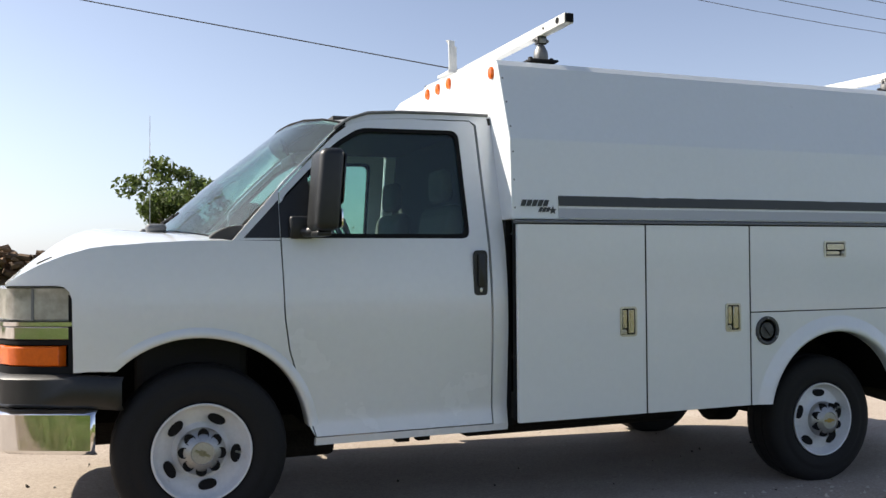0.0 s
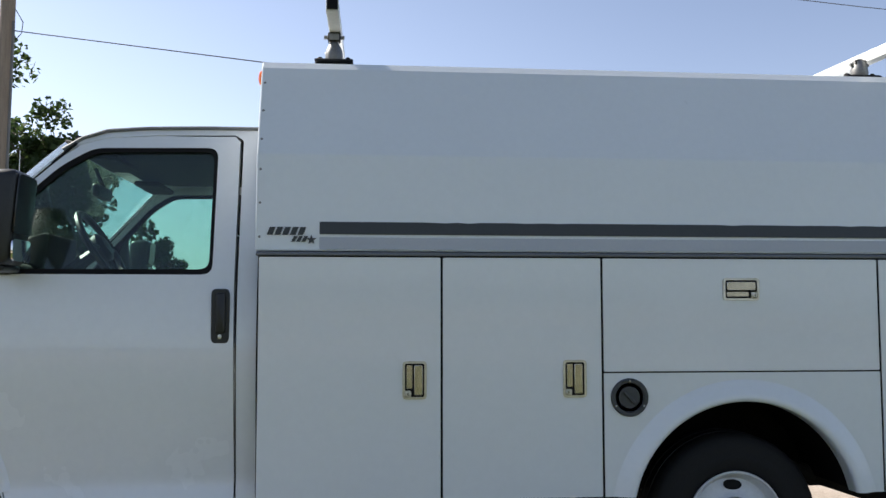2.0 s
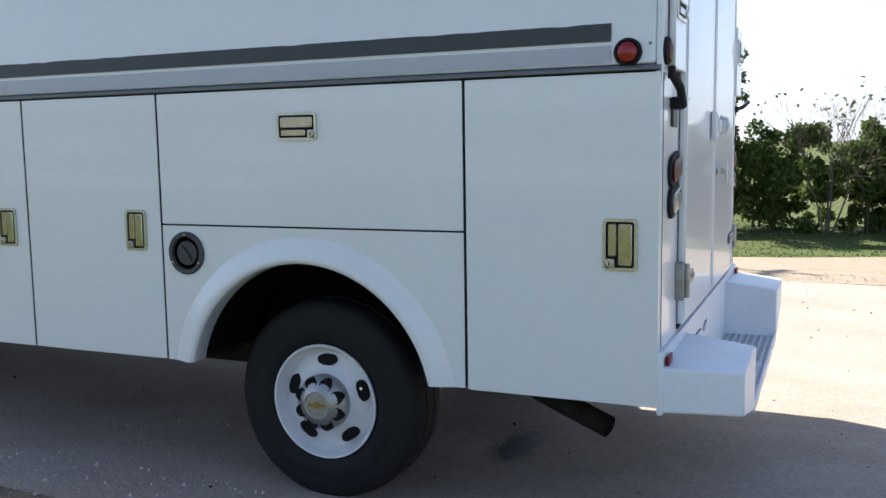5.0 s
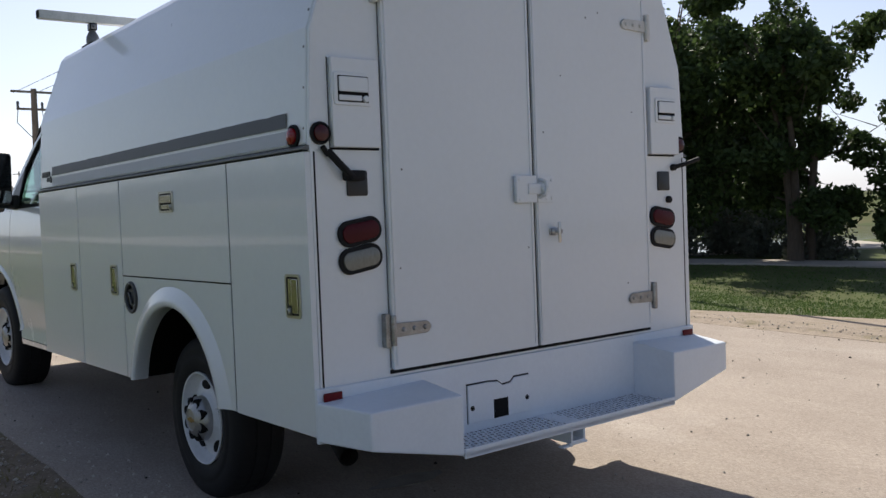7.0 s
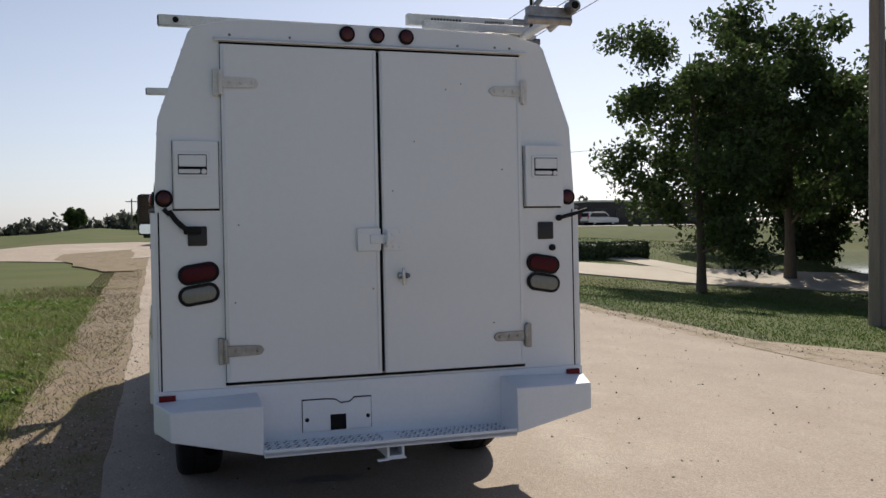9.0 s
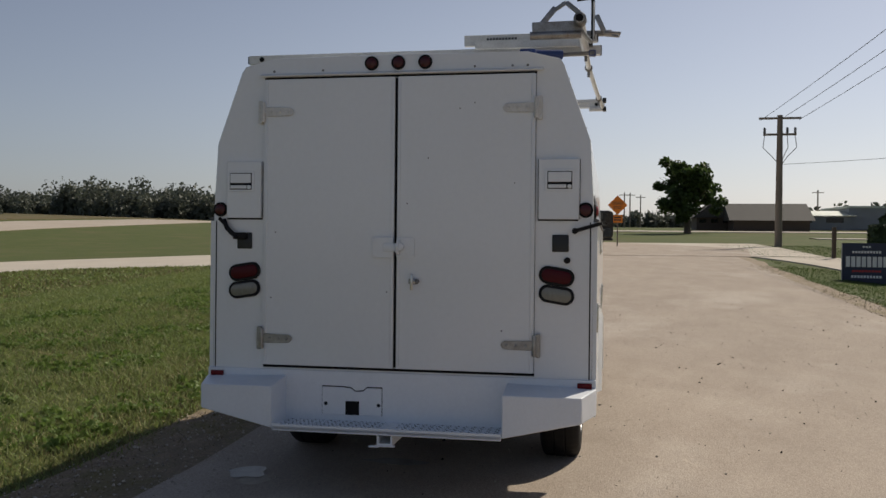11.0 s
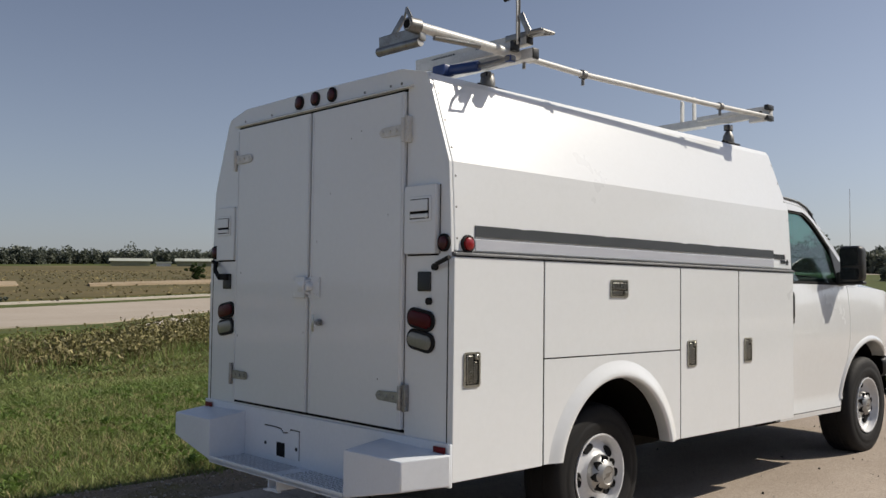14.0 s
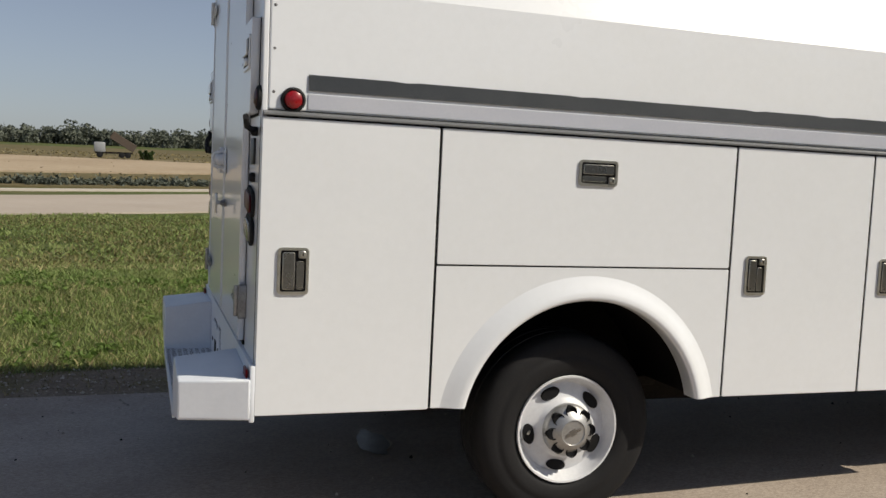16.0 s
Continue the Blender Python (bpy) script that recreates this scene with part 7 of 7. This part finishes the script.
# ---- poles, wires ----
def wire(a, c, sag, r, label="thin dark overhead power wire"):
    a, c = Vector(a), Vector(c)
    b = Build()
    b.tube([a.lerp(c, k / 16) - Vector((0, 0, sag * 4 * (k / 16) * (1 - k / 16))) for k in range(17)], r, 5)
    return part("overhead_wire", b, WIRE, None, label, category="wire", group="overhead wires")


px, py = -4.56, 11.8
pole = thing("utility_pole", Matrix.Translation((px, py, land(px, py) - 0.1)), "weathered round wooden utility pole on the lawn", "pole")
b = Build()
b.tube([(0, 0, 0), (0.02, 0, 5), (0.03, 0, 10.6)], [0.165, 0.14, 0.11], 16)
part("shaft", b, POLEWOOD, pole)
b = Build()
b.tube([(0.17, -0.05, 0), (0.165, -0.05, 2.8), (0.15, -0.04, 7.0)], 0.028, 8)
part("conduit", b, GREYPLASTIC, pole, "grey conduit running up the pole")
b = Build()
b.box((-0.06, -1.0, 10.1), (0.06, 1.0, 10.22), 0.01)
part("crossarm", b, POLEWOOD, pole)
b = Build()
b.tube([(0.12, 0, 7.3), (0.3, 0, 7.0), (0.28, 0, 6.8), (0.12, 0.02, 6.6)], 0.008, 6)
part("drip_loop", b, WIRE, pole, "small loop of cable")
p2 = thing("utility_pole", Matrix.Translation((-37.4, 9.3, 0.35)), "dark wooden utility pole with two crossarms", "pole")
b = Build()
b.tube([(0, 0, 0), (0, 0, 4), (0, 0, 7.0)], [0.19, 0.16, 0.13], 12)
part("shaft", b, POLEWOOD, p2)
for z, w in ((6.85, 1.0), (6.05, 0.78)):
    b = Build()
    b.box((-0.06, -w, z - 0.05), (0.06, w, z + 0.05), 0.01)
    part("crossarm", b, POLEWOOD, p2)
for y in (-0.72, 0.35, 0.72):
    b = Build()
    b.lathe([(0.05, 0), (0.07, 0.08), (0.05, 0.12), (0.07, 0.2), (0.04, 0.3)], "z", (0, y, 6.1), 10)
    part("insulator", b, GREYPLASTIC, p2, "grey insulator")
    b = Build()
    b.tube([(0, y, 6.0), (0.05, y * 1.1, 5.4), (0.05, y * 0.5, 4.95), (0.05, 0.05, 4.5)], 0.018, 6)
    part("jumper_cable", b, WIRE, p2)
z2 = 7.12
for k, dy in enumerate((-0.9, 0.0, 0.9)):
    wire((-37.4, 9.3 + dy, z2), (px, py + dy, 9.15), 0.15, 0.012)
    wire((px, py + dy, 9.5), (42, 14.1 + dy * 2.2, 8.7 + 0.35 * k), 1.35, 0.009)
wire((px, py, 6.24), (14, 6.0, 3.0), 0.0, 0.010)
wire((-37.4, 9.3, z2 - 2.2), (-25, 30, 6.2), 0.3, 0.010)
for x, y, h in ((-118, 2.95, 4.9), (-122, 3.8, 5.0), (-126, 5.4, 4.8), (-112, 27, 5.0), (-105, -3.9, 3.8), (-100, 43, 6), (-98, 62, 6)):
    q = thing("far_pole", Matrix.Translation((x, y, land(x, y))), "thin distant utility pole", "pole", "far poles")
    b = Build()
    b.tube([(0, 0, 0), (0, 0, h)], [0.11, 0.08], 8)
    part("shaft", b, POLEWOOD, q)
    b = Build()
    b.box((-0.05, -0.7, h - 0.4), (0.05, 0.7, h - 0.3))
    part("crossarm", b, POLEWOOD, q)


# ---- signs ----
def post(parent, h, r=0.03, mat=GALV):
    b = Build()
    b.box((-r, -r, 0), (r, r, h), 0.004)
    return part("post", b, mat, parent)


def upright(x, y, ex, ey):
    return Matrix.Translation((x, y, land(x, y) - 0.02)) @ Matrix.Rotation(math.atan2(ey - y, ex - x) + math.pi / 2, 4, "Z")


FRONT = Matrix.Rotation(math.pi / 2, 4, "X")


def plate(parent, poly, z, mat, back=0.0, label="", thick=0.006):
    b = Build()
    b.prism([(u, v + z) for u, v in poly], "y", -0.034 - back - thick, -0.034 - back)
    return part("plate", b, mat, parent, label)


st = thing("stop_sign", upright(-15.35, -33.8, -15.35 - 3.3, -33.8 + 9.5), "red octagonal stop sign on a steel post", "sign")
post(st, 1.9, 0.025)
oct_ = [(0.355 * math.cos(radians(22.5 + 45 * k)), 0.355 * math.sin(radians(22.5 + 45 * k))) for k in range(8)]
plate(st, [(u * 1.06, v * 1.06) for u, v in oct_], 1.53, SIGNWHITE, 0.0, "white rim")
plate(st, oct_, 1.53, STOPRED, 0.008, "red face")
text_part("word", "STOP", 0.27, SIGNWHITE, Matrix.Translation((0, -0.051, 1.53)) @ FRONT, st, 0.002)

de = thing("dead_end_sign", upright(-35.0, 1.45, 9, 2), "yellow diamond dead-end sign on a post", "sign")
post(de, 2.28, 0.03, POLEWOOD)
plate(de, [(0.47, 0), (0, 0.47), (-0.47, 0), (0, -0.47)], 2.03, YELLOW)
plate(de, [(0.24, -0.19), (0.24, 0.19), (-0.24, 0.19), (-0.24, -0.19)], 1.37, YELLOW, 0.0)
text_part("word", "DEAD", 0.19, BLACKSIGN, Matrix.Translation((0, -0.043, 2.115)) @ FRONT, de)
text_part("word", "END", 0.19, BLACKSIGN, Matrix.Translation((0, -0.043, 1.915)) @ FRONT, de)
b = Build()
for z in (1.43, 1.31):
    b.box((-0.17, -0.046, z - 0.03), (0.17, -0.040, z + 0.03))
part("print_bars", b, BLACKSIGN, de)

sp = thing("speed_sign", upright(-50.5, -65.5, 8, 3), "white speed limit sign on a post", "sign")
post(sp, 2.4, 0.035)
plate(sp, [(0.38, -0.46), (0.38, 0.46), (-0.38, 0.46), (-0.38, -0.46)], 2.15, SIGNWHITE)
text_part("number", "45", 0.50, BLACKSIGN, Matrix.Translation((0, -0.043, 2.02)) @ FRONT, sp)
b = Build()
b.box((-0.28, -0.045, 2.42), (0.28, -0.040, 2.50))
part("print_bars", b, BLACKSIGN, sp)
rs = thing("road_sign", upright(-25.5, -55.5, 8, 3), "dark back of a road sign on a post", "sign")
post(rs, 1.7, 0.03)
plate(rs, [(0.20, -0.30), (0.20, 0.30), (-0.20, 0.30), (-0.20, -0.30)], 1.38, GREYPLASTIC)

ys = thing("yard_sign", upright(-16.3, 7.88, 9.4, 0.6), "navy campaign yard sign with white print in a white frame", "sign")
b = Build()
for u in (-0.60, 0.60):
    b.box((u - 0.018, -0.02, -0.12), (u + 0.018, 0.02, 1.06))
part("frame", b, SIGNWHITE, ys)
b = Build()
b.box((-0.60, -0.034, -0.08), (0.60, -0.022, 1.06))
part("panel", b, NAVY, ys)
b = Build()
for z, w, h in ((0.96, 0.22, 0.045), (0.82, 0.72, 0.065), (0.16, 0.76, 0.07)):
    n = int(w / 0.07)
    for i in range(n):
        u = -w / 2 + w * (i + 0.5) / n
        b.box((u - w / n * 0.36, -0.037, z - h / 2), (u + w / n * 0.36, -0.035, z + h / 2))
part("small_print", b, SIGNWHITE, ys, "lines of small white print", kind="stuff")
b = Build()
for i in range(8):
    u = -0.52 + 1.04 * (i + 0.5) / 8
    b.box((u - 0.050, -0.038, 0.42), (u + 0.050, -0.035, 0.70))
part("large_print", b, SIGNWHITE, ys, "one large white line of print")
b = Build()
for i in range(9):
    u = -0.36 + 0.72 * (i + 0.5) / 9
    b.box((u - 0.033, -0.038, 0.285), (u + 0.033, -0.035, 0.335))
part("red_print", b, STOPRED, ys, "line of small red marks")
bo = thing("bollard", Matrix.Translation((-25.0, 9.05, land(-25, 9.05))), "short dark wooden post beside the driveway", "post")
b = Build()
b.prism(rounded([(-0.08, -0.07), (0.08, -0.07), (0.08, 0.07), (-0.08, 0.07)], 0.03, 2), "z", 0, 1.15, bevel=0.03)
part("shaft", b, BARK, bo)


# ---- vehicles ----
def car(x, y, z, turn, paint, label, high=1.75, long=4.7, wide=1.86, name="suv", tail=REDLENS):
    """A parked car, nose towards its own +x."""
    c = thing(name, Matrix.Translation((x, y, z)) @ Matrix.Rotation(turn, 4, "Z"), label, "car")
    L, W, H = long / 2, wide / 2, high
    b = Build()
    b.prism(rounded([(-L, 0.38), (L, 0.36), (L, 0.80), (L * 0.93, 0.95), (L * 0.45, 1.06), (-L * 0.98, 1.05), (-L, 0.90)], 0.10, 4), "y", -W, W, bevel=0.07, segments=3)
    roof = rounded([(L * 0.48, 1.04), (L * 0.16, H - 0.06), (0, H), (-L * 0.86, H - 0.03), (-L * 0.99, 1.04)], 0.10, 4)
    b.prism(roof, "y", -W * 0.86, W * 0.86, bevel=0.10, segments=3)
    body = part("body", b, paint, c, "", sharp=45)
    b = Build()
    b.prism([(-W * 0.70, 1.10), (W * 0.70, 1.10), (W * 0.62, H - 0.16), (-W * 0.62, H - 0.16)], "x", -L * 0.985, -L * 0.89)
    part("rear_window", b, DARKGLASS, c)
    for s in (-1, 1):
        b = Build()
        b.prism(rounded([(L * 0.40, 1.08), (L * 0.14, H - 0.17), (-L * 0.80, H - 0.17), (-L * 0.88, 1.08)], 0.06, 3), "y", s * W * 0.84, s * W * 0.872)
        part("side_window", b, DARKGLASS, c)
        b = Build()
        b.box((-L * 1.005, s * W * 0.80 - 0.09, 0.82), (-L * 0.94, s * W * 0.80 + 0.09, 1.32), 0.03)
        part("tail_lamp", b, tail, c)
        b = Build()
        b.box((L * 0.35, s * (W + 0.02) - 0.07, 1.03), (L * 0.42, s * (W + 0.02) + 0.07, 1.19), 0.03)
        part("door_mirror", b, PLASTIC, c)
        for wx in (-L * 0.60, L * 0.60):
            b = Build()
            b.lathe([(0.20, -0.11), (0.34, -0.10), (0.355, -0.06), (0.355, 0.06), (0.34, 0.10), (0.20, 0.11)], "y", (wx, s * (W - 0.12), 0.355), 22)
            w = part("wheel", b, RUBBER, c, sharp=50)
            b = Build()
            b.lathe([(0.21, s * 0.09), (0.20, s * 0.112), (0.06, s * 0.12), (0.01, s * 0.12)], "y", (wx, s * (W - 0.12), 0.355), 18)
            part("rim", b, STAINLESS, w)
    b = Build()
    b.box((-L * 1.02, -W * 0.95, 0.40), (-L * 0.95, W * 0.95, 0.62), 0.04)
    part("bumper", b, GREYPLASTIC, c)
    b = Build()
    b.box((L * 0.60, -W * 0.9, 0.25), (-L * 0.60, W * 0.9, 0.42))
    part("underside", b, UNDER, c)
    return c


car(-41.5, -0.15, land(-41.5, 0) + 0.030, math.pi, WHITECAR, "white estate car parked at the end of the road", high=1.62, wide=1.78)
car(-64.2, -75.8, land(-64.2, -75.8) + 0.06, radians(46), SILVERCAR, "silver car on the far highway", name="far_car")
for x, y in ((-92, 33.5), (-91, 38.5), (-93, 52), (-96, 61)):
    car(x, y, land(x, y), radians(100), SILVERCAR if y < 50 else WHITECAR, "parked car before the grey building", name="parked_car")
car(-7.5, 44, land(-7.5, 44), radians(30), WHITECAR, "white car beside the log pile", name="parked_car")

# box trailer with a firewood board
tr = thing("box_trailer", Matrix.Translation((11.2, 33.0, land(11.2, 33) - 0.02)), "white ribbed box trailer standing in the gravel yard", "trailer")
b = Build()
b.box((-1.5, -0.02, 0.85), (7.2, 2.4, 3.30), 0.03)
part("box", b, WHITESIDING, tr)
for i in range(30):
    b = Build()
    b.box((-1.4 + i * 0.29, -0.045, 0.95), (-1.35 + i * 0.29, -0.018, 3.24), 0.006)
    part("rib", b, WHITESIDING, tr)
b = Build()
b.box((-1.5, 0.3, 0.62), (7.2, 2.1, 0.86))
part("chassis", b, UNDER, tr)
for x in (2.2, 3.0):
    for y in (0.25, 2.1):
        b = Build()
        b.lathe([(0.25, -0.12), (0.42, -0.11), (0.43, 0.0), (0.42, 0.11), (0.25, 0.12)], "y", (x, y, 0.43), 20)
        part("wheel", b, RUBBER, tr)
b = Build()
b.box((0.5, 0.5, 0.02), (0.6, 0.6, 0.7))
part("landing_leg", b, UNDER, tr)
b = Build()
b.box((2.35, -0.065, 2.10), (3.40, -0.046, 3.12), 0.004)
sg = part("sign_board", b, BLACKSIGN, tr, "black painted sign board")
text_part("word", "FIREWOOD", 0.17, SIGNWHITE, Matrix.Translation((2.88, -0.068, 2.46)) @ FRONT, sg)
b = Build()
b.prism([(2.88 + 0.38 * math.cos(radians(a)), 2.78 + 0.25 * math.sin(radians(a))) for a in range(0, 181, 15)], "y", -0.070, -0.066)
part("emblem", b, SIGNWHITE, sg, "white half-round emblem")
b = Build()
b.box((2.48, -0.070, 2.60), (3.28, -0.066, 2.70))
part("red_bar", b, STOPRED, sg)
b = Build()
for u in (2.50, 2.95, 3.05):
    b.box((u, -0.070, 2.20), (u + 0.30 - (0.2 if u == 2.95 else 0), -0.066, 2.28))
part("print_bars", b, SIGNWHITE, sg)
cn = thing("traffic_cone", Matrix.Translation((9.95, 21.7, land(9.95, 21.7) + 0.016)), "orange traffic cone on the gravel", "cone", "traffic cones")
b = Build()
b.lathe([(0.14, 0.03), (0.13, 0.05), (0.03, 0.70), (0.025, 0.71), (0.005, 0.71)], "z", (0, 0, 0), 20)
part("body", b, ORANGE, cn)
b = Build()
b.box((-0.19, -0.19, 0), (0.19, 0.19, 0.035), 0.01)
part("base", b, ORANGE, cn)
for x, y in ((10.55, 21.6), (10.36, 21.75)):
    copy_thing(cn, Matrix.Translation((x, y, land(x, y) + 0.016)))
# stacks of sawn boards
for x0, x1, layers in ((-2.0, -0.35, 24), (-0.35, 0.85, 33)):
    st_ = thing("lumber_stack", Matrix.Translation(((x0 + x1) / 2, 43.5, land(-0.5, 43.5) - 0.01)), "dark weathered stack of boards in the yard", "lumber", "lumber stacks")
    random.seed(layers)
    for k in range(layers):
        b = Build()
        w, d = (x1 - x0) / 2 - 0.02 - random.random() * 0.06, random.uniform(-0.05, 0.05)
        b.box((-w + d, -0.6, k * 0.092), (w + d, 0.6, k * 0.092 + (0.055 if k % 2 else 0.085)), 0.006, 1)
        part("board", b, LOGWOOD if k % 2 else BARK, st_)
# log pile
lp = thing("log_pile", Matrix.Translation((0.6, 45, land(0.6, 45))), "heap of split brown firewood logs", "logs")
b = Build()
random.seed(8)
for i in range(560):
    u = random.uniform(-7.5, -1.2)
    h = (2.8 + 0.6 * noise.noise((u * 0.6, 0, 0))) * random.random() ** 0.8
    a = random.uniform(-0.6, 0.6)
    c = Vector((u, random.uniform(-1, 1), h + 0.12))
    d = Vector((math.cos(a), math.sin(a), random.uniform(-0.4, 0.4))) * 0.28
    b.tube([c - d, c + d], random.uniform(0.09, 0.17), 6)
part("log_heap", b, LOGWOOD, lp, kind="stuff")


# ---- far buildings ----
def building(name, x, y, lx, ly, wall_h, roof_h, wall, roof, label, turn=0.0, windows=0, ridge="y"):
    z = min(land(x, y), land(x, y + ly / 2), land(x, y - ly / 2)) - 0.1
    h = thing(name, Matrix.Translation((x, y, z)) @ Matrix.Rotation(turn, 4, "Z"), label, "building")
    b = Build()
    b.box((-lx / 2, -ly / 2, 0), (lx / 2, ly / 2, wall_h))
    part("wall", b, wall, h)
    b = Build()
    e = 0.5
    if roof_h < 0.5:
        b.box((-lx / 2 - 0.2, -ly / 2 - 0.2, wall_h), (lx / 2 + 0.2, ly / 2 + 0.2, wall_h + roof_h))
    elif ridge == "y":
        b.prism([(-lx / 2 - e, wall_h - 0.1), (lx / 2 + e, wall_h - 0.1), (0, wall_h + roof_h)], "y", -ly / 2 - e, ly / 2 + e)
    else:
        b.prism([(-ly / 2 - e, wall_h - 0.1), (ly / 2 + e, wall_h - 0.1), (0, wall_h + roof_h)], "x", -lx / 2 - e, lx / 2 + e)
    part("roof", b, roof, h)
    for i in range(windows):
        u = -ly / 2 + ly * (i + 0.5) / windows
        b = Build()
        b.box((lx / 2, u - ly / windows * 0.28, 0.9), (lx / 2 + 0.05, u + ly / windows * 0.28, min(2.1, wall_h - 0.3)))
        part("window", b, DARKGLASS, h)
    return h


building("roadside_house", -99, 18.5, 9, 8, 1.3, 1.9, BROWNWALL, ROOFDARK, "low house with a wide dark shingle roof", windows=0)
building("roadside_house", -103, 13.0, 7, 4, 1.6, 1.9, BROWNWALL, ROOFDARK, "gabled dark-roofed house beyond the lawn", windows=3, ridge="x")
building("metal_building", -112, 39, 14, 20, 2.6, 0.25, GREYSIDING, ROOFPALE, "long grey metal building with a pale roof edge", windows=0)
building("metal_shed", -108, 25.5, 8, 7, 1.8, 0.6, GREYSIDING, ROOFPALE, "small grey metal shed", windows=2)
building("workshop", -100, 62, 12, 22, 2.9, 0.25, ROOFDARK, ROOFPALE, "dark workshop building with a pale roof edge", windows=7)
for name, az, wide, wall_h, roof_h, wall, label in (
        ("far_shed", 155.6, 8.6, 1.5, 0.6, SHEDWALL, "long low far shed with a pale roof"), ("far_shed", 151.4, 11.8, 1.6, 0.6, SHEDWALL, "long low far shed with a pale roof"),
        ("far_shed", 148.5, 2.6, 1.2, 0.5, SHEDWALL, "small far shed with a pale roof"), ("far_shed", 147.5, 4.6, 1.4, 0.6, SHEDWALL, "low far shed with a pale roof"),
        ("dark_hall", 138.5, 13.0, 2.0, 0.3, ROOFDARK, "long dark industrial hall on the ridge"), ("far_shed", 135.8, 7.4, 1.5, 0.3, WHITESIDING, "low pale warehouse on the ridge"),
        ("far_shed", 153.7, 3.2, 0.9, 0.3, WHITESIDING, "low white far shed on the ridge"), ("far_hall", 144.8, 3.2, 2.9, 0.3, WHITESIDING, "far white block building on the ridge")):
    an = radians(az)
    building(name, 7.9 - 222 * math.sin(an), 3.4 + 222 * math.cos(an), 4.0, wide, wall_h, roof_h, wall, ROOFPALE, label, turn=math.atan2(-math.cos(an), math.sin(an)), windows=3 if name == "far_hall" else 0)
building("far_house", -150, -38, 12, 8, 2.6, 1.4, GREYSIDING, ROOFDARK, "far house among trees", windows=3)
# tipping truck on the building site
tt = thing("tipper_truck", Matrix.Translation((8.2, -110.5, land(8.2, -110.5) + 0.26)) @ Matrix.Scale(0.7, 4), "distant tipper truck with its grey bed raised", "truck")
b = Build()
b.box((1.2, -1.1, 0.9), (3.0, 1.1, 2.6), 0.2)
part("cab", b, GREYSIDING, tt)
b = Build()
b.box((-3.2, -0.6, 0.7), (2.8, 0.6, 1.0))
part("chassis", b, UNDER, tt)
b = Build()
b.box((0, -1.2, 0), (4.4, 1.2, 1.3), 0.05, m=Matrix.Translation((-3.2, 0, 1.0)) @ Matrix.Rotation(radians(-32), 4, "Y"))
part("bed", b, BROWNWALL, tt)
for x in (-2.4, -1.4, 2.1):
    b = Build()
    b.lathe([(0.3, -1.2), (0.5, -1.15), (0.5, 1.15), (0.3, 1.2)], "y", (x, 0, 0.5), 16)
    part("wheels", b, RUBBER, tt)
